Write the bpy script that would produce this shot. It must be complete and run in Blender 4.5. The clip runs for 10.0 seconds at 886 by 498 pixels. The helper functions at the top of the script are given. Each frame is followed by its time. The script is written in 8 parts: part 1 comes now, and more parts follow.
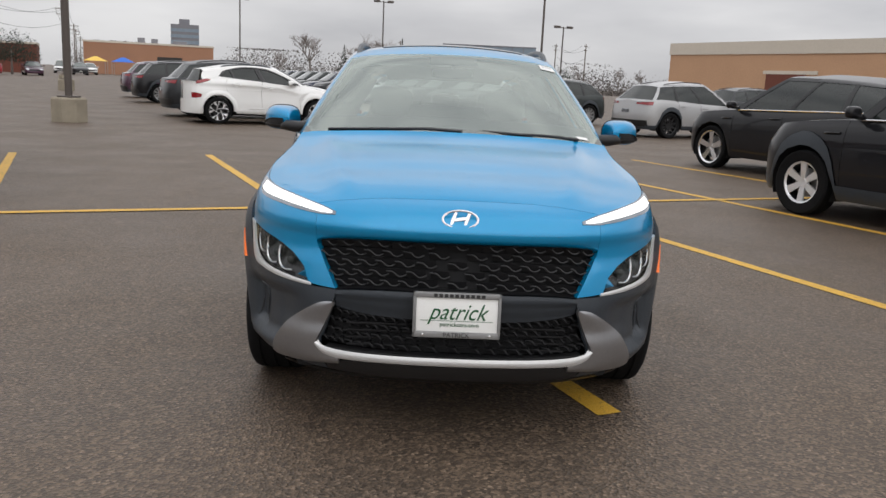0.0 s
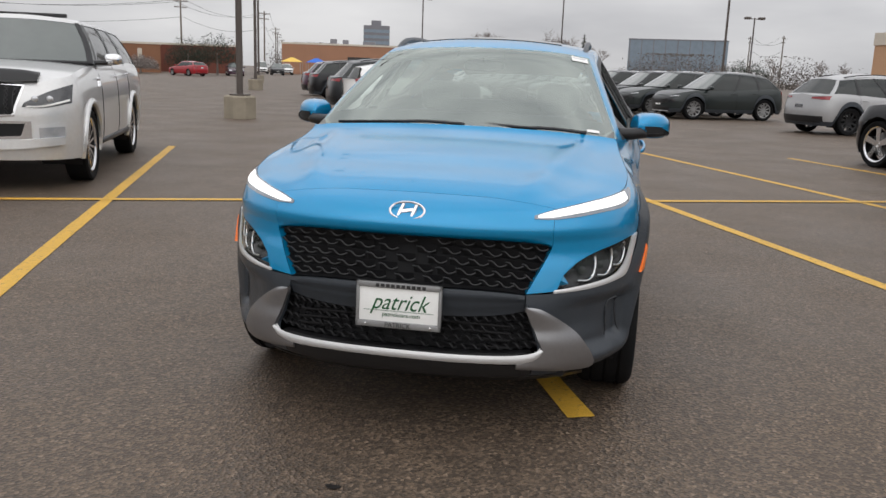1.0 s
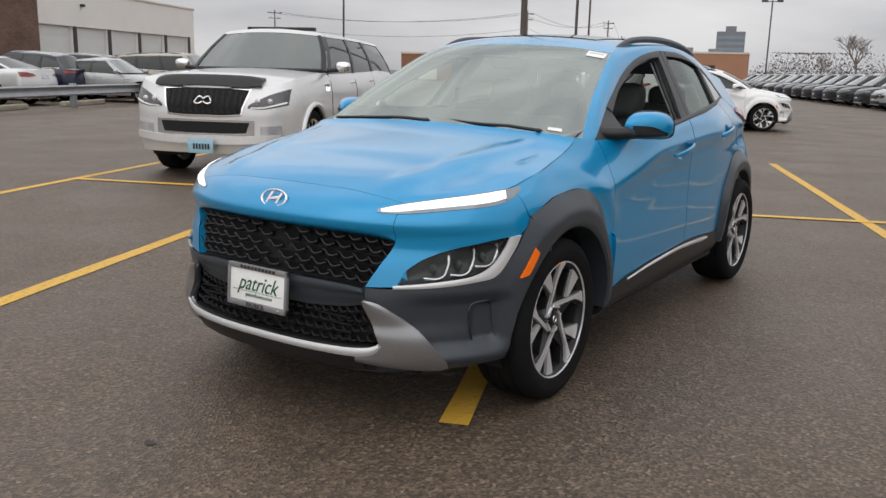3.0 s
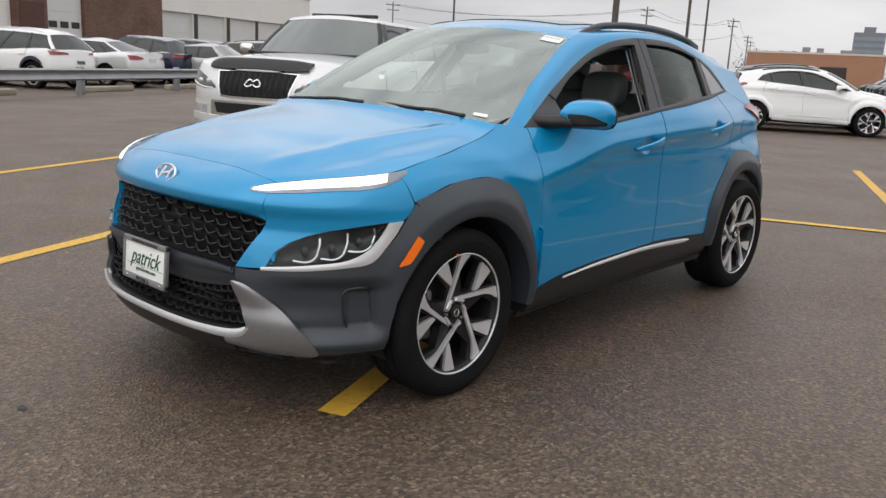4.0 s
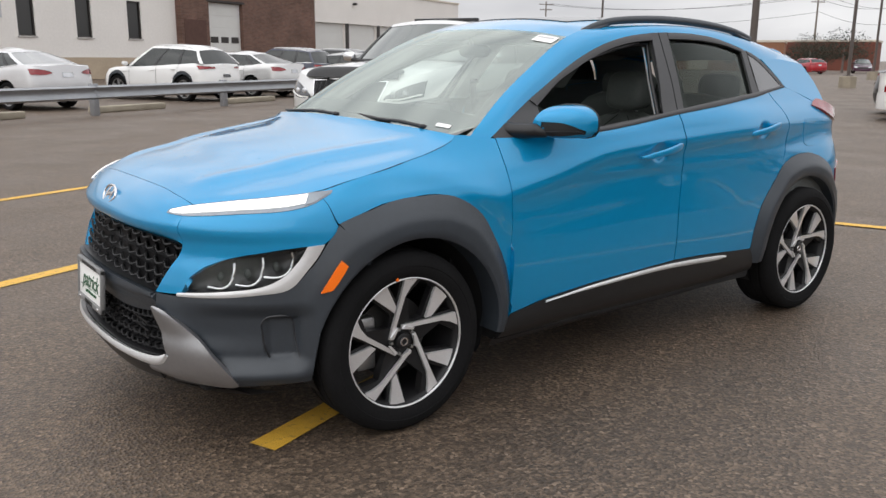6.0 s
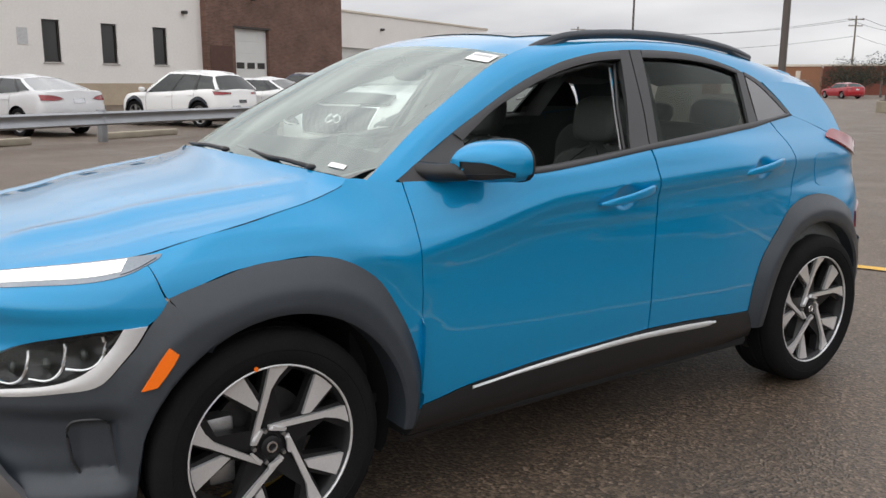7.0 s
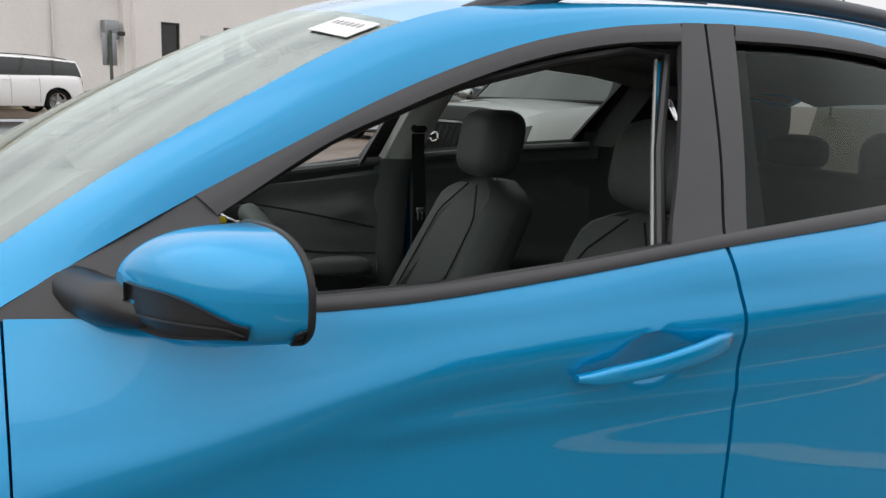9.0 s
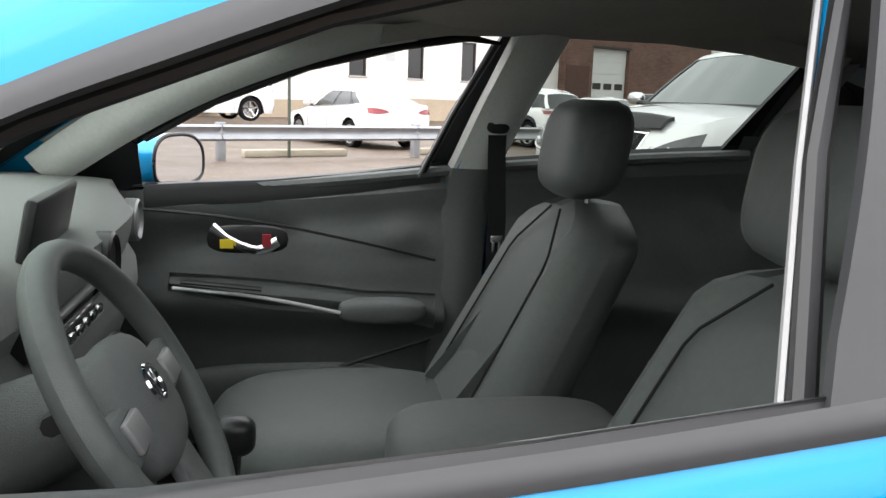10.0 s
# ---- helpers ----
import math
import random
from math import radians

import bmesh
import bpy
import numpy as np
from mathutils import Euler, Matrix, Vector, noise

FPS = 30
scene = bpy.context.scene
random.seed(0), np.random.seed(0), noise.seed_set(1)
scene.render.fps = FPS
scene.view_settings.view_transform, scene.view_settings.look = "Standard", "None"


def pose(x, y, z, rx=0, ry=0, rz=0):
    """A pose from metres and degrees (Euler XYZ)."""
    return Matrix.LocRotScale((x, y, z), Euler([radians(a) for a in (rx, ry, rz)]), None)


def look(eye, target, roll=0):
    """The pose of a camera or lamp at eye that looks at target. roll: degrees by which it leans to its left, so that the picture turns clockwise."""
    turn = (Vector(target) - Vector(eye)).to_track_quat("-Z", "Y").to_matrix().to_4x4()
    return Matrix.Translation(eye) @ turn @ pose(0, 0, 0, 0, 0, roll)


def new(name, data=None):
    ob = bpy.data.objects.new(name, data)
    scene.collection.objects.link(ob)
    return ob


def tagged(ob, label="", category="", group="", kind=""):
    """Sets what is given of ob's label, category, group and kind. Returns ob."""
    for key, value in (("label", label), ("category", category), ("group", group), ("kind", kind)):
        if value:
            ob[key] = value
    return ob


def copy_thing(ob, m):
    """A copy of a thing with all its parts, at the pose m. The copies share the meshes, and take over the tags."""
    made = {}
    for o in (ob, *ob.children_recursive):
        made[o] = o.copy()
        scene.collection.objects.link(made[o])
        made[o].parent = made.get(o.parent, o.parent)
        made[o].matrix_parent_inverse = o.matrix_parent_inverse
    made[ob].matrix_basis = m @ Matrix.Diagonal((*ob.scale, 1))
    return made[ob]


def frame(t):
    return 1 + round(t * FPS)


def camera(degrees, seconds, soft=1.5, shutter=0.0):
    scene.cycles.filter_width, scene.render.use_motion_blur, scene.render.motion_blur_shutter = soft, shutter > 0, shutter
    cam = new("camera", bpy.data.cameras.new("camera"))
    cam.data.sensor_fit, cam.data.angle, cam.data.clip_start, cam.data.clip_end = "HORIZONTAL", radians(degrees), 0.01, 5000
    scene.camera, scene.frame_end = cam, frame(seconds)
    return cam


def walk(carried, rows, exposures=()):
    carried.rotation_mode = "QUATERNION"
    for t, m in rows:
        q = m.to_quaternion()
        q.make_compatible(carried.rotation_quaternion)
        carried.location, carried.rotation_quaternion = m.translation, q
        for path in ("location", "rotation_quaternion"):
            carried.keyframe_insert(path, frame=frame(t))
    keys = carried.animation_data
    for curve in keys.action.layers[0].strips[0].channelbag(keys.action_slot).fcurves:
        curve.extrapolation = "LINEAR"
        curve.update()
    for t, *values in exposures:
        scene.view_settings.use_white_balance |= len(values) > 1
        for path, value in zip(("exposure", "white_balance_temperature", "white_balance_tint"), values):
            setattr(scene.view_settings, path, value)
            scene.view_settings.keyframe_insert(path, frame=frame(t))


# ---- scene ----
cam = camera(56.0, 10.0)
PATH = [
    (0, (-0.129, -3.725, 1.318), (-0.071, -1.765, 0.925), 2.7),
    (0.5, (0.289, -3.715, 1.322), (0.154, -1.76, 0.926), 2.7),
    (1, (0.711, -3.652, 1.33), (0.342, -1.731, 0.913), 2.0),
    (1.5, (1.13, -3.543, 1.353), (0.564, -1.674, 0.919), 1.4),
    (2, (1.55, -3.414, 1.344), (0.796, -1.61, 0.923), 1.4),
    (3.3, (2.511, -2.805, 1.319), (1.333, -1.247, 0.889), 1.7),
    (3.5, (2.632, -2.682, 1.33), (1.412, -1.159, 0.891), 2.1),
    (4, (2.882, -2.367, 1.293), (1.581, -0.914, 0.852), 2.8),
    (4.5, (3.107, -2.146, 1.31), (1.705, -0.785, 0.883), 2.7),
    (5, (3.261, -1.999, 1.323), (1.773, -0.727, 0.914), 2.1),
    (5.2, (3.296, -1.966, 1.32), (1.791, -0.714, 0.91), 1.6),
    (6.3, (3.124, -1.397, 1.339), (1.554, -0.242, 0.89), -0.1),
    (6.5, (3.059, -1.24, 1.298), (1.478, -0.091, 0.875), -0.4),
    (7, (2.889, -0.845, 1.329), (1.279, 0.275, 0.936), 0.3),
    (7.5, (2.647, -0.465, 1.325), (0.993, 0.598, 0.957), 0.6),
    (8, (2.414, -0.091, 1.314), (0.712, 0.892, 0.946), 0.9),
    (8.5, (2.165, 0.248, 1.315), (0.401, 1.114, 0.945), 1.4),
    (9, (1.856, 0.584, 1.314), (0.041, 1.342, 0.949), 1.9),
    (9.5, (1.548, 0.87, 1.301), (-0.333, 1.443, 0.936), 2.1),
    (10, (1.251, 1.082, 1.268), (-0.685, 1.424, 0.912), 2.0),
]
walk(cam, [(t, look(eye, target, roll)) for t, eye, target, roll in PATH],
     [(0, .07), (2, .04), (3.5, .11), (4.5, .26), (6.5, .38), (7.5, .31), (8.5, .35), (9, .48), (9.5, .86), (10, 1.78)])

# ---- world and light: a dull overcast winter day ----
world = bpy.data.worlds.new("overcast")
scene.world = world
world.use_nodes = True
wn = world.node_tree.nodes
wl = world.node_tree.links
wn.clear()
w_out = wn.new("ShaderNodeOutputWorld")
w_bg = wn.new("ShaderNodeBackground")
w_sky = wn.new("ShaderNodeTexSky")
w_sky.sky_type = "NISHITA"
w_sky.sun_disc = False
w_sky.sun_elevation = radians(38)
w_sky.sun_rotation = radians(200)
w_grey = wn.new("ShaderNodeHueSaturation")
w_grey.inputs["Saturation"].default_value = 0.10
w_co = wn.new("ShaderNodeTexCoord")
w_map = wn.new("ShaderNodeMapping")
w_map.inputs["Scale"].default_value = (1.2, 1.2, 5.0)
w_noise = wn.new("ShaderNodeTexNoise")
w_noise.inputs["Scale"].default_value = 2.3
w_noise.inputs["Detail"].default_value = 5.0
w_noise.inputs["Roughness"].default_value = 0.5
w_ramp = wn.new("ShaderNodeValToRGB")
w_ramp.color_ramp.elements[0].position = 0.30
w_ramp.color_ramp.elements[0].color = (4.9, 4.92, 5.2, 1)
w_ramp.color_ramp.elements[1].position = 0.72
w_ramp.color_ramp.elements[1].color = (8.2, 8.15, 8.25, 1)
w_mix = wn.new("ShaderNodeMixRGB")
w_mix.inputs["Fac"].default_value = 0.86
# brighter towards the zenith, as under a cloud deck
w_sep = wn.new("ShaderNodeSeparateXYZ")
w_up = wn.new("ShaderNodeMapRange")
w_up.inputs["From Min"].default_value = 0.0
w_up.inputs["From Max"].default_value = 0.8
w_up.inputs["To Min"].default_value = 0.85
w_up.inputs["To Max"].default_value = 2.0
w_mul = wn.new("ShaderNodeMixRGB")
w_mul.blend_type = "MULTIPLY"
w_mul.inputs["Fac"].default_value = 1.0
wl.new(w_co.outputs["Generated"], w_map.inputs["Vector"])
wl.new(w_map.outputs["Vector"], w_noise.inputs["Vector"])
wl.new(w_noise.outputs["Fac"], w_ramp.inputs["Fac"])
wl.new(w_sky.outputs["Color"], w_grey.inputs["Color"])
wl.new(w_grey.outputs["Color"], w_mix.inputs["Color1"])
wl.new(w_ramp.outputs["Color"], w_mix.inputs["Color2"])
wl.new(w_co.outputs["Generated"], w_sep.inputs["Vector"])
wl.new(w_sep.outputs["Z"], w_up.inputs["Value"])
wl.new(w_mix.outputs["Color"], w_mul.inputs["Color1"])
wl.new(w_up.outputs["Result"], w_mul.inputs["Color2"])
wl.new(w_mul.outputs["Color"], w_bg.inputs["Color"])
wl.new(w_bg.outputs["Background"], w_out.inputs["Surface"])
w_bg.inputs["Strength"].default_value = 0.10
sun_data = bpy.data.lights.new("sun", "SUN")
sun_data.energy = 0.7
sun_data.angle = radians(90)
sun_data.color = (1.0, 0.97, 0.93)
sun = new("sun", sun_data)
sun.matrix_world = look((6, -14, 14), (0, 0, 0))

# ---- materials ----
def mat(name, color, rough=0.5, metal=0.0, coat=0.0, spec=0.5, noise_scale=0.0, noise_amount=0.0, bump=0.0,
        bump_scale=200.0, fine=0.0, transmission=0.0, emit=None, rough_var=0.0, ior=1.45):
    """A surface with its colour broken at two scales, with fine relief."""
    m = bpy.data.materials.new(name)
    m.use_nodes = True
    nt = m.node_tree
    b = nt.nodes["Principled BSDF"]
    b.inputs["Base Color"].default_value = (*color, 1)
    b.inputs["Roughness"].default_value = rough
    b.inputs["Metallic"].default_value = metal
    b.inputs["Coat Weight"].default_value = coat
    b.inputs["Coat Roughness"].default_value = 0.03
    b.inputs["Specular IOR Level"].default_value = spec
    b.inputs["Transmission Weight"].default_value = transmission
    b.inputs["IOR"].default_value = ior
    if emit:
        b.inputs["Emission Color"].default_value = (*emit[0], 1)
        b.inputs["Emission Strength"].default_value = emit[1]
    co = nt.nodes.new("ShaderNodeTexCoord")
    if noise_amount or rough_var:
        n1 = nt.nodes.new("ShaderNodeTexNoise")
        n1.inputs["Scale"].default_value = noise_scale
        n1.inputs["Detail"].default_value = 6
        nt.links.new(co.outputs["Object"], n1.inputs["Vector"])
        n2 = nt.nodes.new("ShaderNodeTexNoise")
        n2.inputs["Scale"].default_value = noise_scale * 17
        n2.inputs["Detail"].default_value = 3
        nt.links.new(co.outputs["Object"], n2.inputs["Vector"])
        add = nt.nodes.new("ShaderNodeMath")
        add.operation = "ADD"
        nt.links.new(n1.outputs["Fac"], add.inputs[0])
        nt.links.new(n2.outputs["Fac"], add.inputs[1])
        rng = nt.nodes.new("ShaderNodeMapRange")
        rng.inputs["From Min"].default_value, rng.inputs["From Max"].default_value = 0.6, 1.4
        rng.inputs["To Min"].default_value, rng.inputs["To Max"].default_value = 1 - noise_amount, 1 + noise_amount
        nt.links.new(add.outputs[0], rng.inputs["Value"])
        mul = nt.nodes.new("ShaderNodeMixRGB")
        mul.blend_type, mul.inputs["Fac"].default_value = "MULTIPLY", 1
        mul.inputs["Color1"].default_value = (*color, 1)
        nt.links.new(rng.outputs[0], mul.inputs["Color2"])
        nt.links.new(mul.outputs[0], b.inputs["Base Color"])
        if rough_var:
            rr = nt.nodes.new("ShaderNodeMapRange")
            rr.inputs["From Min"].default_value, rr.inputs["From Max"].default_value = 0.6, 1.4
            rr.inputs["To Min"].default_value, rr.inputs["To Max"].default_value = rough - rough_var, rough + rough_var
            nt.links.new(add.outputs[0], rr.inputs["Value"])
            nt.links.new(rr.outputs[0], b.inputs["Roughness"])
    if bump:
        n3 = nt.nodes.new("ShaderNodeTexNoise")
        n3.inputs["Scale"].default_value = bump_scale
        n3.inputs["Detail"].default_value = 4
        nt.links.new(co.outputs["Object"], n3.inputs["Vector"])
        bp = nt.nodes.new("ShaderNodeBump")
        bp.inputs["Strength"].default_value = bump
        bp.inputs["Distance"].default_value = 0.004
        nt.links.new(n3.outputs["Fac"], bp.inputs["Height"])
        nt.links.new(bp.outputs["Normal"], b.inputs["Normal"])
    return m


def car_paint(name, color, metal=0.35, rough=0.36, flake=0.06, coat=1.0):
    return mat(name, color, rough=rough, metal=metal, coat=coat, spec=.2, noise_scale=1.7, noise_amount=flake, rough_var=0.008)


BLUE = car_paint("teal blue paint", (0.0, 0.251, 0.512), metal=0.30, rough=0.30, flake=.02)
CLAD = mat("dark grey plastic", (0.031, 0.038, 0.047), rough=0.36, spec=.6, noise_scale=3, noise_amount=0.12, bump=0.12, bump_scale=900)
CLAD_GLOSS = mat("satin dark grey", (0.020, 0.022, 0.026), rough=0.30, noise_scale=3, noise_amount=0.1, coat=0.15)
BLACK = mat("black plastic", (0.012, 0.012, 0.013), rough=0.38, noise_scale=6, noise_amount=0.15)
BLACK_MATT = mat("matt black lining", (0.008, 0.008, 0.009), rough=0.85, noise_scale=6, noise_amount=0.2)
TRIM = mat("dark window trim", (0.033, 0.033, 0.035), rough=0.45, noise_scale=4, noise_amount=0.08)
SILVER = mat("satin silver plastic", (0.62, 0.62, 0.62), rough=0.30, metal=0.35, noise_scale=4, noise_amount=0.06)
SILVER_DARK = mat("satin grey silver", (0.25, 0.25, 0.25), rough=0.42, metal=0.4, noise_scale=4, noise_amount=0.06)
CHROME = mat("chrome", (0.75, 0.75, 0.76), rough=0.09, metal=1.0, noise_scale=5, noise_amount=0.04)
RUBBER = mat("tyre rubber", (0.009, 0.009, 0.0095), rough=0.85, spec=0.12, noise_scale=8, noise_amount=0.3, bump=0.3, bump_scale=120)
ALLOY = mat("machined alloy", (0.74, 0.74, 0.75), rough=0.28, metal=0.6, noise_scale=9, noise_amount=0.08)
ALLOY_DARK = mat("dark painted alloy", (0.010, 0.010, 0.011), rough=0.4, metal=0.0, spec=0.35, noise_scale=9, noise_amount=0.1)
IRON = mat("brake disc iron", (0.055, 0.054, 0.054), rough=0.5, metal=0.6, noise_scale=12, noise_amount=0.2)
STEEL = mat("brake steel", (0.35, 0.35, 0.35), rough=0.4, metal=0.9, noise_scale=12, noise_amount=0.2)
ORANGE = mat("amber plastic", (0.92, 0.17, 0.004), rough=0.3, coat=0.25, noise_scale=9, noise_amount=0.05)
RED_LENS = mat("red lens", (0.24, 0.004, 0.009), rough=0.12, coat=1.0, noise_scale=9, noise_amount=0.08)
WHITE_PLASTIC = mat("white card", (0.82, 0.82, 0.80), rough=0.5, noise_scale=9, noise_amount=0.04)
LAMP_ON = mat("lit lamp", (0.9, 0.9, 0.9), rough=0.3, emit=((1.0, 0.98, 0.95), 0.9))
LAMP_RIM = mat("clear lamp rim", (0.20, 0.23, 0.26), rough=0.12, metal=0.4, coat=1.0, noise_scale=9, noise_amount=0.2)
SEAT = mat("black leather", (0.078, 0.087, 0.083), rough=0.5, noise_scale=5, noise_amount=0.12, bump=0.2, bump_scale=700)
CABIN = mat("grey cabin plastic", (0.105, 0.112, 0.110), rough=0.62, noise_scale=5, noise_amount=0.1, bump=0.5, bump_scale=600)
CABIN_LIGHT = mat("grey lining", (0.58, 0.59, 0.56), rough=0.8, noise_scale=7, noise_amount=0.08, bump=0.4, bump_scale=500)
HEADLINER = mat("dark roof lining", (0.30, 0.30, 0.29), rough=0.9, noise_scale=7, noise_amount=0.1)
GREEN_INK = mat("green ink", (0.01, 0.09, 0.03), rough=0.5)
DARK_INK = mat("dark ink", (0.02, 0.02, 0.02), rough=0.5)
RED_INK = mat("red tag", (0.30, 0.02, 0.03), rough=0.5)
YELLOW_TAG = mat("yellow tag", (0.75, 0.55, 0.03), rough=0.5)


def glass(name, tint, rough=0.0, ior=1.55):
    """Thin pane: clear by its tint, with a plain mirror gloss that grows at grazing angles."""
    m = bpy.data.materials.new(name)
    m.use_nodes = True
    nt = m.node_tree
    nt.nodes.clear()
    out = nt.nodes.new("ShaderNodeOutputMaterial")
    tr = nt.nodes.new("ShaderNodeBsdfTransparent")
    tr.inputs["Color"].default_value = (*tint, 1)
    gl = nt.nodes.new("ShaderNodeBsdfGlossy")
    gl.inputs["Roughness"].default_value = rough
    gl.inputs["Color"].default_value = (0.92, 1.0, 0.95, 1)
    face = nt.nodes.new("ShaderNodeLayerWeight")
    face.inputs["Blend"].default_value = 0.5
    power = nt.nodes.new("ShaderNodeMath")
    power.operation = "POWER"
    power.inputs[1].default_value = 5.0
    nt.links.new(face.outputs["Facing"], power.inputs[0])
    fr = nt.nodes.new("ShaderNodeMapRange")
    fr.inputs["To Min"].default_value = ((ior - 1) / (ior + 1)) ** 2
    nt.links.new(power.outputs[0], fr.inputs["Value"])
    mx = nt.nodes.new("ShaderNodeMixShader")
    nt.links.new(fr.outputs[0], mx.inputs[0])
    nt.links.new(tr.outputs[0], mx.inputs[1])
    nt.links.new(gl.outputs[0], mx.inputs[2])
    nt.links.new(mx.outputs[0], out.inputs[0])
    return m


GLASS_CLEAR = glass("clear lens", (0.93, 0.94, 0.94), ior=1.35)
GLASS_SCREEN = glass("windscreen glass", (0.60, 0.69, 0.64), ior=3.2)
GLASS_TINT = glass("privacy glass", (0.34, 0.37, 0.35), ior=1.2)
GLASS_SIDE = glass("side glass", (0.72, 0.78, 0.75))
GLASS_DARK = mat("dark car glass", (0.018, 0.022, 0.021), rough=0.05, coat=0.05, spec=0.5, noise_scale=2, noise_amount=0.3)
# base colour raised to carry the milky sky reflection on parked windscreens
GLASS_SKY_SHEEN = mat("parked car windscreen with painted sky sheen", (.070, .085, .078), rough=0.05, coat=1.0, spec=0.8, noise_scale=.4, noise_amount=0.08)
GRILLE_BLACK = mat("grille black", (0.007, 0.007, 0.008), rough=0.5, spec=0.3, noise_scale=6, noise_amount=0.15)
FIN_GREY = mat("dark satin silver", (0.30, 0.30, 0.31), rough=0.30, metal=0.8, noise_scale=4, noise_amount=0.06)
LAMP_BOWL = mat("lamp bowl", (0.020, 0.020, 0.022), rough=0.25, metal=0.2, noise_scale=20, noise_amount=0.4)
MIRROR = mat("mirror glass", (0.85, 0.86, 0.87), rough=0.02, metal=1.0)


def asphalt():
    m = bpy.data.materials.new("damp asphalt")
    m.use_nodes = True
    nt = m.node_tree
    b = nt.nodes["Principled BSDF"]
    co = nt.nodes.new("ShaderNodeTexCoord")

    def tex(scale, detail=5, rough=0.6):
        n = nt.nodes.new("ShaderNodeTexNoise")
        n.inputs["Scale"].default_value, n.inputs["Detail"].default_value, n.inputs["Roughness"].default_value = scale, detail, rough
        nt.links.new(co.outputs["Object"], n.inputs["Vector"])
        return n

    def ramp(src, stops):
        r = nt.nodes.new("ShaderNodeValToRGB")
        while len(r.color_ramp.elements) < len(stops):
            r.color_ramp.elements.new(0.5)
        for e, (p, c) in zip(r.color_ramp.elements, stops):
            e.position, e.color = p, (*c, 1)
        nt.links.new(src, r.inputs[0])
        return r

    def blend(kind, fac, a, c):
        x = nt.nodes.new("ShaderNodeMixRGB")
        x.blend_type = kind
        if isinstance(fac, float):
            x.inputs[0].default_value = fac
        else:
            nt.links.new(fac, x.inputs[0])
        nt.links.new(a, x.inputs[1])
        nt.links.new(c, x.inputs[2])
        return x.outputs[0]

    grit = nt.nodes.new("ShaderNodeTexVoronoi")
    grit.inputs["Scale"].default_value = 85
    nt.links.new(co.outputs["Object"], grit.inputs["Vector"])
    stones = ramp(grit.outputs["Color"], [(0.0, (0.010, 0.0072, 0.0052)), (0.45, (0.050, 0.0360, 0.0258)), (0.80, (0.126, 0.091, 0.065)), (1.0, (0.25, 0.190, 0.140))])
    fine = ramp(tex(420, 3).outputs["Fac"], [(0.3, (0.72, 0.72, 0.72)), (0.7, (1.25, 1.22, 1.18))])
    patch = ramp(tex(0.42, 7, 0.62).outputs["Fac"], [(0.32, (0.88, 0.88, 0.89)), (0.5, (1.0, 0.99, 0.97)), (0.72, (1.12, 1.10, 1.06))])
    stain = ramp(tex(1.9, 5, 0.6).outputs["Fac"], [(0.36, (0.88, 0.88, 0.89)), (0.55, (1, 1, 1))])
    c = blend("MULTIPLY", 1.0, stones.outputs[0], fine.outputs[0])
    c = blend("MULTIPLY", 1.0, c, patch.outputs[0])
    c = blend("MULTIPLY", 1.0, c, stain.outputs[0])
    nt.links.new(c, b.inputs["Base Color"])
    wet = nt.nodes.new("ShaderNodeMapRange")
    wet.inputs["From Min"].default_value, wet.inputs["From Max"].default_value = 0.35, 0.7
    wet.inputs["To Min"].default_value, wet.inputs["To Max"].default_value = 0.50, 0.64
    nt.links.new(tex(0.8, 6).outputs["Fac"], wet.inputs["Value"])
    nt.links.new(wet.outputs[0], b.inputs["Roughness"])
    b.inputs["Specular IOR Level"].default_value = 1.0
    b.inputs["Specular Tint"].default_value = (1.0, 0.86, 0.73, 1)
    bp = nt.nodes.new("ShaderNodeBump")
    bp.inputs["Strength"].default_value, bp.inputs["Distance"].default_value = 0.65, 0.006
    nt.links.new(grit.outputs["Distance"], bp.inputs["Height"])
    nt.links.new(bp.outputs["Normal"], b.inputs["Normal"])
    return m


def worn_paint(name, color):
    """Road paint, rubbed through to the asphalt in flecks."""
    m = mat(name, color, rough=0.55, noise_scale=1.5, noise_amount=0.16, bump=0.5, bump_scale=160)
    nt = m.node_tree
    b = nt.nodes["Principled BSDF"]
    src = b.inputs["Base Color"].links[0].from_socket
    co = nt.nodes.new("ShaderNodeTexCoord")
    n = nt.nodes.new("ShaderNodeTexNoise")
    n.inputs["Scale"].default_value, n.inputs["Detail"].default_value, n.inputs["Roughness"].default_value = 26, 9, 0.75
    nt.links.new(co.outputs["Object"], n.inputs["Vector"])
    r = nt.nodes.new("ShaderNodeValToRGB")
    r.color_ramp.elements[0].position, r.color_ramp.elements[1].position = 0.56, 0.66
    nt.links.new(n.outputs["Fac"], r.inputs[0])
    x = nt.nodes.new("ShaderNodeMixRGB")
    nt.links.new(r.outputs[0], x.inputs[0])
    nt.links.new(src, x.inputs[1])
    x.inputs[2].default_value = (0.10, 0.085, 0.06, 1)
    nt.links.new(x.outputs[0], b.inputs["Base Color"])
    return m


WATER = mat("rain water", (0.9, 0.95, 1.0), rough=0.02, transmission=1.0, ior=1.33)
ASPHALT = asphalt()
YELLOW = worn_paint("yellow road paint", (0.62, 0.36, 0.045))

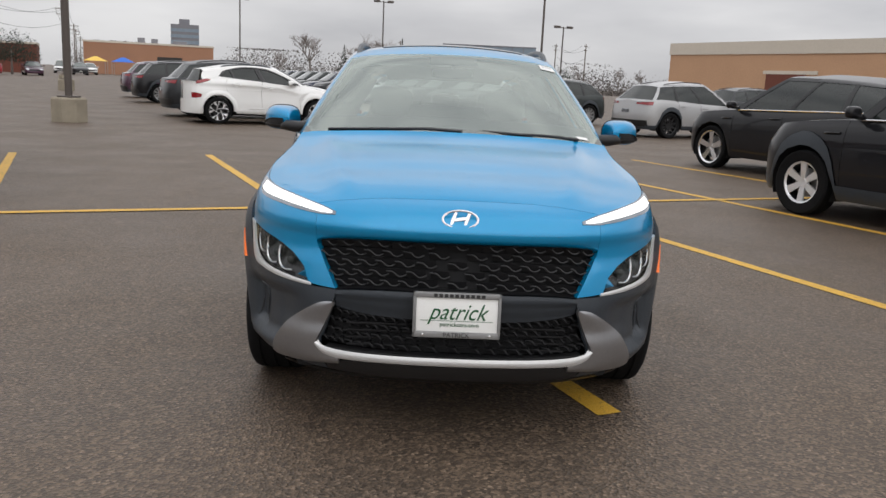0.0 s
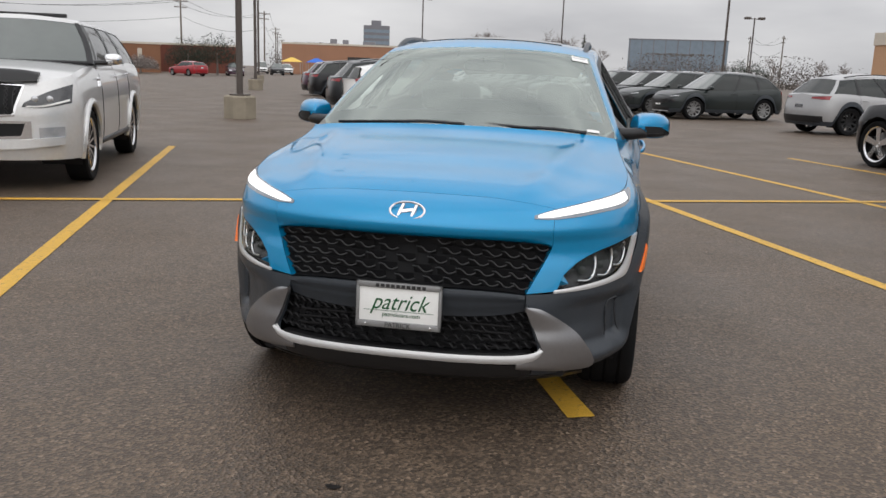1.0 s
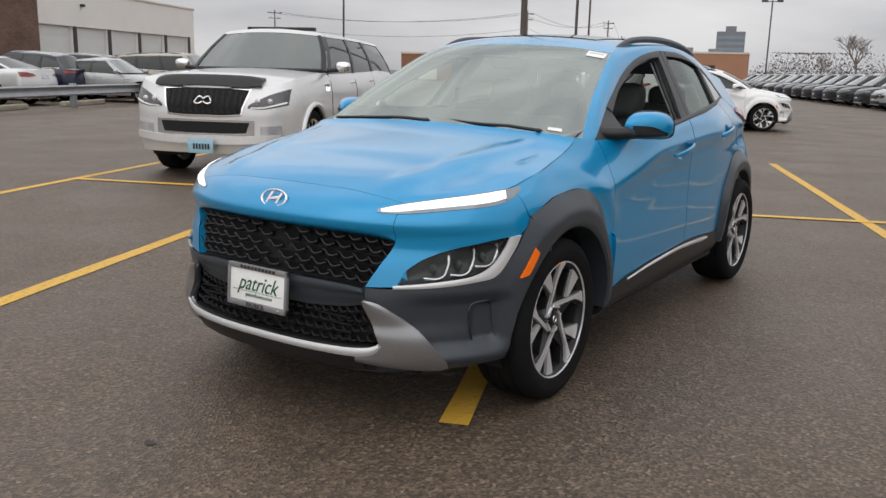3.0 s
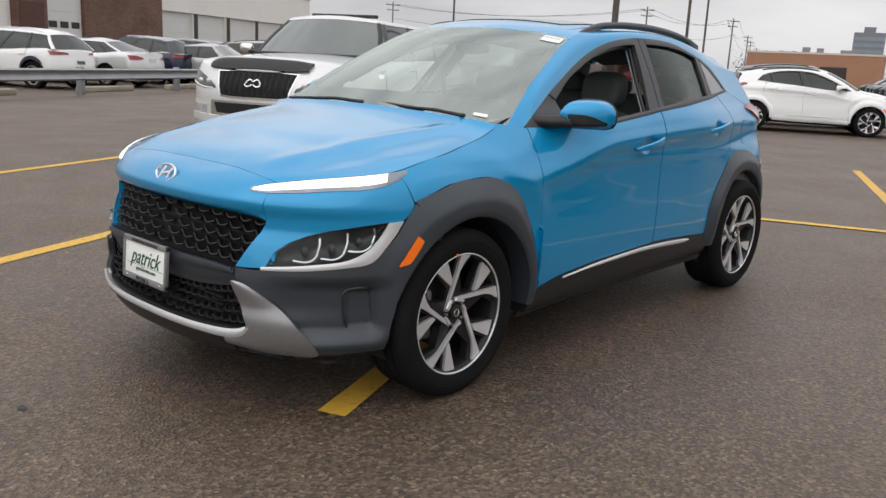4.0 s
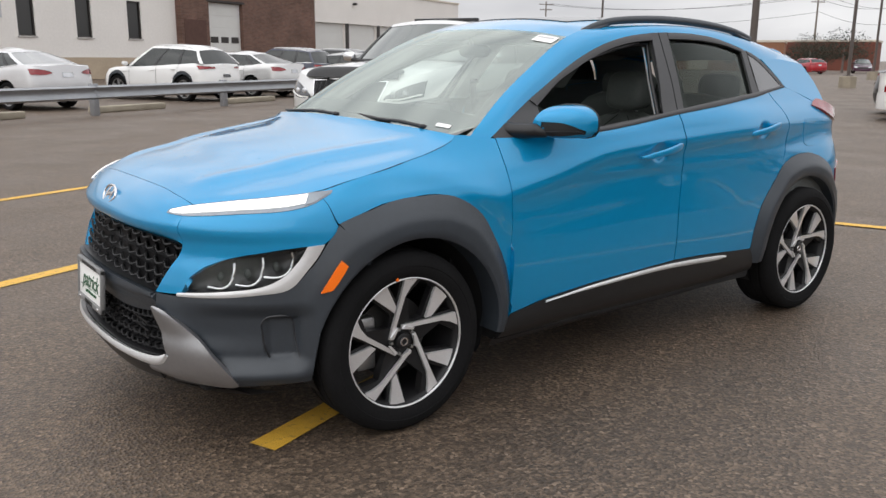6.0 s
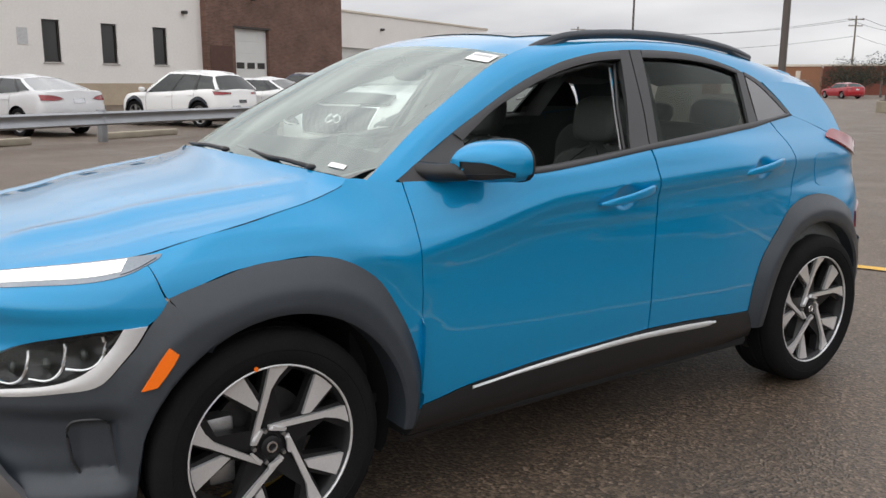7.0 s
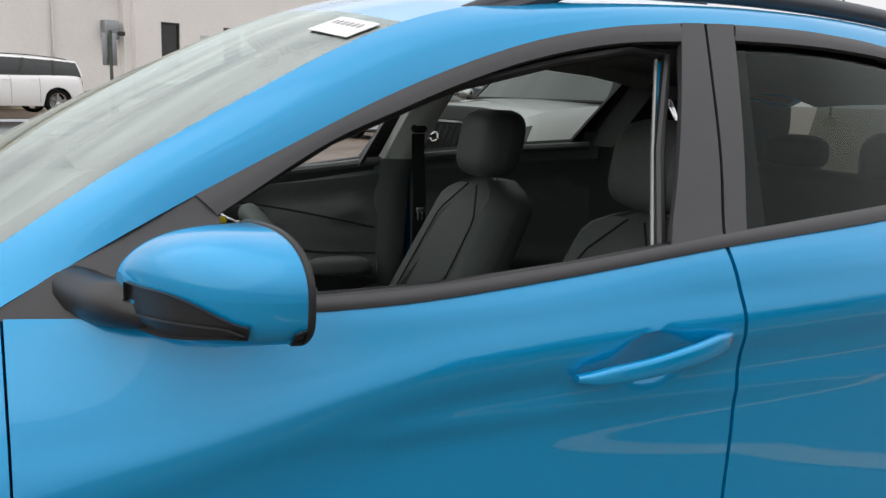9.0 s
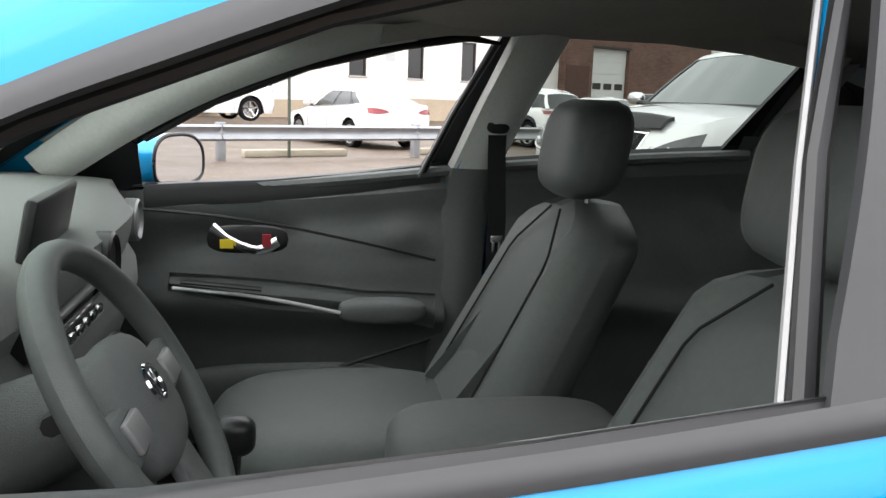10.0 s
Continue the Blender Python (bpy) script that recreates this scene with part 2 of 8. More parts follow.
# ---- shape tools ----
def table(tab, v):
    """Smooth (monotone) reading of a short table of pairs."""
    if v <= tab[0][0]:
        return tab[0][1]
    if v >= tab[-1][0]:
        return tab[-1][1]
    n = len(tab)
    d = [(tab[i + 1][1] - tab[i][1]) / (tab[i + 1][0] - tab[i][0]) for i in range(n - 1)]
    s = [d[0]] + [0 if d[i - 1] * d[i] <= 0 else 2 * d[i - 1] * d[i] / (d[i - 1] + d[i]) for i in range(1, n - 1)] + [d[-1]]
    i = max(k for k in range(n - 1) if tab[k][0] <= v)
    h = tab[i + 1][0] - tab[i][0]
    t = (v - tab[i][0]) / h
    return ((2 * t**3 - 3 * t * t + 1) * tab[i][1] + (t**3 - 2 * t * t + t) * h * s[i]
            + (3 * t * t - 2 * t**3) * tab[i + 1][1] + (t**3 - t * t) * h * s[i + 1])


def ease(a, b, v):
    t = min(1, max(0, (v - a) / (b - a)))
    return t * t * (3 - 2 * t)


def curve(pts, straight=False):
    """A way through points of any dimension, by its own length, from 0 to 1."""
    p = [np.array(q, float) for q in pts]
    if not straight and len(p) > 2:
        ext = [2 * p[0] - p[1]] + p + [2 * p[-1] - p[-2]]
        fine = []
        for i in range(1, len(ext) - 2):
            a, b, c, d = ext[i - 1 : i + 3]
            for k in range(10):
                t = k / 10
                fine.append(0.5 * (2 * b + (c - a) * t + (2 * a - 5 * b + 4 * c - d) * t * t + (3 * b - a - 3 * c + d) * t**3))
        p = fine + [p[-1]]
    arr = np.array(p)
    seg = np.r_[0, np.cumsum(np.linalg.norm(np.diff(arr, axis=0), axis=1))]
    seg /= max(seg[-1], 1e-9)
    return lambda t: np.array([np.interp(t, seg, arr[:, k]) for k in range(arr.shape[1])])


def ruled(c0, c1, n, m):
    return [[c0(i / n) * (1 - j / m) + c1(i / n) * (j / m) for j in range(m + 1)] for i in range(n + 1)]


def coons(bottom, top, left, right, n, m):
    """A patch between four ways: bottom and top run from left to right, left and right from bottom to top."""
    b0, b1, t0, t1 = bottom(0), bottom(1), top(0), top(1)
    out = []
    for i in range(n + 1):
        u, row = i / n, []
        for j in range(m + 1):
            v = j / m
            row.append((1 - v) * bottom(u) + v * top(u) + (1 - u) * left(v) + u * right(v)
                       - ((1 - u) * (1 - v) * b0 + u * (1 - v) * b1 + (1 - u) * v * t0 + u * v * t1))
        out.append(row)
    return out


def lay(grid, surface):
    return [[surface(*p) for p in row] for row in grid]


def sheet(grid, rim=0.0, flip=False, both=False):
    """Points and faces of a patch of points; rim folds its edge inwards by that much; both adds its mirror image in x."""
    n, m = len(grid), len(grid[0])
    pts = [tuple(map(float, p)) for row in grid for p in row]
    faces = [(i * m + j, (i + 1) * m + j, (i + 1) * m + j + 1, i * m + j + 1) for i in range(n - 1) for j in range(m - 1)]
    if rim:
        g = np.array(grid, float)
        du = np.gradient(g, axis=0)
        dv = np.gradient(g, axis=1)
        nor = np.cross(du, dv)
        nor /= np.linalg.norm(nor, axis=2, keepdims=True) + 1e-12
        ring = [(i, 0) for i in range(n)] + [(n - 1, j) for j in range(1, m)] + [(i, m - 1) for i in range(n - 2, -1, -1)] + [(0, j) for j in range(m - 2, 0, -1)]
        k = len(pts)
        for i, j in ring:
            pts.append(tuple(g[i, j]))
            pts.append(tuple(g[i, j] - rim * nor[i, j]))
        c = len(ring)
        faces += [(k + 2 * a, k + 2 * a + 1, k + 2 * ((a + 1) % c) + 1, k + 2 * ((a + 1) % c)) for a in range(c)]
    if flip:
        faces = [f[::-1] for f in faces]
    if both:
        k = len(pts)
        pts += [(-x, y, z) for x, y, z in pts]
        faces += [tuple(k + a for a in f[::-1]) for f in faces]
    return pts, faces


def join(*sets):
    pts, faces = [], []
    for p, f in sets:
        k = len(pts)
        pts += list(p)
        faces += [tuple(k + a for a in q) for q in f]
    return pts, faces


def moved(s, m):
    return [tuple(m @ Vector(p)) for p in s[0]], s[1]


def mirrored(s):
    return [(-x, y, z) for x, y, z in s[0]], [f[::-1] for f in s[1]]


def solid(name, data, material, parent=None, label="", smooth=True, angle=38):
    pts, faces = data
    me = bpy.data.meshes.new(name)
    me.from_pydata([tuple(map(float, p)) for p in pts], [], faces)
    me.materials.append(material)
    me.update()
    if smooth:
        me.polygons.foreach_set("use_smooth", [True] * len(me.polygons))
        me.set_sharp_from_angle(angle=radians(angle))
    ob = new(name, me)
    if parent is not None:
        ob.parent = parent
    if label:
        ob["label"] = label
    return ob


def thing(name, m, label, category, group="", kind=""):
    ob = new(name)
    ob.empty_display_size = 0.2
    ob.matrix_world = m
    return tagged(ob, label, category, group, kind)


def block(x0, x1, y0, y1, z0, z1, bevel=0.0):
    """A box with chamfered edges."""
    b = min(bevel, (x1 - x0) / 2.01, (y1 - y0) / 2.01, (z1 - z0) / 2.01)
    if b <= 0:
        p = [(x, y, z) for x in (x0, x1) for y in (y0, y1) for z in (z0, z1)]
        return p, [(0, 1, 3, 2), (4, 6, 7, 5), (0, 4, 5, 1), (2, 3, 7, 6), (0, 2, 6, 4), (1, 5, 7, 3)]
    bm = bmesh.new()
    bmesh.ops.create_cube(bm, size=1)
    for v in bm.verts:
        v.co = Vector((x0 + (v.co.x + 0.5) * (x1 - x0), y0 + (v.co.y + 0.5) * (y1 - y0), z0 + (v.co.z + 0.5) * (z1 - z0)))
    bmesh.ops.bevel(bm, geom=list(bm.edges), offset=b, segments=2, profile=0.5, affect="EDGES")
    bm.verts.index_update()
    out = [tuple(v.co) for v in bm.verts], [tuple(v.index for v in f.verts) for f in bm.faces]
    bm.free()
    return out


def lathe(profile, n=32, axis="x"):
    """A profile of (radius, along) turned round an axis."""
    pts, faces = [], []
    k = len(profile)
    for i in range(n):
        a = 2 * math.pi * i / n
        for r, s in profile:
            c = (s, r * math.cos(a), r * math.sin(a))
            pts.append(c if axis == "x" else (c[1], c[2], c[0]) if axis == "z" else (c[2], c[0], c[1]))
    for i in range(n):
        for j in range(k - 1):
            faces.append((i * k + j, ((i + 1) % n) * k + j, ((i + 1) % n) * k + j + 1, i * k + j + 1))
    return pts, faces


def tube(path, radius, n=10, caps=True, flat=1.0):
    """A round bar along points; radius may be a number or a list."""
    pts, faces = [], []
    path = [Vector(p) for p in path]
    up = Vector((0, 0, 1))
    for i, p in enumerate(path):
        d = (path[min(i + 1, len(path) - 1)] - path[max(i - 1, 0)]).normalized()
        a = d.cross(up)
        a = a.normalized() if a.length > 1e-3 else Vector((1, 0, 0))
        b = a.cross(d)
        r = radius[i] if isinstance(radius, (list, tuple)) else radius
        for k in range(n):
            t = 2 * math.pi * k / n
            pts.append(tuple(p + a * (r * math.cos(t)) + b * (r * flat * math.sin(t))))
    for i in range(len(path) - 1):
        for k in range(n):
            faces.append((i * n + k, i * n + (k + 1) % n, (i + 1) * n + (k + 1) % n, (i + 1) * n + k))
    if caps:
        faces.append(tuple(range(n))[::-1])
        faces.append(tuple((len(path) - 1) * n + k for k in range(n)))
    return pts, faces


def prism(outline, depth, to_3d):
    """A flat outline of (a, b) given a depth; to_3d(a, b, d) places its points."""
    n = len(outline)
    pts = [to_3d(a, b, 0.0) for a, b in outline] + [to_3d(a, b, depth) for a, b in outline]
    faces = [tuple(range(n)), tuple(range(2 * n - 1, n - 1, -1))]
    faces += [(i, i + n, (i + 1) % n + n, (i + 1) % n) for i in range(n)]
    return pts, faces


def blob(cx, cy, cz, rx, ry, rz, nu=20, nv=12, power=2.0):
    """A rounded cushion: a ball squared off by power."""
    def sp(v):
        return math.copysign(abs(v) ** (2 / power), v)
    pts, faces = [], []
    for j in range(nv + 1):
        b = -math.pi / 2 + math.pi * j / nv
        for i in range(nu):
            a = 2 * math.pi * i / nu
            pts.append((cx + rx * sp(math.cos(b)) * sp(math.cos(a)), cy + ry * sp(math.cos(b)) * sp(math.sin(a)), cz + rz * sp(math.sin(b))))
    for j in range(nv):
        for i in range(nu):
            faces.append((j * nu + i, j * nu + (i + 1) % nu, (j + 1) * nu + (i + 1) % nu, (j + 1) * nu + i))
    return pts, faces


def letters(text, size, material, m, parent, name="lettering", extrude=0.0008, shear=0.0, scale_x=1.0):
    """Words in the built-in font, turned into a mesh."""
    cu = bpy.data.curves.new(name, "FONT")
    cu.body, cu.size, cu.extrude, cu.shear = text, size, extrude, shear
    cu.align_x, cu.align_y = "CENTER", "CENTER"
    tmp = bpy.data.objects.new(name, cu)
    scene.collection.objects.link(tmp)
    me = bpy.data.meshes.new_from_object(tmp.evaluated_get(bpy.context.evaluated_depsgraph_get()))
    bpy.data.objects.remove(tmp)
    me.materials.clear()
    me.materials.append(material)
    ob = new(name, me)
    ob.parent = parent
    ob.matrix_local = m @ Matrix.Diagonal((scale_x, 1, 1, 1))
    return ob

# ---- the small crossover: its outer skin as one smooth surface, cut into panels ----
# Local axes: nose towards -y, driver's side +x, origin on the ground under the middle of the front axle.
NOSE = [(.18, -.70), (.24, -.785), (.30, -.815), (.36, -.82), (.43, -.805), (.50, -.812), (.56, -.805), (.64, -.785), (.70, -.762),
        (.74, -.763), (.765, -.778), (.785, -.781), (.81, -.766), (.85, -.727), (.885, -.66), (.92, -.55), (.96, -.40), (1.05, -.1)]
FRONT_W = [(.18, .775), (.25, .832), (.33, .856), (.45, .864), (.60, .862), (.72, .86), (.82, .848), (.87, .832), (.90, .815),
           (.93, .797), (.96, .772), (1.0, .737), (1.05, .70), (1.12, .66)]
DOOR_W = [(.18, .74), (.25, .80), (.33, .840), (.42, .856), (.53, .860), (.62, .857), (.70, .852), (.78, .850), (.84, .857), (.885, .869), (.905, .870), (.922, .866),
          (.95, .857), (1.0, .845), (1.07, .830), (1.12, .815)]
SHOULDER = [(.5, .84), (.74, .89), (.9, .93), (1.04, .955), (1.48, .982), (1.93, 1.002), (2.4, 1.012)]
WINDOW_W = [(.3, .70), (.463, .715), (.75, .745), (1.05, .775), (1.46, .826), (1.75, .832), (2.1, .805), (2.5, .745), (2.8, .70), (3.0, .67)]
CORNER, AXLE = 2.6, -0.03
CUPS = [(1.335, .935), (2.135, .992)]


def side_width(y, z):
    a = table(FRONT_W, z)
    shift = (table(SHOULDER, y) - .90) * ease(.60, .86, z)
    p = table(DOOR_W, z - shift)
    x = a + (p - a) * ease(-.03, 1.0, y)
    x -= ease(1.9, 3.0, y) * (.050 + .075 * ease(.75, 1.05, z))
    arch = math.hypot(y - .03, z - .34)
    x += .009 * math.exp(-((arch - .60) / .05) ** 2) * ease(-.03, .12, y) * (1 - ease(.44, .60, y)) * ease(.55, .75, z)
    x += .0045 * math.exp(-((z - .872) / .020) ** 2) * ease(.72, 1.0, y) * (1 - .6 * ease(1.5, 2.1, y))
    for cy, cz in CUPS:
        k = ((y - cy) / .062) ** 2 + ((z - cz - .004) / .042) ** 2
        if k < 1:
            x -= .016 * (1 - k) ** 0.7
    if y > 2.75:
        k = min((y - 2.75) / .60, 1)
        x *= max(1 - k**2.6, 0) ** (1 / 2.6)
    return x


def q_of_x(x, z):
    return math.asin(min(1, abs(x) / table(FRONT_W, z)) ** (CORNER / 2)) / (math.pi / 2) - 1


def q_of_y(y, z):
    if y >= AXLE:
        return y - AXLE
    return math.acos(min(1, (AXLE - y) / (AXLE - table(NOSE, z))) ** (CORNER / 2)) / (math.pi / 2) - 1


def upper_width(y, z):
    return table(WINDOW_W, y) - .62 * (z - 1.10) - .12 * (z - 1.10) ** 2


def skin(q, z, off=0.0):
    """The point of the outer skin at q along the waist (from -1 at the nose) and height z."""
    if off:
        e = 0.004
        a, b = Vector(skin(q - e, z)), Vector(skin(q + e, z))
        c, d = Vector(skin(q, z - e)), Vector(skin(q, z + e))
        nrm = (b - a).cross(d - c).normalized()
        return tuple(Vector(skin(q, z)) + nrm * off)
    if q >= 0:
        y = AXLE + q
        x = side_width(y, z)
        if z > 1.02 and y > .35:
            k = ease(1.02, 1.14, z) * ease(.35, .5, y)
            x += (upper_width(y, z) - x) * k
        return (x, y, z)
    ph = (1 + q) * math.pi / 2
    return (table(FRONT_W, z) * max(0, math.sin(ph)) ** (2 / CORNER),
            AXLE - (AXLE - table(NOSE, z)) * max(0, math.cos(ph)) ** (2 / CORNER), z)


def by_x(*pts):
    return [(q_of_x(x, z), z) for x, z in pts]


def by_y(*pts):
    return [(q_of_y(y, z), z) for y, z in pts]


def inset(grid, k=0.004):
    """Draws a patch in from its edges a little, for the shut lines."""
    g = np.array(grid)
    n, m = len(g), len(g[0])
    w = np.linalg.norm(np.diff(g.mean(1), axis=0), axis=1).sum()
    h = np.linalg.norm(np.diff(g.mean(0), axis=0), axis=1).sum()
    fu, fv = min(.3, k / max(w / n, 1e-6)), min(.3, k / max(h / m, 1e-6))
    g[0], g[-1] = g[0] + (g[1] - g[0]) * fu, g[-1] + (g[-2] - g[-1]) * fu
    g[:, 0], g[:, -1] = g[:, 0] + (g[:, 1] - g[:, 0]) * fv, g[:, -1] + (g[:, -2] - g[:, -1]) * fv
    return g


ARCH_F, ARCH_R = (.03, .34, .380), (2.60, .34, .392)
FLARE = [(0, .024), (.07, .033), (.46, .034), (.56, .029), (1, .003)]
OUT_F = [(-180, .395), (-6, .445), (10, .456), (24, .470), (42, .496), (57, .530), (70, .538), (89, .520), (106, .520), (122.6, .541)]
OUT_R = [(-20, .44), (5, .47), (30, .505), (60, .515), (90, .512), (115, .522), (132, .50), (150, .51), (172, .50), (190, .47)]


def arch_pt(c, r, deg):
    """On the side of the car, r from an arch's centre; 0 degrees points to the tail."""
    return (c[0] + r * math.cos(radians(deg)), c[1] + r * math.sin(radians(deg)))


def put_pair(name, data, material, car, label=""):
    """The same part on both sides of the car, as two objects."""
    return solid(name, data, material, car, label), solid(name, mirrored(data), material, car, label)


def wheel_parts(car, x, y, left, alloy, dark, detailed=True):
    s = 1 if left else -1
    hub = solid("wheel", lathe([(.236, -.11), (.225, -.105), (.222, .07), (.235, .10), (.240, .103)], 40), dark, car, "dark alloy wheel")
    hub.matrix_local = pose(x * s, y, .335, 0, 0, 0 if left else 180)
    prof = [(.236, -.108), (.27, -.118), (.305, -.117), (.326, -.103), (.334, -.085)]
    for g in (-.055, 0.0, .055):
        prof += [(.335, g - .007), (.328, g - .005), (.328, g + .005), (.335, g + .007)]
    prof += [(.334, .085), (.326, .103), (.305, .117), (.286, .1195), (.284, .1175), (.27, .118), (.246, .108), (.236, .100)]
    solid("tyre", lathe(prof, 56), RUBBER, hub, "black rubber tyre")
    solid("rim_lip", lathe([(.242, .100), (.2425, .107), (.2395, .108), (.237, .106), (.236, .09)], 56), alloy, hub)
    solid("brake_disc", lathe([(.05, -.02), (.15, -.02), (.15, .0), (.05, .0), (.03, .01)], 32), IRON, hub)
    solid("hub_cap", lathe([(0.0, .086), (.022, .086), (.03, .082), (.033, .07), (.06, .064), (.075, .03)], 28), dark, hub)
    if detailed:
        solid("caliper", block(-.03, .035, -.165, -.085, .02, .10, .015), STEEL, hub)
        solid("caliper", block(-.03, .035, -.165, -.085, -.10, -.02, .015), STEEL, hub)
        solid("emblem", lathe([(.010, .086), (.011, .0885), (.016, .0885), (.017, .086)], 20), CHROME, hub)
        for k in range(5):
            a = radians(72 * k + 36)
            solid("lug_nut", moved(lathe([(0, .080), (.006, .080), (.007, .06)], 8), Matrix.Translation((0, .048 * math.cos(a), .048 * math.sin(a)))), STEEL, hub)

    def spoke(pts, depth, x0):
        # outline in (radius along the spoke, offset across), leaning in towards the hub
        def place(a, b, d):
            return (x0 - .022 * (1 - a / .23) - d, b, a)
        return prism(pts, depth, place)

    long_face = spoke([(.000, -.060), (.000, -.046), (.165, -.040), (.205, -.026), (.238, -.004), (.240, -.024), (.233, -.060), (.17, -.058)], .012, .099)
    blade_face = spoke([(.124, -.066), (.100, -.066), (.153, -.184), (.178, -.161), (.200, -.133)], .012, .098)
    stub_face = spoke([(.046, -.012), (.046, .030), (.054, .034), (.058, -.008)], .010, .103)
    dark_arm = spoke([(-.02, -.068), (-.02, .02), (.05, .03), (.165, -.026), (.236, .022), (.230, -.070), (.15, -.066)], .035, .085)
    dark_blade = spoke([(.05, -.03), (.135, -.055), (.206, -.124), (.150, -.190), (.088, -.072), (.02, -.06)], .03, .085)
    meshes = []
    for nm, dat, mt in (("spoke", long_face, alloy), ("spoke_blade", blade_face, alloy), ("spoke_stub", stub_face, alloy), ("spoke_core", dark_arm, dark), ("spoke_core", dark_blade, dark)):
        first = solid(nm, dat, mt, hub, smooth=False)
        meshes.append(first)
        for k in range(5):
            ob = first if k == 0 else first.copy()
            if k:
                scene.collection.objects.link(ob)
            ob.matrix_local = pose(0, 0, 0, 72 * k - 14, 0, 0)
    return hub


def crossover(m, paint, clad, clad_up, label, detailed=True, alloy=None, nose_label=""):
    car = thing("car", m, label, "car")
    alloy = alloy or ALLOY
    # bonnet
    front = curve([skin(q_of_x(x, z), z) for x, z in ((.0, .888), (.18, .8865), (.30, .883), (.40, .874), (.47, .865), (.534, .853))])
    fr = lambda t: (front(2 * t - 1) if t >= .5 else front(1 - 2 * t) * np.array([-1, 1, 1]))
    edge = curve([skin(*p) for p in by_x((.534, .853), (.627, .870), (.70, .882)) + by_y((-.315, .899), (-.20, .925), (-.08, .948), (.06, .975), (.16, .995), (.24, 1.018), (.285, 1.035), (.308, 1.052))])
    back = curve([(-.707, .308, 1.052), (-.60, .262, 1.066), (-.3, .205, 1.084), (0, .185, 1.090), (.3, .205, 1.084), (.60, .262, 1.066), (.707, .308, 1.052)])
    g = coons(fr, back, lambda t: edge(t) * np.array([-1, 1, 1]), edge, 56, 36)
    for i, row in enumerate(g):
        for j, p in enumerate(row):
            u, v = i / 56, j / 36
            s = abs(2 * u - 1)
            p[2] += .030 * math.sin(math.pi * v ** .8) * (1 - s**3)
            ridge = abs(p[0]) - (.40 + .20 * v)
            p[2] += (.011 * math.exp(-(ridge / .045) ** 2) - .007 * math.exp(-((ridge - .12) / .07) ** 2)) * ease(0, .22, v) * (1 - ease(.8, 1, v)) * (1 - ease(.84, .99, s))
    bonnet = solid("bonnet", sheet(inset(g, .0012), .022), paint, car)
    put_pair("shut_line", tube([edge(t) + np.array([0, 0, -.0008]) for t in np.linspace(.12, .97, 40)], .0014, 6), BLACK_MATT, car)
    if detailed:
        rng = random.Random(12)
        drops = []
        for _ in range(520):
            i, j = rng.randrange(2, 54), rng.randrange(2, 34)
            u, v = rng.random(), rng.random()
            p = np.array(g[i][j]) * (1 - u) * (1 - v) + np.array(g[i + 1][j]) * u * (1 - v) + np.array(g[i][j + 1]) * (1 - u) * v + np.array(g[i + 1][j + 1]) * u * v
            r = rng.uniform(.0008, .0022)
            drops.append(blob(p[0], p[1], p[2] + r * .1, r, r * rng.uniform(.8, 1.4), r * .45, 7, 4))
        tagged(solid("rain_drop", join(*drops), WATER, bonnet), kind="stuff")
    # nose panel between grille and bonnet, and the cheeks round the lamps
    top_l = curve(by_x((0, .888), (.18, .8865), (.30, .883), (.40, .874), (.47, .865), (.524, .855)))
    grille_top = curve(by_x((0, .742), (.25, .742), (.40, .738), (.49, .729), (.524, .716)))
    nose = ruled(grille_top, top_l, 26, 14)
    nose_s = lay(nose, skin)
    nose_s = [[(-x, y, z) for x, y, z in row] for row in nose_s[:0:-1]] + nose_s
    for row in nose_s:
        x, y, z = row[0]
        row[0] = (x, y + .012, z)
    solid("nose_panel", sheet(inset(nose_s, .0004), .03), paint, car)
    lamp_top = curve(by_x((.551, .563), (.571, .62), (.605, .655), (.677, .693), (.752, .714)) + by_y((-.406, .727), (-.317, .731)))
    bottom = curve([(q_of_x(.444, .556), .556), (q_of_x(.50, .559), .559)] + [tuple(lamp_top(k / 8)) for k in range(9)] + by_y((-.275, .76), (-.262, .79)), True)
    topc = curve(by_x((.524, .855), (.627, .869), (.70, .882)) + by_y((-.315, .899), (-.30, .902)))
    left = curve(by_x((.444, .556), (.480, .625), (.515, .695), (.524, .716), (.527, .76), (.524, .855)))
    right = curve(by_y((-.262, .79), (-.285, .86), (-.30, .902)))
    cheek = lay(coons(bottom, topc, left, right, 34, 22), skin)
    put_pair("cheek_panel", sheet(inset(cheek, .0009), .03), paint, car)
    # daytime lamps, lit
    d_top = curve(by_x((.458, .829), (.522, .847), (.627, .867), (.70, .879)) + by_y((-.33, .893), (-.262, .898)))
    d_bot = curve(by_x((.458, .8262), (.52, .824), (.60, .830), (.686, .840)) + by_y((-.42, .849), (-.335, .866), (-.262, .8965)))
    rim_top = curve([tuple(np.array(d_top(k / 10)) + (-.002 + .006 * k / 10, .004)) for k in range(11)])
    rim_bot = curve([tuple(np.array(d_bot(k / 10)) + (-.002 + .006 * k / 10, -.004)) for k in range(11)])
    lamp = [[skin(*p, off=.0028) for p in row] for row in ruled(rim_bot, rim_top, 24, 3)]
    lit = [[skin(*p, off=.0065) for p in row] for row in ruled(curve([tuple(d_top(t * .84 + .02) * min(.22, t) + d_bot(t * .84 + .02) * (1 - min(.22, t))) for t in np.linspace(0, 1, 12)]), curve([tuple(d_top(t * .84 + .02) * .96 + d_bot(t * .84 + .02) * .04) for t in np.linspace(0, 1, 12)]), 24, 4)]
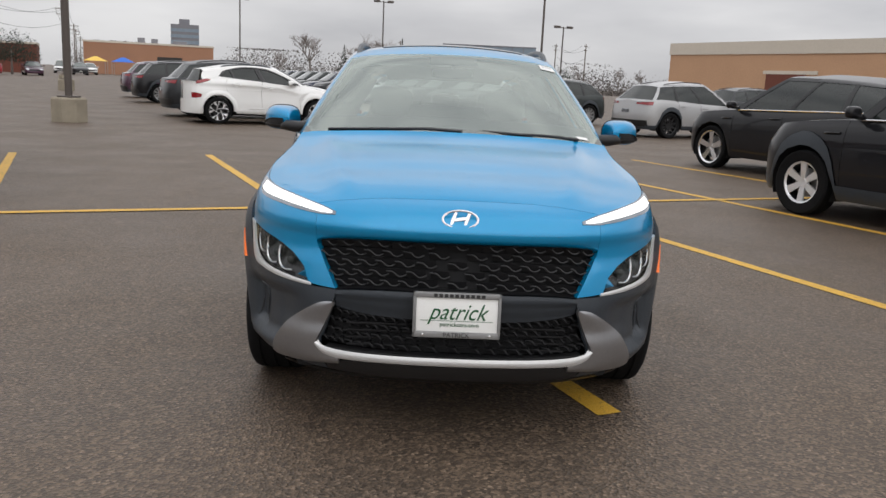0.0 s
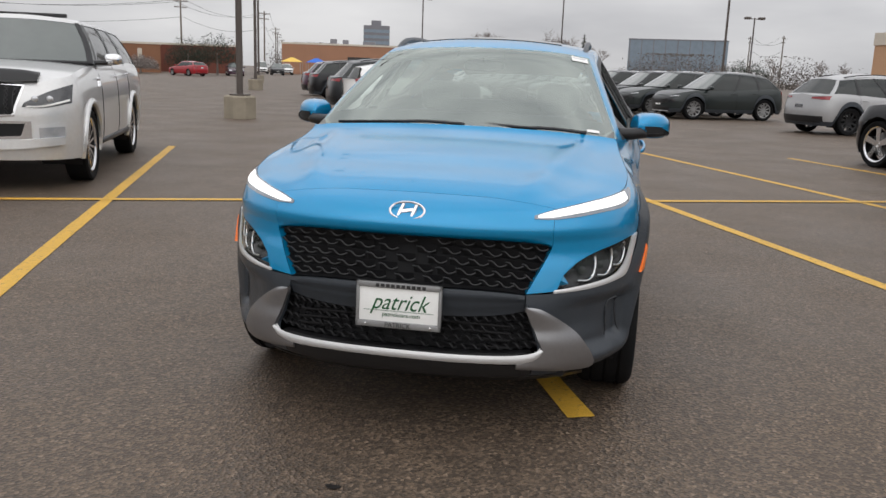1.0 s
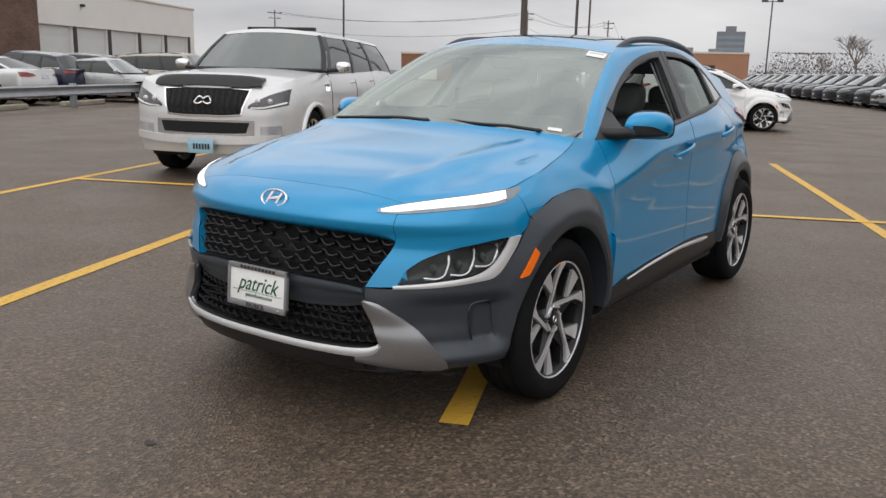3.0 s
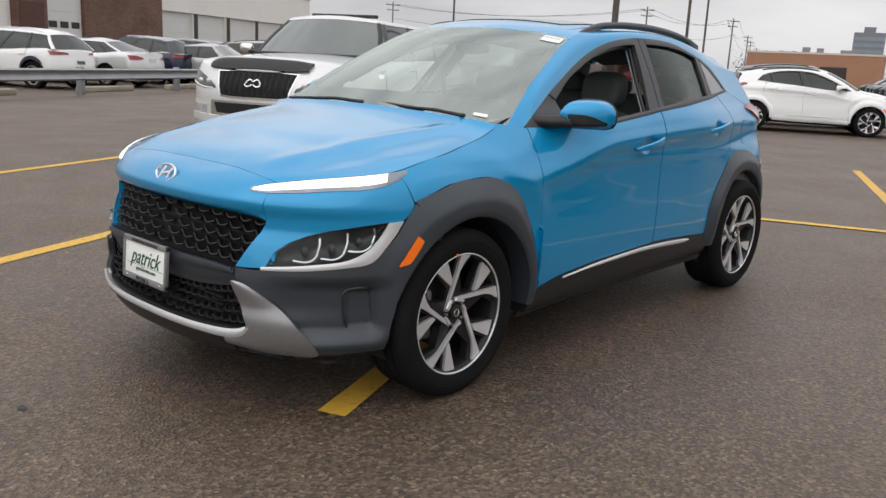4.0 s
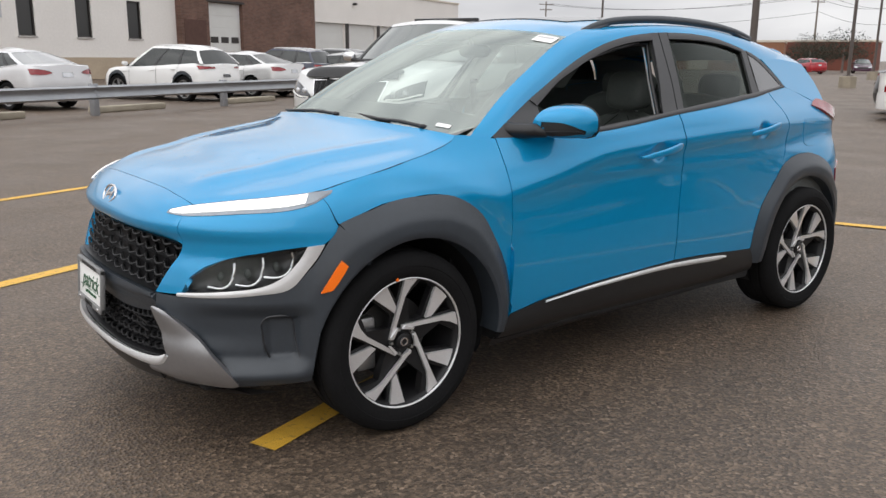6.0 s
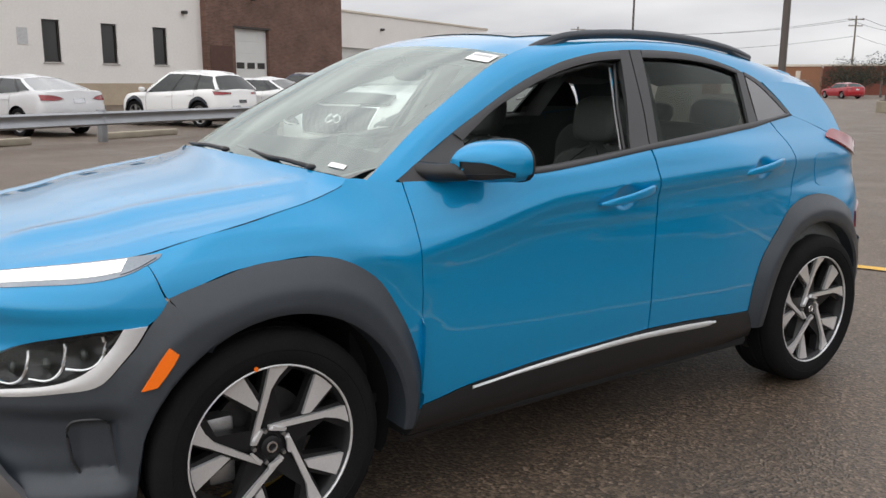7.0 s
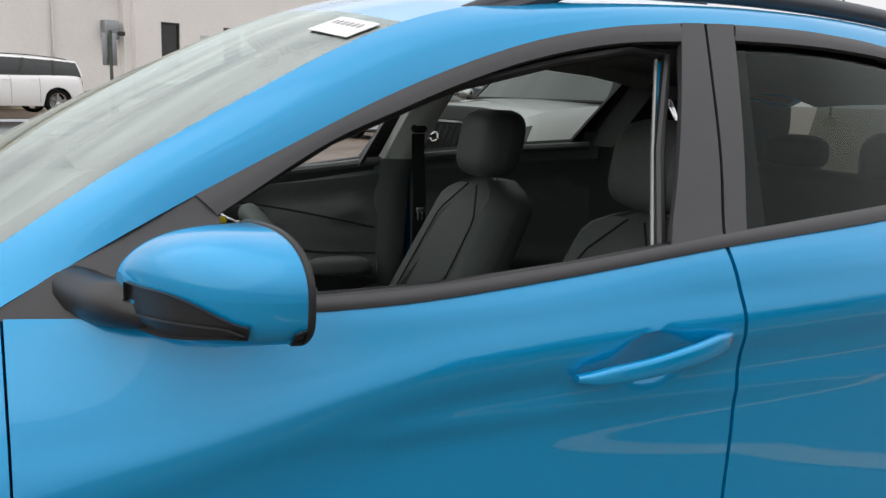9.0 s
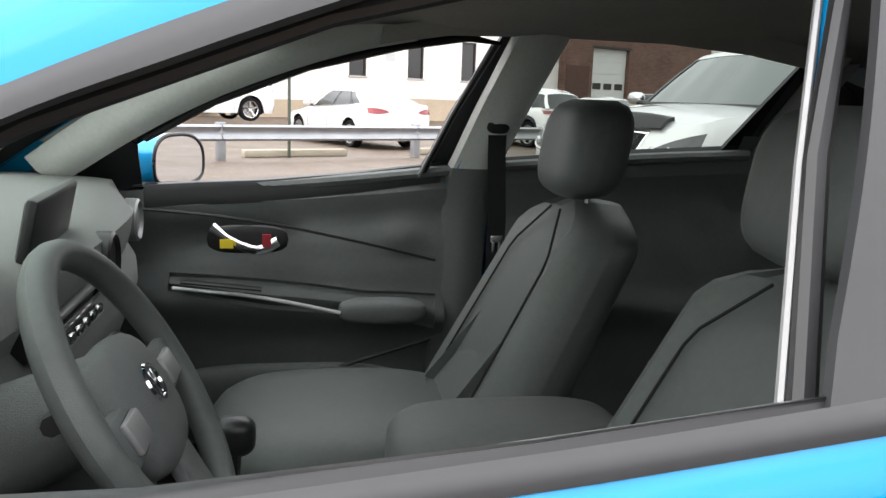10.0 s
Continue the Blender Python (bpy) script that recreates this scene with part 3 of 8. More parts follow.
    tip = [[skin(*p, off=.0060) for p in row] for row in ruled(curve([tuple(d_bot(t * .13 + .86)) for t in np.linspace(0, 1, 5)]), curve([tuple(d_top(t * .13 + .86)) for t in np.linspace(0, 1, 5)]), 6, 3)]
    for k in (0, 1):
        f = (lambda d: d) if k == 0 else mirrored
        housing = solid("running_lamp", f(sheet(lamp, .01)), LAMP_RIM, car, "slim daytime lamp, lit white" if detailed else "slim daytime lamp")
        solid("lamp_lens", f(sheet(lit, .006)), LAMP_ON if detailed else WHITE_PLASTIC, housing)
        solid("lamp_tip", f(sheet(tip, .006)), LAMP_RIM, housing)
    # headlamps low in the cheeks: a dark bowl, three bright hooks, a clear cover and a silver frame
    bowl_low = curve(by_x((.545, .567), (.662, .582), (.74, .596)) + by_y((-.443, .630), (-.40, .672), (-.365, .725)))
    bowl_top = curve([tuple(lamp_top(t * .93 + .03)) for t in np.linspace(0, 1, 10)])
    deep = ruled(bowl_low, bowl_top, 22, 8)
    back_b = [[skin(q, z, off=-.045 * math.sin(math.pi * (.08 + .84 * j / 8)) * math.sin(math.pi * (.1 + .8 * i / 22)) - .004) for j, (q, z) in enumerate(row)] for i, row in enumerate(deep)]
    cover = [[skin(q, z, off=.001) for q, z in row] for row in deep]
    frame_low = curve(by_x((.540, .556), (.665, .564), (.755, .577)) + by_y((-.43, .592), (-.372, .650), (-.312, .733)))
    frame_up = curve(by_x((.540, .568), (.662, .583), (.752, .601)) + by_y((-.443, .634), (-.403, .674), (-.366, .730)))
    frame = [[skin(*p, off=.005 + .003 * math.sin(math.pi * j / 3)) for j, p in enumerate(row)] for row in ruled(frame_low, frame_up, 30, 3)]
    for k in (0, 1):
        f = (lambda d: d) if k == 0 else mirrored
        lampo = solid("headlamp", f(sheet(back_b)), LAMP_BOWL, car, "dark headlamp with three bright hooks")
        cv = solid("lamp_cover", f(sheet(cover)), GLASS_CLEAR, lampo)
        cv.visible_shadow = False
        solid("lamp_frame", f(sheet(frame, .008)), SILVER, lampo, "silver lamp frame")
        for t in (.30, .50, .70):
            a, b = bowl_low(t), bowl_top(min(.96, t + .10))
            mid = a * .75 + b * .25
            hook = [skin(*(p), off=-.014) for p in (a * .9 + b * .1 - np.array([.045, -.004]), a * .9 + b * .1, mid + np.array([.025, 0]), a * .4 + b * .6 + np.array([.03, 0]), b * .88 + a * .12 + np.array([.02, 0]))]
            solid("reflector_hook", f(tube([curve(hook)(v) for v in np.linspace(0, 1, 12)], .0050, 8)), CHROME, lampo)
            q0 = a * .55 + b * .45 - np.array([.02, 0])
            c = Vector(skin(*q0, off=-.032))
            solid("projector", f(blob(c.x, c.y, c.z, .020, .012, .018, 14, 8)), GLASS_DARK, lampo)
    # grille: a dark recess filled with rows of hooked scales
    gr_bot = curve(by_x((0, .572), (.25, .571), (.36, .566), (.444, .556)))
    gr_top = curve(by_x((0, .742), (.25, .742), (.40, .738), (.49, .729), (.524, .716)))
    gg = ruled(gr_bot, gr_top, 24, 10)
    gback = [[tuple(Vector(skin(q, z)) + Vector((0, .055, 0))) for q, z in row] for row in gg]
    grille = solid("grille", sheet(gback, both=True), BLACK_MATT, car, "black grille of small hooked scales")
    walls = [[tuple(Vector(skin(*p)) + Vector((0, d, 0))) for d in (.002, .06)] for p in [tuple(gr_top(t)) for t in np.linspace(0, 1, 20)] + [tuple(left(t)) for t in np.linspace(.50, 0, 10)] + [tuple(gr_bot(t)) for t in np.linspace(1, 0, 20)]]
    solid("grille_frame", sheet(walls, both=True), BLACK, grille)
    scales, slats = [], []
    for r in range(5):
        for c in range(-7, 8):
            u0 = (c + (.5 if r % 2 else 0)) / 6.8
            if abs(u0) > 1.02:
                continue
            v0 = (r + .5) / 5
            pa, pb = gr_bot(min(1, abs(u0))), gr_top(min(1, abs(u0)))
            q, z = pa * (1 - v0) + pb * v0
            x, y, z = skin(q, z)
            x = math.copysign(x, u0)
            sx, sz = .037, .0160
            path = [(x - sx, y + .030, z + sz * .5), (x - sx * .35, y + .020, z + sz * .55), (x + sx * .1, y + .016, z - sz * .35), (x + sx * .55, y + .020, z - sz * .5), (x + sx, y + .030, z - sz * .1)]
            scales.append(tube([curve(path)(t) for t in np.linspace(0, 1, 9)], .0034, 6))
            if r == 4:
                scales.append(block(x - .008, x + .008, y + .012, y + .02, z + .012, z + .026, .002))
            plate = [(x - sx * .9, y + .040, z - sz), (x + sx * .9, y + .040, z - sz), (x + sx * .9, y + .034, z + sz), (x - sx * .9, y + .034, z + sz)]
            slats.append((plate, [(0, 1, 2, 3)]))
    for dat in scales if detailed else [join(*scales)]:
        solid("grille_scale" if detailed else "grille_insert", dat, BLACK, grille)
    solid("grille_backing", join(*slats), GRILLE_BLACK, grille)
    for k in range(6):
        zz = .60 + .024 * k
        slats2 = block(-.32, .32, -.705, -.700, zz - .0025, zz + .0025, 0)
        solid("radiator_slat", slats2, BLACK, grille)
    # grey bumper: beam under the grille, corners and chin
    beam_low = curve(by_x((0, .462), (.2, .462), (.36, .474), (.444, .49)))
    beam_top = curve(by_x((0, .570), (.25, .569), (.36, .564), (.444, .555)))
    beam = lay(ruled(beam_low, beam_top, 18, 10), skin)
    for row in beam:
        for j, p in enumerate(row):
            v = j / 10
            row[j] = (p[0], p[1] + (-.016 * ease(.55, .8, v) + .018 * (1 - ease(0, .6, v))), p[2])
    solid("bumper_beam", sheet(beam, .03, both=True), clad_up, car, "satin grey bumper beam")
    cor_bot = curve(by_x((.470, .235), (.55, .238), (.66, .247)) + by_y((-.45, .255), (-.362, .262)))
    cor_top = curve(by_x((.444, .555), (.540, .556), (.665, .564), (.755, .577)) + by_y((-.43, .592), (-.372, .650), (-.312, .733), (-.282, .768), arch_pt(ARCH_F, .541, 122.6)))
    cor_left = curve(by_x((.470, .235), (.500, .345), (.478, .41), (.452, .49), (.444, .555)))
    arch_side = [arch_pt(ARCH_F, .382 + .010 * ease(125, 180, a), a) for a in (192, 178, 165, 152, 142, 133, 125, 118.6)] + [arch_pt(ARCH_F, rr, aa) for rr, aa in ((.42, 119.6), (.46, 120.6), (.50, 121.6))]
    cor_right = curve(by_y((-.362, .262), *arch_side[1:], arch_pt(ARCH_F, .541, 122.6)), True)

    def scooped(y, z):
        """The hollow under the lamp ledge, with a lip along the foot of the bumper and a deeper pocket towards the wheel."""
        hollow = -.036 * ease(.545, .485, z) * (1 - ease(.36, .295, z)) * ease(-.74, -.60, y) * (1 - ease(-.44, -.34, y))
        pocket = -.020 * ease(.335, .36, z) * ease(.497, .480, z) * ease(-.515, -.495, y) * (1 - ease(-.43, -.40, y))
        lip = .012 * math.exp(-((z - .285) / .022) ** 2) * ease(-.74, -.60, y) * (1 - ease(-.40, -.36, y))
        k = hollow + pocket + lip
        return k * .7, -k * .5

    corner = lay(coons(cor_bot, cor_top, cor_left, cor_right, 64, 44), skin)
    for row in corner:
        for j, p in enumerate(row):
            x, y, z = p
            # the flare in front of the wheel and the scoop under the lamp
            reach = min(1, max(0, (math.hypot(y - .03, z - .34) - .380) / .161))
            fl = ease(-.46, -.26, y) * table(FLARE, reach) * ease(.20, .32, z)
            dx, dy = scooped(y, z)
            row[j] = (x + fl + dx, y + dy, z)
    put_pair("bumper_corner", sheet(inset(corner, .0012), .010), clad, car)
    chin = lay(ruled(curve(by_x((0, .225), (.25, .226), (.470, .235))), curve(by_x((0, .334), (.25, .334), (.480, .338))), 16, 8), skin)
    solid("bumper_chin", sheet(chin, .03, both=True), BLACK if detailed else clad, car)
    under = [[(x, skin(q_of_x(x, .23), .23)[1] + dy, z) for dy, z in ((.0, .228), (.05, .20), (.16, .185))] for x in np.linspace(-.66, .66, 20)]
    solid("under_lip", sheet(under, flip=True), BLACK, car)
    # air slot at the corner: a frame of thin edges round the pocket
    edge_y = by_y((-.500, .350), (-.515, .42), (-.512, .486), (-.440, .492), (-.425, .42), (-.405, .345))
    edge_c = curve(edge_y)
    rim_pts = []
    for t in np.linspace(0, 1, 26):
        x, y, z = skin(*edge_c(t))
        dx, dy = scooped(y, z)
        rim_pts.append((x + dx + .001, y + dy, z))
    put_pair("air_slot", tube(rim_pts, .004, 6), CLAD_GLOSS, car, "dark edge of the corner air slot")
    # lower intake with its mesh
    in_bot = curve(by_x((0, .334), (.3, .334), (.49, .345)))
    in_top = curve(by_x((0, .462), (.3, .470), (.44, .488)))
    ig = ruled(in_bot, in_top, 16, 6)
    iback = [[tuple(Vector(skin(q, z)) + Vector((0, .05, 0))) for q, z in row] for row in ig]
    intake = solid("lower_intake", sheet(iback, both=True), BLACK_MATT, car, "black lower intake mesh")
    bits = []
    for r in range(4):
        for c in range(-11, 12):
            u0 = (c + (.5 if r % 2 else 0)) / 11
            if abs(u0) > 1:
                continue
            q, z = in_bot(abs(u0)) * (1 - (r + .5) / 4) + in_top(abs(u0)) * ((r + .5) / 4)
            x, y, z = skin(q, z)
            x = math.copysign(x, u0)
            bits.append(tube([curve([(x - .022, y + .03, z + .008), (x, y + .018, z + .010), (x + .012, y + .016, z - .006), (x + .022, y + .03, z - .004)])(t) for t in np.linspace(0, 1, 7)], .0045, 6))
            bits.append(tube([(x, y + .016, z + .010), (x, y + .035, z + .012)], .006, 6))
    solid("intake_mesh", join(*bits), GRILLE_BLACK, intake)
    for k in range(4):
        solid("intake_bar", block(-.40, .40, -.772, -.764, .355 + .027 * k - .004, .355 + .027 * k + .004, .002), GRILLE_BLACK, intake)
    # silver skid strip with the two fins
    k_in = curve(by_x((0, .334), (.25, .334), (.38, .335), (.45, .339), (.482, .346), (.503, .356)))
    k_out = curve(by_x((0, .304), (.25, .304), (.40, .303), (.455, .308), (.492, .322), (.514, .348)))
    strip = [[skin(*p, off=.016 + .010 * math.sin(math.pi * (.1 + .8 * j / 4))) for j, p in enumerate(row)] for row in ruled(k_out, k_in, 44, 4)]
    fin_o = curve(by_x((.452, .511), (.500, .502), (.571, .455), (.640, .385), (.678, .325), (.692, .268), (.662, .257), (.56, .266), (.42, .282)))
    fin_i = curve(by_x((.442, .508), (.456, .475), (.474, .430), (.490, .390), (.505, .354), (.475, .315), (.42, .304)))
    fin = [[skin(*p, off=.010 + .010 * math.sin(math.pi * (.25 + .6 * j / 6))) for j, p in enumerate(row)] for row in ruled(fin_i, fin_o, 34, 6)]
    skid = solid("skid_plate", sheet(strip, .02, both=True), SILVER, car, "satin silver skid strip")
    for k in (0, 1):
        solid("skid_fin", (lambda d: d)(sheet(fin, .02)) if k == 0 else mirrored(sheet(fin, .02)), FIN_GREY, skid)
    val = [[skin(*p, off=.010) for p in row] for row in ruled(curve(by_x((0, .240), (.25, .241), (.44, .248))), curve(by_x((0, .297), (.25, .297), (.44, .293))), 14, 3)]
    solid("skid_valance", sheet(val, .01, both=True), BLACK, skid)
    # number-plate carrier with the dealer's card
    tilt = pose(0, -.845, .500, 90 - 4, 0, 0)
    if detailed:
        plate = solid("plate_frame", moved(join(block(-.158, .158, -.083, -.060, -.008, .010, .004), block(-.158, .158, .062, .083, -.008, .010, .004), block(-.158, -.146, -.083, .083, -.008, .010, .004), block(.146, .158, -.083, .083, -.008, .010, .004)), tilt), SILVER_DARK, car, "grey plate frame with a white dealer card")
        solid("plate_card", moved(block(-.150, .150, -.078, .078, -.006, .003, .001), tilt), WHITE_PLASTIC, plate)
        letters("patrick", .085, GREEN_INK, tilt @ pose(0, .010, .0042), plate, shear=.45, scale_x=.86)
        solid("ink_line", moved(block(-.13, .13, -.0215, -.0200, .003, .0042), tilt), GREEN_INK, plate)
        letters("patrickcars.com", .022, GREEN_INK, tilt @ pose(.01, -.034, .0042), plate)
        letters("PATRICK", .024, DARK_INK, tilt @ pose(0, -.0715, .0112), plate)
        bars = [block(-.085 + .019 * k, -.072 + .019 * k, .066, .078, .010, .0112) for k in range(10)]
        solid("frame_print", moved(join(*bars), tilt), DARK_INK, plate)
        for sx in (-.12, .12):
            solid("screw", moved(lathe([(0, .014), (.005, .013), (.006, .010)], 10, "z"), tilt @ Matrix.Translation((sx, -.0715, 0))), CHROME, plate)
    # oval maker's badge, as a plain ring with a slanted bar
    n0 = Vector((0, -.90, .42)).normalized()
    tb = Matrix.Translation((0, -.7475, .830)) @ n0.to_track_quat("Z", "Y").to_matrix().to_4x4()
    ring = [[((a + b * math.cos(w)) * math.cos(t), (a * .52 + b * math.cos(w)) * math.sin(t), .004 + b * math.sin(w)) for w in np.linspace(0, math.pi, 5)] for a, b in ((.064, .0052),) for t in np.linspace(0, 2 * math.pi, 41)]
    badge = solid("badge", moved(sheet(ring), tb), CHROME, car, "chrome oval badge")
    for p0, p1 in (((-.034, -.026), (-.016, .026)), ((.016, -.026), (.034, .026)), ((-.026, -.004), (.026, .006))):
        solid("badge_bar", moved(tube([(p0[0], p0[1], .004), ((p0[0] + p1[0]) / 2, (p0[1] + p1[1]) / 2, .005), (p1[0], p1[1], .004)], [.006, .0075, .006], 8, flat=.5), tb), CHROME, badge)
    # wings, doors, rear quarters
    arch_line = [arch_pt(ARCH_F, table(OUT_F, a), a) for a in (122.6, 112, 100, 88, 76, 62, 48, 36, 25, 15, 6)]
    w_bot = curve(by_y(*arch_line, (.462, .352)))
    w_top = curve(by_y((-.30, .902), (-.20, .927), (-.08, .950), (.06, .977), (.16, .997), (.24, 1.020), (.285, 1.037), (.310, 1.054), (.40, 1.043), (.470, 1.036)))
    w_left = curve(by_y(arch_line[0], (-.285, .86), (-.30, .902)))
    w_right = curve(by_y((.462, .352), (.480, .60), (.478, .86), (.470, 1.036)))
    put_pair("wing", sheet(inset(lay(coons(w_bot, w_top, w_left, w_right, 40, 26), skin), .0008), .02), paint, car)
    gap_f = curve(by_y((.4645, .352), (.4825, .60), (.4805, .86), (.4725, 1.036)))
    gap_b = curve(by_y((1.486, .432), (1.497, .65), (1.506, .82), (1.498, .98), (1.477, 1.099)))
    d_bot = curve(by_y((.470, .352), (.56, .366), (.67, .386), (.94, .410), (1.2, .421), (1.486, .432)))
    d_top = curve(by_y((.476, 1.036), (.72, 1.034), (.968, 1.046), (1.212, 1.068), (1.477, 1.099)))
    door_f = sheet(inset(lay(coons(d_bot, d_top, gap_f, gap_b, 64, 80), skin), .0004), .02)
    r_bot = curve(by_y((1.492, .432), (1.66, .428), (1.83, .420), (2.02, .408), (2.10, .405), *[arch_pt(ARCH_R, table(OUT_R, a), a) for a in (172, 160, 148, 138, 128, 118)]))
    r_top = curve(by_y((1.483, 1.100), (1.60, 1.110), (1.808, 1.128), (2.02, 1.144), (2.20, 1.160), (2.33, 1.174)))
    gap_b2 = curve(by_y((1.492, .432), (1.503, .65), (1.512, .82), (1.504, .98), (1.483, 1.100)))
    gap_r = curve(by_y(arch_pt(ARCH_R, table(OUT_R, 118), 118), (2.395, .90), (2.41, 1.0), (2.375, 1.10), (2.33, 1.174)))
    door_r = sheet(inset(lay(coons(r_bot, r_top, gap_b2, gap_r, 56, 66), skin), .0008), .02)
    doors = []
    for dat, nm in ((door_f, "front_door"), (door_r, "rear_door")):
        for k in (0, 1):
            doors.append(solid(nm, dat if k == 0 else mirrored(dat), paint, car))
    q_bot = curve(by_y(*[arch_pt(ARCH_R, table(OUT_R, a), a) for a in (118, 105, 90, 75, 60, 45, 30, 15)], (3.10, .42), (3.26, .42)))
    q_top = curve(by_y((2.338, 1.174), (2.45, 1.186), (2.56, 1.192), (2.75, 1.14), (2.95, 1.07), (3.20, 1.02), (3.30, 1.0)))
    q_left = curve(by_y(arch_pt(ARCH_R, table(OUT_R, 118), 118), (2.402, .90), (2.417, 1.0), (2.382, 1.10), (2.338, 1.174)))
    q_right = curve(by_y((3.26, .42), (3.30, .7), (3.30, 1.0)), True)
    put_pair("rear_quarter", sheet(inset(lay(coons(q_bot, q_top, q_left, q_right, 50, 26), skin), .0008), .02), paint, car)
    # door handles
    for k, (cy, cz) in enumerate(CUPS):
        path = []
        for t in np.linspace(0, 1, 14):
            y = cy - .135 + .27 * t
            z = cz - .012 + .040 * t
            x = side_width(cy, cz + .06) + .004 + .030 * math.sin(math.pi * min(1, max(0, t))) ** .55
            path.append((x, y, z))
        rows = []
        for t, (x, y, z) in zip(np.linspace(0, 1, 14), path):
            hh = (.0115 + .007 * t) * (1 - .55 * max(0, abs(2 * t - 1) - .75) / .25)
            rows.append([(x + .0085 * math.copysign(abs(math.cos(a)) ** .6, math.cos(a)), y, z + hh * math.copysign(abs(math.sin(a)) ** .6, math.sin(a))) for a in np.linspace(0, 2 * math.pi, 21)])
        dat = join(sheet(rows, flip=True), (rows[0][:-1], [tuple(range(20))]), (rows[-1][:-1], [tuple(range(19, -1, -1))]))
        solid("door_handle", dat, paint, doors[2 * k])
        solid("door_handle", mirrored(dat), paint, doors[2 * k + 1])
    c = side_width(1.45, .95)
    solid("key_lock", moved(lathe([(0, .004), (.008, .004), (.009, 0)], 14), Matrix.Translation((c + .018, 1.452, .962))), CHROME, doors[0])
    # fuel flap, as a shut line
    flap = [[skin(*p, off=.0022) for p in row] for row in ruled(curve(by_y((2.62, .90), (2.66, .885), (2.83, .885), (2.86, .91))), curve(by_y((2.60, 1.01), (2.64, 1.03), (2.82, 1.02), (2.86, 1.0))), 10, 6)]
    solid("fuel_flap", sheet(flap, .006), paint, car)
    # plastic cladding: arches, sills
    for c, out, a0, a1, nm in ((ARCH_F, OUT_F, 122.2, -6, "front_arch"), (ARCH_R, OUT_R, 182, -14, "rear_arch")):
        band, lip = [], []
        for a in np.linspace(a0, a1, 46):
            ro, ri = table(out, a), c[2]
            row = []
            for j in range(11):
                r = ri + (ro - ri) * j / 10
                y, z = arch_pt(c, r, a)
                z = max(z, .25)
                x, y, z = skin(q_of_y(y, z), z)
                row.append((x + table(FLARE, j / 10), y, z))
            band.append(row)
            x, y, z = row[0]
            lip.append([(x - .10, y, z), (x - .012, y, z), row[0]])
        solid(nm, sheet(band, .01, flip=False), clad, car, "dark grey arch cladding")
        solid(nm, mirrored(sheet(band, .01)), clad, car, "dark grey arch cladding")
        put_pair("arch_lip", sheet(lip), clad, car)
        liner = []
        for a in np.linspace(205, -25, 30):
            y, z = arch_pt(c, c[2] + .004, a)
            liner.append([(x, y, max(z, .2)) for x in (.45, .60, .78)])
        put_pair("wheel_liner", sheet(liner), BLACK_MATT, car)
    sill_t = curve(by_y((.462, .352), (.56, .366), (.67, .386), (.94, .410), (1.486, .430), (1.83, .418), (2.10, .404)))
    sill_b = curve(by_y((.440, .262), (.9, .264), (1.5, .268), (2.16, .285)))
    sill = [[skin(*p, off=.004 + .012 * math.sin(math.pi * min(1, .15 + j / 9))) for j, p in enumerate(row)] for row in ruled(sill_b, sill_t, 40, 8)]
    put_pair("sill", sheet(sill, .02), BLACK if detailed else clad, car)
    low = [[(x - .02 - .03 * k / 3, y, z - .045 * k / 3) for k in range(4)] for (x, y, z) in [row[0] for row in sill]]
    put_pair("sill_underside", sheet(low, flip=True), BLACK, car)
    s_lo = curve(by_y((.665, .380), (.94, .392), (1.40, .404), (1.80, .392), (1.868, .400)))
    s_hi = curve(by_y((.665, .384), (.94, .408), (1.40, .425), (1.80, .414), (1.868, .404)))
    strip2 = [[skin(*p, off=.017 + .006 * math.sin(math.pi * j / 3)) for j, p in enumerate(row)] for row in ruled(s_lo, s_hi, 36, 3)]
    put_pair("sill_strip", sheet(strip2, .008), SILVER, car, "bright sill strip")
    # side marker lamp
    mk = [[skin(*p, off=.0325 + .003 * i / 10 + .002 * j / 3) for j, p in enumerate(row)] for i, row in enumerate(ruled(curve(by_y((-.338, .577), (-.314, .615), (-.291, .651), (-.269, .681))), curve(by_y((-.302, .584), (-.282, .609), (-.263, .636), (-.248, .661))), 10, 3))]
    put_pair("side_marker", sheet([row[::-1] for row in mk], .012), ORANGE, car, "amber side marker")
    # window frames and glass
    surround = [(.465, 1.038), (.577, 1.107), (.702, 1.171), (.835, 1.236), (.977, 1.303), (1.118, 1.360), (1.256, 1.405), (1.397, 1.434), (1.551, 1.450), (1.72, 1.454), (1.876, 1.450), (2.06, 1.432), (2.253, 1.391), (2.40, 1.340), (2.49, 1.268), (2.555, 1.195)]

    def on_side(y, z, off=0.0):
        return skin(q_of_y(y, z), z, off=off)

    top_in = curve([(.728, 1.146), (.884, 1.237), (1.0, 1.287), (1.111, 1.331), (1.22, 1.368), (1.33, 1.395), (1.43, 1.410), (1.530, 1.4165)])
    sur_f = curve([(.702, 1.171), (.835, 1.236), (.977, 1.303), (1.118, 1.360), (1.256, 1.405), (1.397, 1.434), (1.538, 1.4490)])
    frame1 = [[on_side(*p, .002 + .003 * math.sin(math.pi * j / 3)) for j, p in enumerate(row)] for row in ruled(top_in, sur_f, 40, 3)]
    tri = [[on_side(*p, -.001) for p in row] for row in ruled(curve([(.470, 1.034), (.60, 1.032), (.720, 1.036)]), curve([(.452, 1.052), (.565, 1.120), (.630, 1.154), (.735, 1.190)]), 14, 8)]
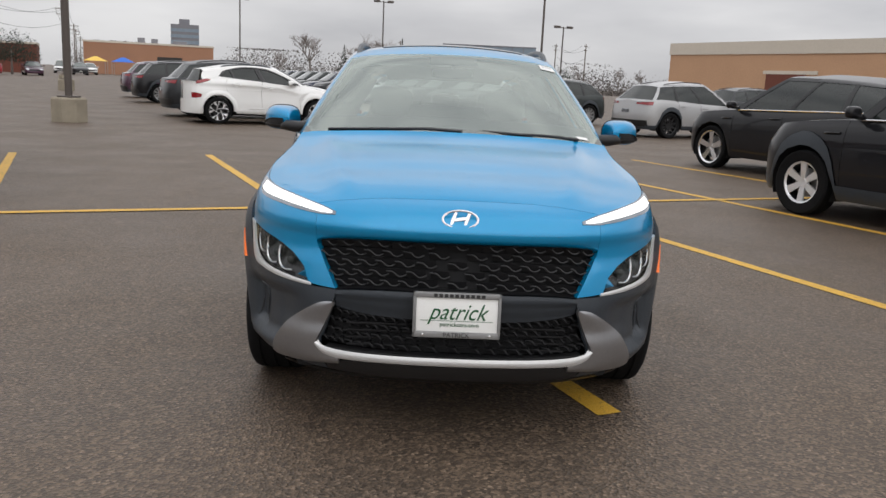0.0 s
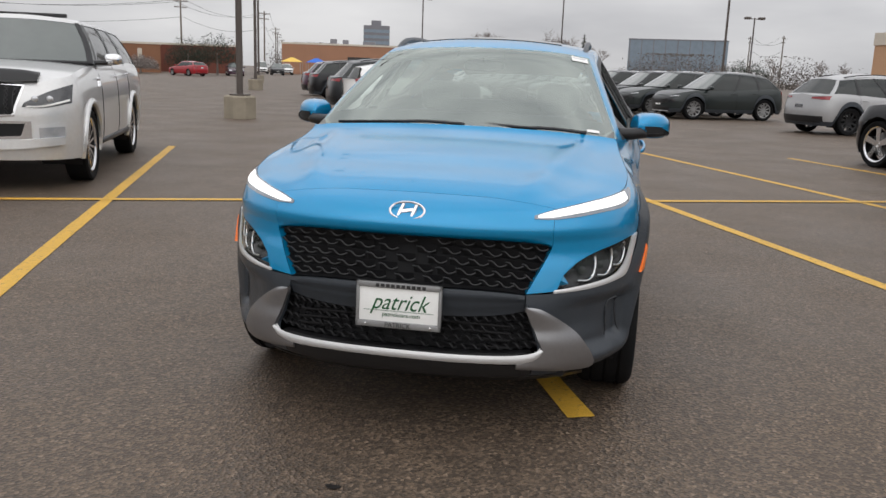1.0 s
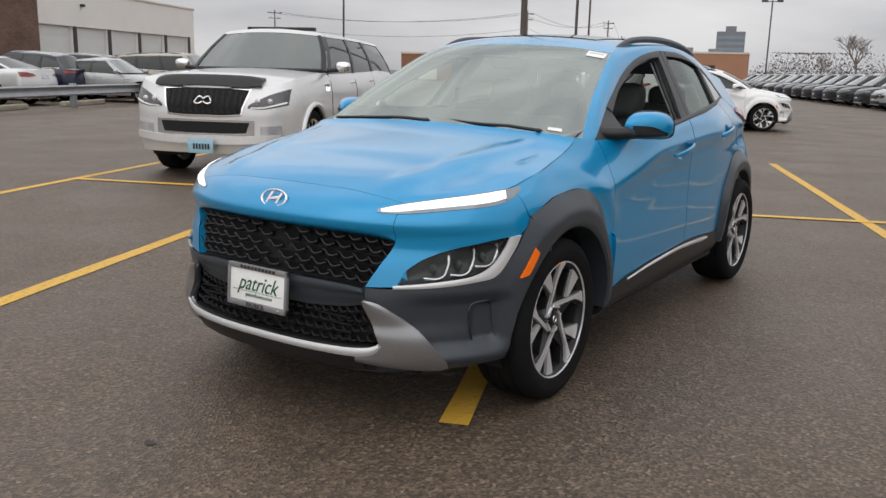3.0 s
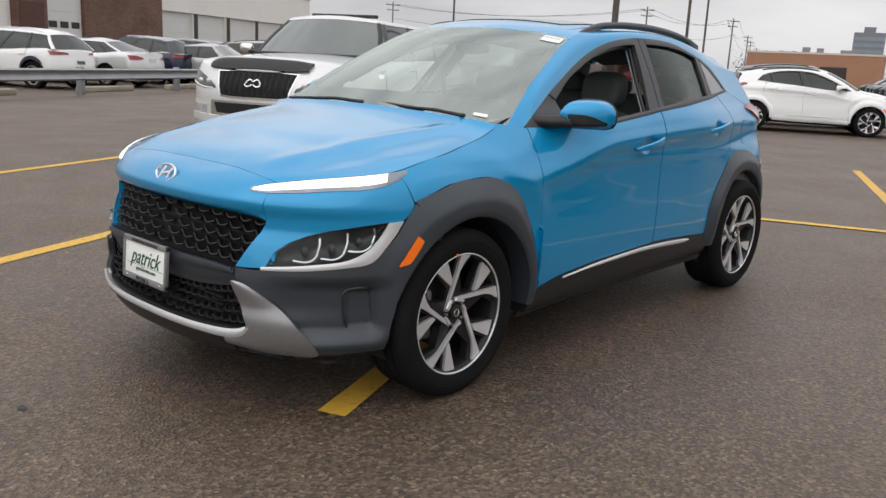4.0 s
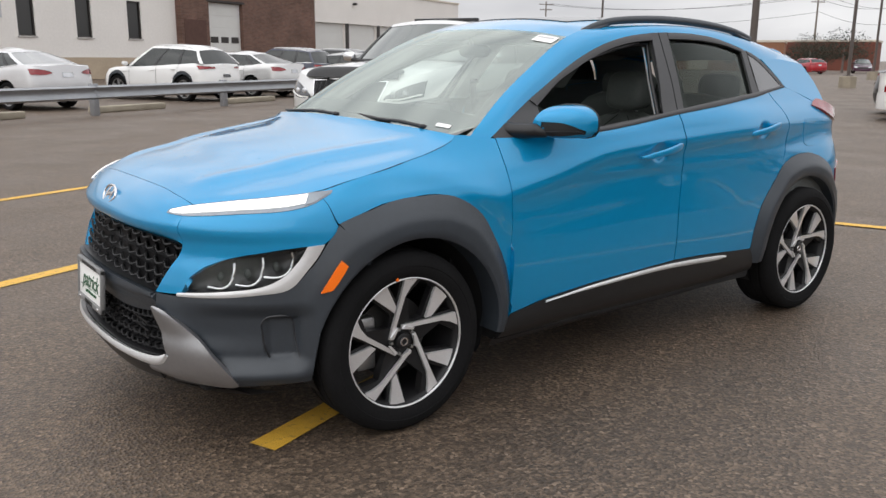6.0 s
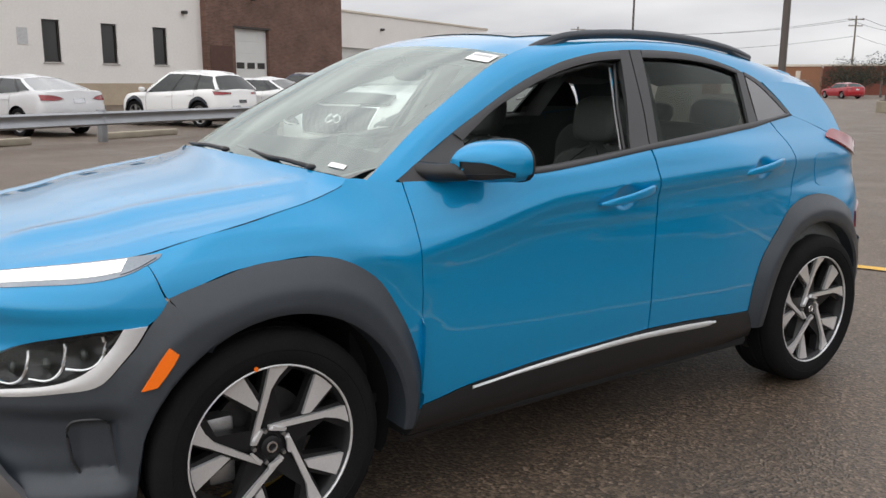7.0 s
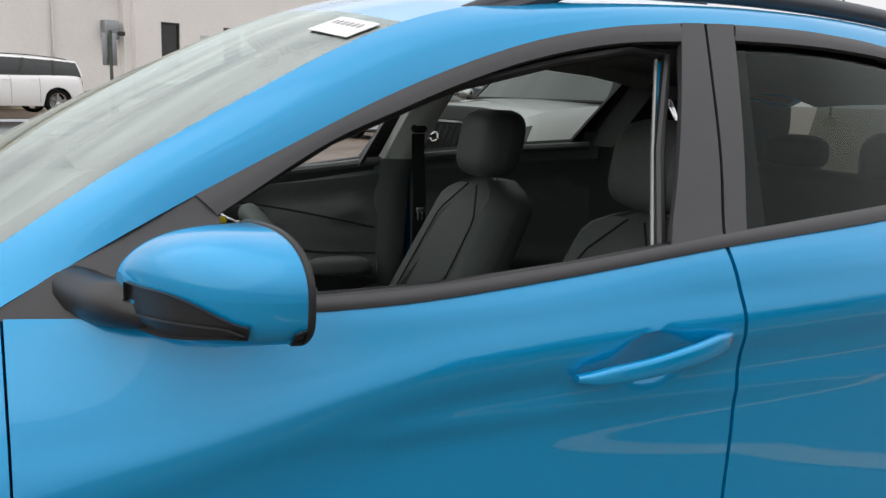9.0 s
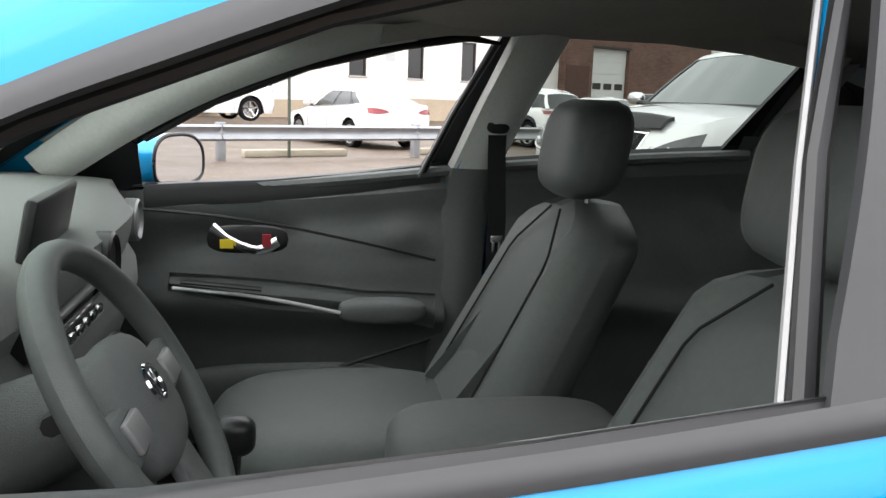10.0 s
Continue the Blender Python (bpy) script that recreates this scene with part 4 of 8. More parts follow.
    bp1 = [[on_side(*p, .003) for p in row] for row in ruled(curve([(1.376, 1.090), (1.455, 1.25), (1.541, 1.4490)]), curve([(1.474, 1.100), (1.520, 1.222), (1.563, 1.365), (1.589, 1.4515)]), 16, 4)]
    bp2 = [[on_side(*p, .003) for p in row] for row in ruled(curve([(1.480, 1.100), (1.526, 1.222), (1.569, 1.365), (1.595, 1.4515)]), curve([(1.524, 1.106), (1.585, 1.26), (1.655, 1.4535)]), 16, 4)]
    top_r = curve([(1.645, 1.4245), (1.80, 1.4245), (1.95, 1.418), (2.10, 1.402), (2.245, 1.372)])
    sur_r = curve([(1.659, 1.4535), (1.74, 1.454), (1.876, 1.450), (2.06, 1.432), (2.30, 1.375)])
    frame2 = [[on_side(*p, .002 + .003 * math.sin(math.pi * j / 3)) for j, p in enumerate(row)] for row in ruled(top_r, sur_r, 26, 3)]
    cp = [[on_side(*p, .003) for p in row] for row in ruled(curve([(2.135, 1.148), (2.19, 1.26), (2.245, 1.374)]), curve([(2.215, 1.156), (2.245, 1.26), (2.300, 1.376)]), 12, 4)]
    quarter = [[on_side(*p, .0015) for p in row] for row in ruled(curve([(2.225, 1.166), (2.36, 1.180), (2.515, 1.197)]), curve([(2.306, 1.362), (2.39, 1.325), (2.46, 1.266), (2.520, 1.205)]), 14, 8)]
    q_edge = [[on_side(*p, .004) for p in row] for row in ruled(curve([(2.300, 1.362), (2.385, 1.322), (2.455, 1.264), (2.512, 1.204)]), curve([(2.306, 1.377), (2.405, 1.338), (2.49, 1.268), (2.555, 1.195)]), 16, 2)]
    belt_lo = curve([(.70, 1.030), (.968, 1.042), (1.212, 1.064), (1.476, 1.094), (1.808, 1.122), (2.02, 1.140), (2.203, 1.155), (2.36, 1.172), (2.555, 1.190)])
    belt_hi = curve([(.70, 1.047), (.968, 1.058), (1.212, 1.080), (1.476, 1.112), (1.808, 1.145), (2.02, 1.161), (2.203, 1.174), (2.36, 1.186), (2.530, 1.200)])
    belt = [[on_side(*p, .003 + .004 * math.sin(math.pi * j / 4)) for j, p in enumerate(row)] for row in ruled(belt_lo, belt_hi, 60, 4)]
    for nm, dat in (("window_frame", frame1), ("mirror_triangle", tri), ("door_pillar", bp1), ("door_pillar", bp2), ("window_frame", frame2), ("door_pillar", cp), ("window_edge", q_edge), ("belt_moulding", belt)):
        put_pair(nm, sheet([row[::-1] for row in dat] if nm == "door_pillar" else dat, .012), TRIM, car)
    put_pair("quarter_glass", sheet(quarter, .006), mat("grey quarter glass", (.055, .055, .056), rough=.12, coat=.7) if detailed else GLASS_DARK, car)
    rear_glass = [[on_side(*p, -.012) for p in row] for row in ruled(curve([(1.53, 1.10), (1.80, 1.125), (2.19, 1.152)]), curve([(1.66, 1.424), (1.9, 1.424), (2.25, 1.385)]), 14, 8)]
    front_glass = [[on_side(*p, -.012) for p in row] for row in ruled(curve([(.70, 1.04), (1.0, 1.05), (1.43, 1.09)]), curve([(.73, 1.170), (1.05, 1.325), (1.56, 1.424)]), 14, 8)]
    if detailed:
        for k in (0, 1):
            o = solid("rear_window", sheet(rear_glass) if k == 0 else mirrored(sheet(rear_glass)), GLASS_TINT, car, "tinted rear side window")
            o.visible_shadow = False
    else:
        put_pair("side_window", join(sheet(rear_glass), sheet(front_glass)), GLASS_DARK, car)
    # roof sides, roof, windscreen
    ws_l = [(.738, .360, 1.040), (.700, .48, 1.123), (.660, .61, 1.207), (.615, .79, 1.307), (.581, .93, 1.380), (.562, 1.035, 1.424)]
    ditch = ws_l + [(.545, 1.15, 1.456), (.538, 1.30, 1.474), (.534, 1.50, 1.486), (.530, 1.80, 1.491), (.520, 2.10, 1.478), (.505, 2.40, 1.444), (.485, 2.65, 1.404), (.455, 2.86, 1.366)]
    rail_lo = curve([on_side(.425, 1.022, -.004)] + [on_side(*p, .001) for p in [(.466, 1.046)] + surround[1:14]] + [on_side(2.50, 1.335, .001), on_side(2.62, 1.335, .001)])
    rail_hi = curve(ditch)
    rail = ruled(rail_lo, rail_hi, 70, 8)
    for i, row in enumerate(rail):
        grow = ease(0, 9, i)
        a, b = row[0], row[-1]
        d = Vector(b - a)
        out = Vector((0, 1, 0)).cross(Vector((d.x, 0, d.z))).normalized()
        if out.x < 0:
            out = -out
        for j, p in enumerate(row):
            p += np.array(out) * .014 * math.sin(math.pi * j / 8) * grow
    put_pair("roof_rail_panel", sheet(rail, .012), paint, car)
    if detailed:
        inside = [[p + np.array([-.020, 0, -.014]) for p in row] for row in rail[6:]]
        put_pair("roof_side_lining", sheet(inside, flip=True), HEADLINER, car)
    c_low = curve([on_side(2.57, 1.190, .001), on_side(2.75, 1.142, .001), on_side(2.96, 1.068, .001)])
    c_up = curve([on_side(2.44, 1.334, .001), on_side(2.66, 1.336, .001), on_side(2.93, 1.310, .001)])
    c_l = curve([on_side(2.57, 1.190, .001), on_side(2.507, 1.270, .001), on_side(2.44, 1.334, .001)])
    c_r = curve([on_side(2.96, 1.068, .001), on_side(2.985, 1.2, .001), on_side(2.93, 1.310, .001)])
    c_patch = coons(c_low, c_up, c_l, c_r, 16, 12)
    put_pair("rear_pillar", sheet(c_patch, .012), paint, car)
    if detailed:
        put_pair("rear_pillar_lining", sheet([[np.array(p) + np.array([-.022, -.004, -.004]) for p in row] for row in c_patch], flip=True), CABIN, car)
    fin_a = curve([on_side(2.60, 1.336, .001), on_side(2.75, 1.328, .001), on_side(2.93, 1.308, .001)])
    fin_b = curve([(.492, 2.60, 1.410), (.470, 2.76, 1.386), (.440, 2.95, 1.358)])
    put_pair("spoiler_fin", sheet(ruled(fin_a, fin_b, 10, 4), .004), paint, car)
    ws_base = curve([(-.738, .360, 1.040), (-.66, .312, 1.054), (-.45, .248, 1.072), (0, .210, 1.080), (.45, .248, 1.072), (.66, .312, 1.054), (.738, .360, 1.040)])
    ws_top = curve([(-.562, 1.035, 1.424), (-.42, .975, 1.446), (-.2, .935, 1.460), (0, .925, 1.463), (.2, .935, 1.460), (.42, .975, 1.446), (.562, 1.035, 1.424)])
    side_r = curve(ws_l)
    screen = coons(ws_base, ws_top, lambda t: side_r(t) * np.array([-1, 1, 1]), side_r, 28, 18)
    shield = solid("windscreen", sheet(screen), GLASS_SCREEN if detailed else GLASS_DARK, car, "wide sloping windscreen")
    shield.visible_shadow = False

    def on_screen(u, v, lift):
        i, j = int(u), int(v)
        a, b = u - i, v - j
        p = (screen[i][j] * (1 - a) + screen[i + 1][j] * a) * (1 - b) + (screen[i][j + 1] * (1 - a) + screen[i + 1][j + 1] * a) * b
        return tuple(p + np.array([.2, -.55, .75]) * lift)

    if detailed:
        paper = [[on_screen(u, v, .004) for v in np.linspace(.60, 1.05, 4)] for u in np.linspace(25.15, 26.3, 6)]
        solid("paper_tag", sheet(paper, .002), WHITE_PLASTIC, car, "small white paper tag")
        paper = [[on_screen(u, v, .004) for v in np.linspace(16.0, 17.4, 4)] for u in np.linspace(25.4, 27.6, 8)]
        slip = solid("paper_sticker", sheet(paper, .002), WHITE_PLASTIC, car, "white paper sticker")
        for k in range(6):
            ink = [[on_screen(u, v, .0048) for v in (16.75, 17.1)] for u in (25.65 + .29 * k, 25.82 + .29 * k)]
            solid("sticker_print", sheet(ink), FIN_GREY, slip)
    down = np.array([0, .008, -.006])
    fr_b = [[p + down for p in row[:4]] for row in screen]
    fr_l = [[p + down for p in row] for row in screen[:2]]
    fr_r = [[p + down for p in row] for row in screen[-2:]]
    sens = [[p + down for p in row[15:]] for row in screen[11:18]]
    fr_t = [[row[-1] + down, row[-1] * .96 + row[-2] * .04 + down, row[-1] * .4 + row[-2] * .6 + down] for row in screen]
    solid("screen_border", join(sheet(fr_b), sheet(fr_l), sheet(fr_r), sheet(sens), sheet(fr_t)), BLACK_MATT, shield)
    cowl = ruled(curve([tuple(np.array(back(t)) + (0, .004, -.020)) for t in np.linspace(0, 1, 14)]), curve([tuple(np.array(ws_base(t)) + (0, .02, -.004)) for t in np.linspace(0, 1, 14)]), 30, 4)
    solid("cowl", sheet(cowl), BLACK, car)
    for a, b, c2 in (((.58, .262, 1.076), (.30, .240, 1.090), (-.02, .262, 1.104)), ((.02, .205, 1.094), (-.28, .215, 1.093), (-.60, .280, 1.076))):
        arm = curve([a, tuple((np.array(a) + np.array(b)) / 2 + (0, -.012, .006)), b, c2])
        wiper = solid("wiper", tube([arm(t) for t in np.linspace(0, 1, 14)], [.008 - .003 * t for t in np.linspace(0, 1, 14)], 8), BLACK, car, "black wiper")
        solid("wiper_blade", tube([arm(t) + np.array([0, .010, -.004]) for t in np.linspace(.35, 1.04, 10)], .006, 6), BLACK_MATT, wiper)
        solid("wiper_pivot", blob(*a, .016, .016, .010, 12, 8), BLACK, wiper)
    roof_l = curve(ditch[5:])
    roof_back = curve([(-.455, 2.86, 1.366), (-.43, 2.95, 1.355), (-.2, 3.02, 1.362), (0, 3.03, 1.366), (.2, 3.02, 1.362), (.43, 2.95, 1.355), (.455, 2.86, 1.366)])
    roof = coons(ws_top, roof_back, lambda t: roof_l(t) * np.array([-1, 1, 1]), roof_l, 28, 36)
    for i, row in enumerate(roof):
        for j, p in enumerate(row):
            p[2] += .022 * (1 - (2 * i / 28 - 1) ** 2) * math.sin(math.pi * min(1, j / 30)) ** .6
    solid("roof", sheet(roof, .012), paint, car)
    sun_g = [[row[j] + np.array([0, 0, .0035]) for j in range(4, 15)] for row in roof[4:25]]
    solid("roof_glass", sheet(sun_g, .004), GLASS_DARK, car, "dark roof glass")
    # roof bars on low feet
    bar = [(.532, 1.15, 1.446), (.534, 1.24, 1.476), (.535, 1.36, 1.500), (.535, 1.6, 1.514), (.532, 1.85, 1.513), (.524, 2.10, 1.499), (.512, 2.32, 1.473), (.502, 2.47, 1.442)]
    bc = curve(bar)
    dat = tube([bc(t) for t in np.linspace(0, 1, 40)], [.012 + .005 * math.sin(math.pi * t) ** .5 for t in np.linspace(0, 1, 40)], 10, flat=1.1)
    feet = join(dat, tube([(.534, 1.16, 1.442), (.534, 1.25, 1.466), (.535, 1.34, 1.494)], [.016, .018, .012], 8), tube([(.503, 2.46, 1.432), (.508, 2.38, 1.446), (.514, 2.30, 1.472)], [.016, .016, .012], 8))
    put_pair("roof_bar", feet, CLAD, car, "dark roof bar")
    # tail: lamps, glass, hatch, bumper
    tl_a = curve([on_side(2.775, 1.092, .006), on_side(2.86, 1.062, .014), on_side(3.0, 1.015, .014), on_side(3.12, .99, .012)])
    tl_b = curve([on_side(2.785, 1.100, .006), on_side(2.86, 1.118, .016), on_side(3.0, 1.085, .016), on_side(3.12, 1.06, .012)])
    put_pair("tail_lamp", sheet(ruled(tl_a, tl_b, 12, 5), .014), RED_LENS, car, "red tail lamp")
    lr_a = curve([on_side(3.02, .66, .006), on_side(3.12, .645, .008), on_side(3.22, .64, .008)])
    lr_b = curve([on_side(3.00, .74, .006), on_side(3.12, .77, .010), on_side(3.22, .775, .010)])
    put_pair("bumper_lamp", sheet(ruled(lr_a, lr_b, 10, 4), .010), RED_LENS, car, "red lower rear lamp")
    rg = ruled(curve([(-.60, 3.06, 1.06), (0, 3.24, 1.05), (.60, 3.06, 1.06)]), curve([(-.44, 2.97, 1.335), (0, 3.06, 1.345), (.44, 2.97, 1.335)]), 14, 6)
    tail = solid("tail_glass", sheet(rg), GLASS_TINT if detailed else GLASS_DARK, car)
    tail.visible_shadow = not detailed
    hatch = [[skin(q_of_y(y, z), z) for z in np.linspace(.45, 1.05, 10)] for y in np.linspace(3.14, 3.349, 14)]
    solid("tailgate", sheet(hatch, both=True), paint, car)
    bump = [[skin(q_of_y(y, z), z, off=.02) for z in np.linspace(.26, .60, 8)] for y in np.linspace(2.97, 3.3499, 24)]
    bump = bump + [[(-x, y, z) for x, y, z in row] for row in bump[::-1]]
    solid("rear_bumper", sheet(bump), clad_up, car)
    # door mirrors
    for k in (0, 1):
        f = (lambda d: d) if k == 0 else mirrored

        swept = k  # the passenger's mirror is turned in towards the driver

        def section(v, a, grow=0.0):
            """The housing: full height over most of its depth, its outer side swept in towards the nose."""
            x_out, x_in = .838 + .158 * max(0, 1 - v**2.3) ** .52 + grow, .800 + .034 * v - grow
            up, dn = .067 * max(0, 1 - v**3.2) ** .5 + grow, .058 * max(0, 1 - v**7) ** .5 + grow
            ca, sa = math.cos(a), math.sin(a)
            e = .86 if sa > 0 else .55
            x = (x_out + x_in) / 2 + (x_out - x_in) / 2 * math.copysign(abs(ca) ** (e if ca > 0 else .55), ca)
            y = .757 + .026 * swept - (.140 + .028 * swept) * v + .30 * (x - .90) * (1 - swept) + (.466 * (x - .79) - .042) * swept
            return (x, y, 1.093 + (up if sa > 0 else dn) * math.copysign(abs(sa) ** e, sa))

        def low_side(v, z, grow):
            """A point of the outer side at a given height."""
            if z > 1.093:
                s = min(.9999, (z - 1.093) / (.067 * max(1e-4, 1 - v**3.2) ** .5)) ** (1 / .86)
                return section(v, math.asin(s), grow)
            s = min(.9999, (1.093 - z) / (.058 * max(1e-4, 1 - v**7) ** .5)) ** (1 / .55)
            return section(v, -math.asin(s), grow)

        ang = np.linspace(0, 2 * math.pi, 49)
        depths = (0, .08, .17, .27, .37, .47, .57, .66, .74, .81, .87, .915, .95, .975, .992)
        shell = [[section(v, a) for a in ang] for v in depths]
        mir = solid("door_mirror", f(join(sheet(shell), (shell[-1][:-1], [tuple(range(48))]))), paint, car, "body-coloured door mirror on a black foot")
        low = [[low_side(v, (1.058 - .008 * ease(.50, .90, v)) * (1 - j / 6) + (1.070 + .027 * ease(.40, .90, v)) * j / 6, .004) for j in range(7)] for v in np.linspace(.42, .985, 22)]
        solid("mirror_base", f(sheet(low, .006, flip=True)), BLACK, mir, "black lower shell")
        seam = [Vector(low_side(v, 1.058 + .010 * ease(.36, .60, v), .0075)) for v in np.linspace(.46, .97, 12)]
        solid("mirror_seam", f(tube(seam, .0016, 5)), CLAD_GLOSS, mir)
        solid("mirror_foot", f(tube([(.735, .552, 1.062), (.770, .570, 1.060), (.806, .588, 1.060), (.842, .608, 1.064), (.872, .640, 1.056)], [.032, .031, .031, .030, .020], 12, flat=.95)), BLACK, mir)
        solid("mirror_cover_edge", f(tube([tuple(Vector(section(0, a, -.001)) + Vector((0, .003, 0))) for a in ang], .0045, 8, caps=False)), BLACK, mir)
        face = [tuple(Vector(section(0, a, -.006)) + Vector((0, .004, 0))) for a in ang[:-1]]
        solid("mirror_glass", f((face, [tuple(range(48))])), MIRROR, mir, smooth=False)
        sig = [[low_side(v, 1.048 + (.018 - .05 * v) * j / 3, .002) for j in range(4)] for v in np.linspace(.02, .11, 8)]
        solid("turn_signal", f(sheet(sig, .004, flip=True)), LAMP_BOWL, mir, "clear turn signal")
    # wheels, underside
    for y in (0.0, 2.6):
        for lft in (True, False):
            wheel_parts(car, .747, y, lft, alloy, ALLOY_DARK, detailed)
    solid("floor_pan", join(block(-.60, .60, -.66, 3.15, .22, .30, .02), block(-.82, .82, .44, 2.16, .24, .33, .02)), BLACK_MATT, car)
    return car


# ---- the cabin of the crossover ----
def seat_row(car, x, dy=0.0, headrest=True):
    seat = solid("front_seat", blob(x, 1.20, .585, .265, .275, .095, 28, 14, 3.2), SEAT, car, "black leather front seat")
    back = []
    for t in np.linspace(0, 1, 22):
        z = .60 + .475 * t
        yc = 1.455 + .235 * t
        hw = .255 - .045 * t - .16 * max(0, t - .86) / .14 * max(0, t - .86) / .14
        th = .085 + .02 * (1 - t) - .03 * max(0, t - .85) / .15
        row = []
        for a in np.linspace(0, 2 * math.pi, 33):
            ca, sa = math.cos(a), math.sin(a)
            bx = hw * math.copysign(abs(ca) ** .55, ca)
            by = th * math.copysign(abs(sa) ** .8, sa)
            # side bolsters stand proud of the middle at the front
            if sa < 0:
                by += .035 * (1 - min(1, (abs(bx) / (hw * .72)) ** 4))
            row.append((x + bx, yc + by, z - .10 * by))
        back.append(row)
    caps = ([p for p in back[-1][:-1]], [tuple(range(32))])
    solid("backrest", join(sheet(back), caps), SEAT, seat)
    ins = [[(x + u * (.115 - .02 * t), 1.455 + .235 * t - .060 - .006 * math.cos(u * 1.5), .66 + .30 * t) for u in np.linspace(-1, 1, 9)] for t in np.linspace(0, 1, 10)]
    solid("seat_insert", sheet(ins, .02, flip=True), SEAT, seat)
    for sx in (-1, 1):
        seam = [(x + sx * (.150 - .03 * t - .09 * max(0, t - .8) / .2), 1.455 + .235 * t - .078 + .02 * max(0, t - .8), .62 + .44 * t) for t in np.linspace(0, 1, 18)]
        solid("seam", tube(seam, .0025, 6), BLACK_MATT, seat)
    if headrest:
        rest = []
        for t in np.linspace(0, 1, 19):
            k = (1 - abs(1.94 * t - .97) ** 3.6) ** (1 / 3.2)
            rest.append([(x + .128 * k * math.copysign(abs(math.cos(a)) ** .5, math.cos(a)), 1.652 + .030 * t + .068 * k * math.copysign(abs(math.sin(a)) ** .75, math.sin(a)), 1.085 + .190 * t) for a in np.linspace(0, 2 * math.pi, 29)])
        caps = (list(rest[-1][:-1]) + list(rest[0][:-1]), [tuple(range(28)), tuple(range(55, 27, -1))])
        solid("headrest", join(sheet(rest), caps), SEAT, seat)
        for sx in (-.05, .05):
            solid("headrest_post", tube([(x + sx, 1.66, 1.02), (x + sx, 1.665, 1.11)], .006, 8), STEEL, seat)
    return seat


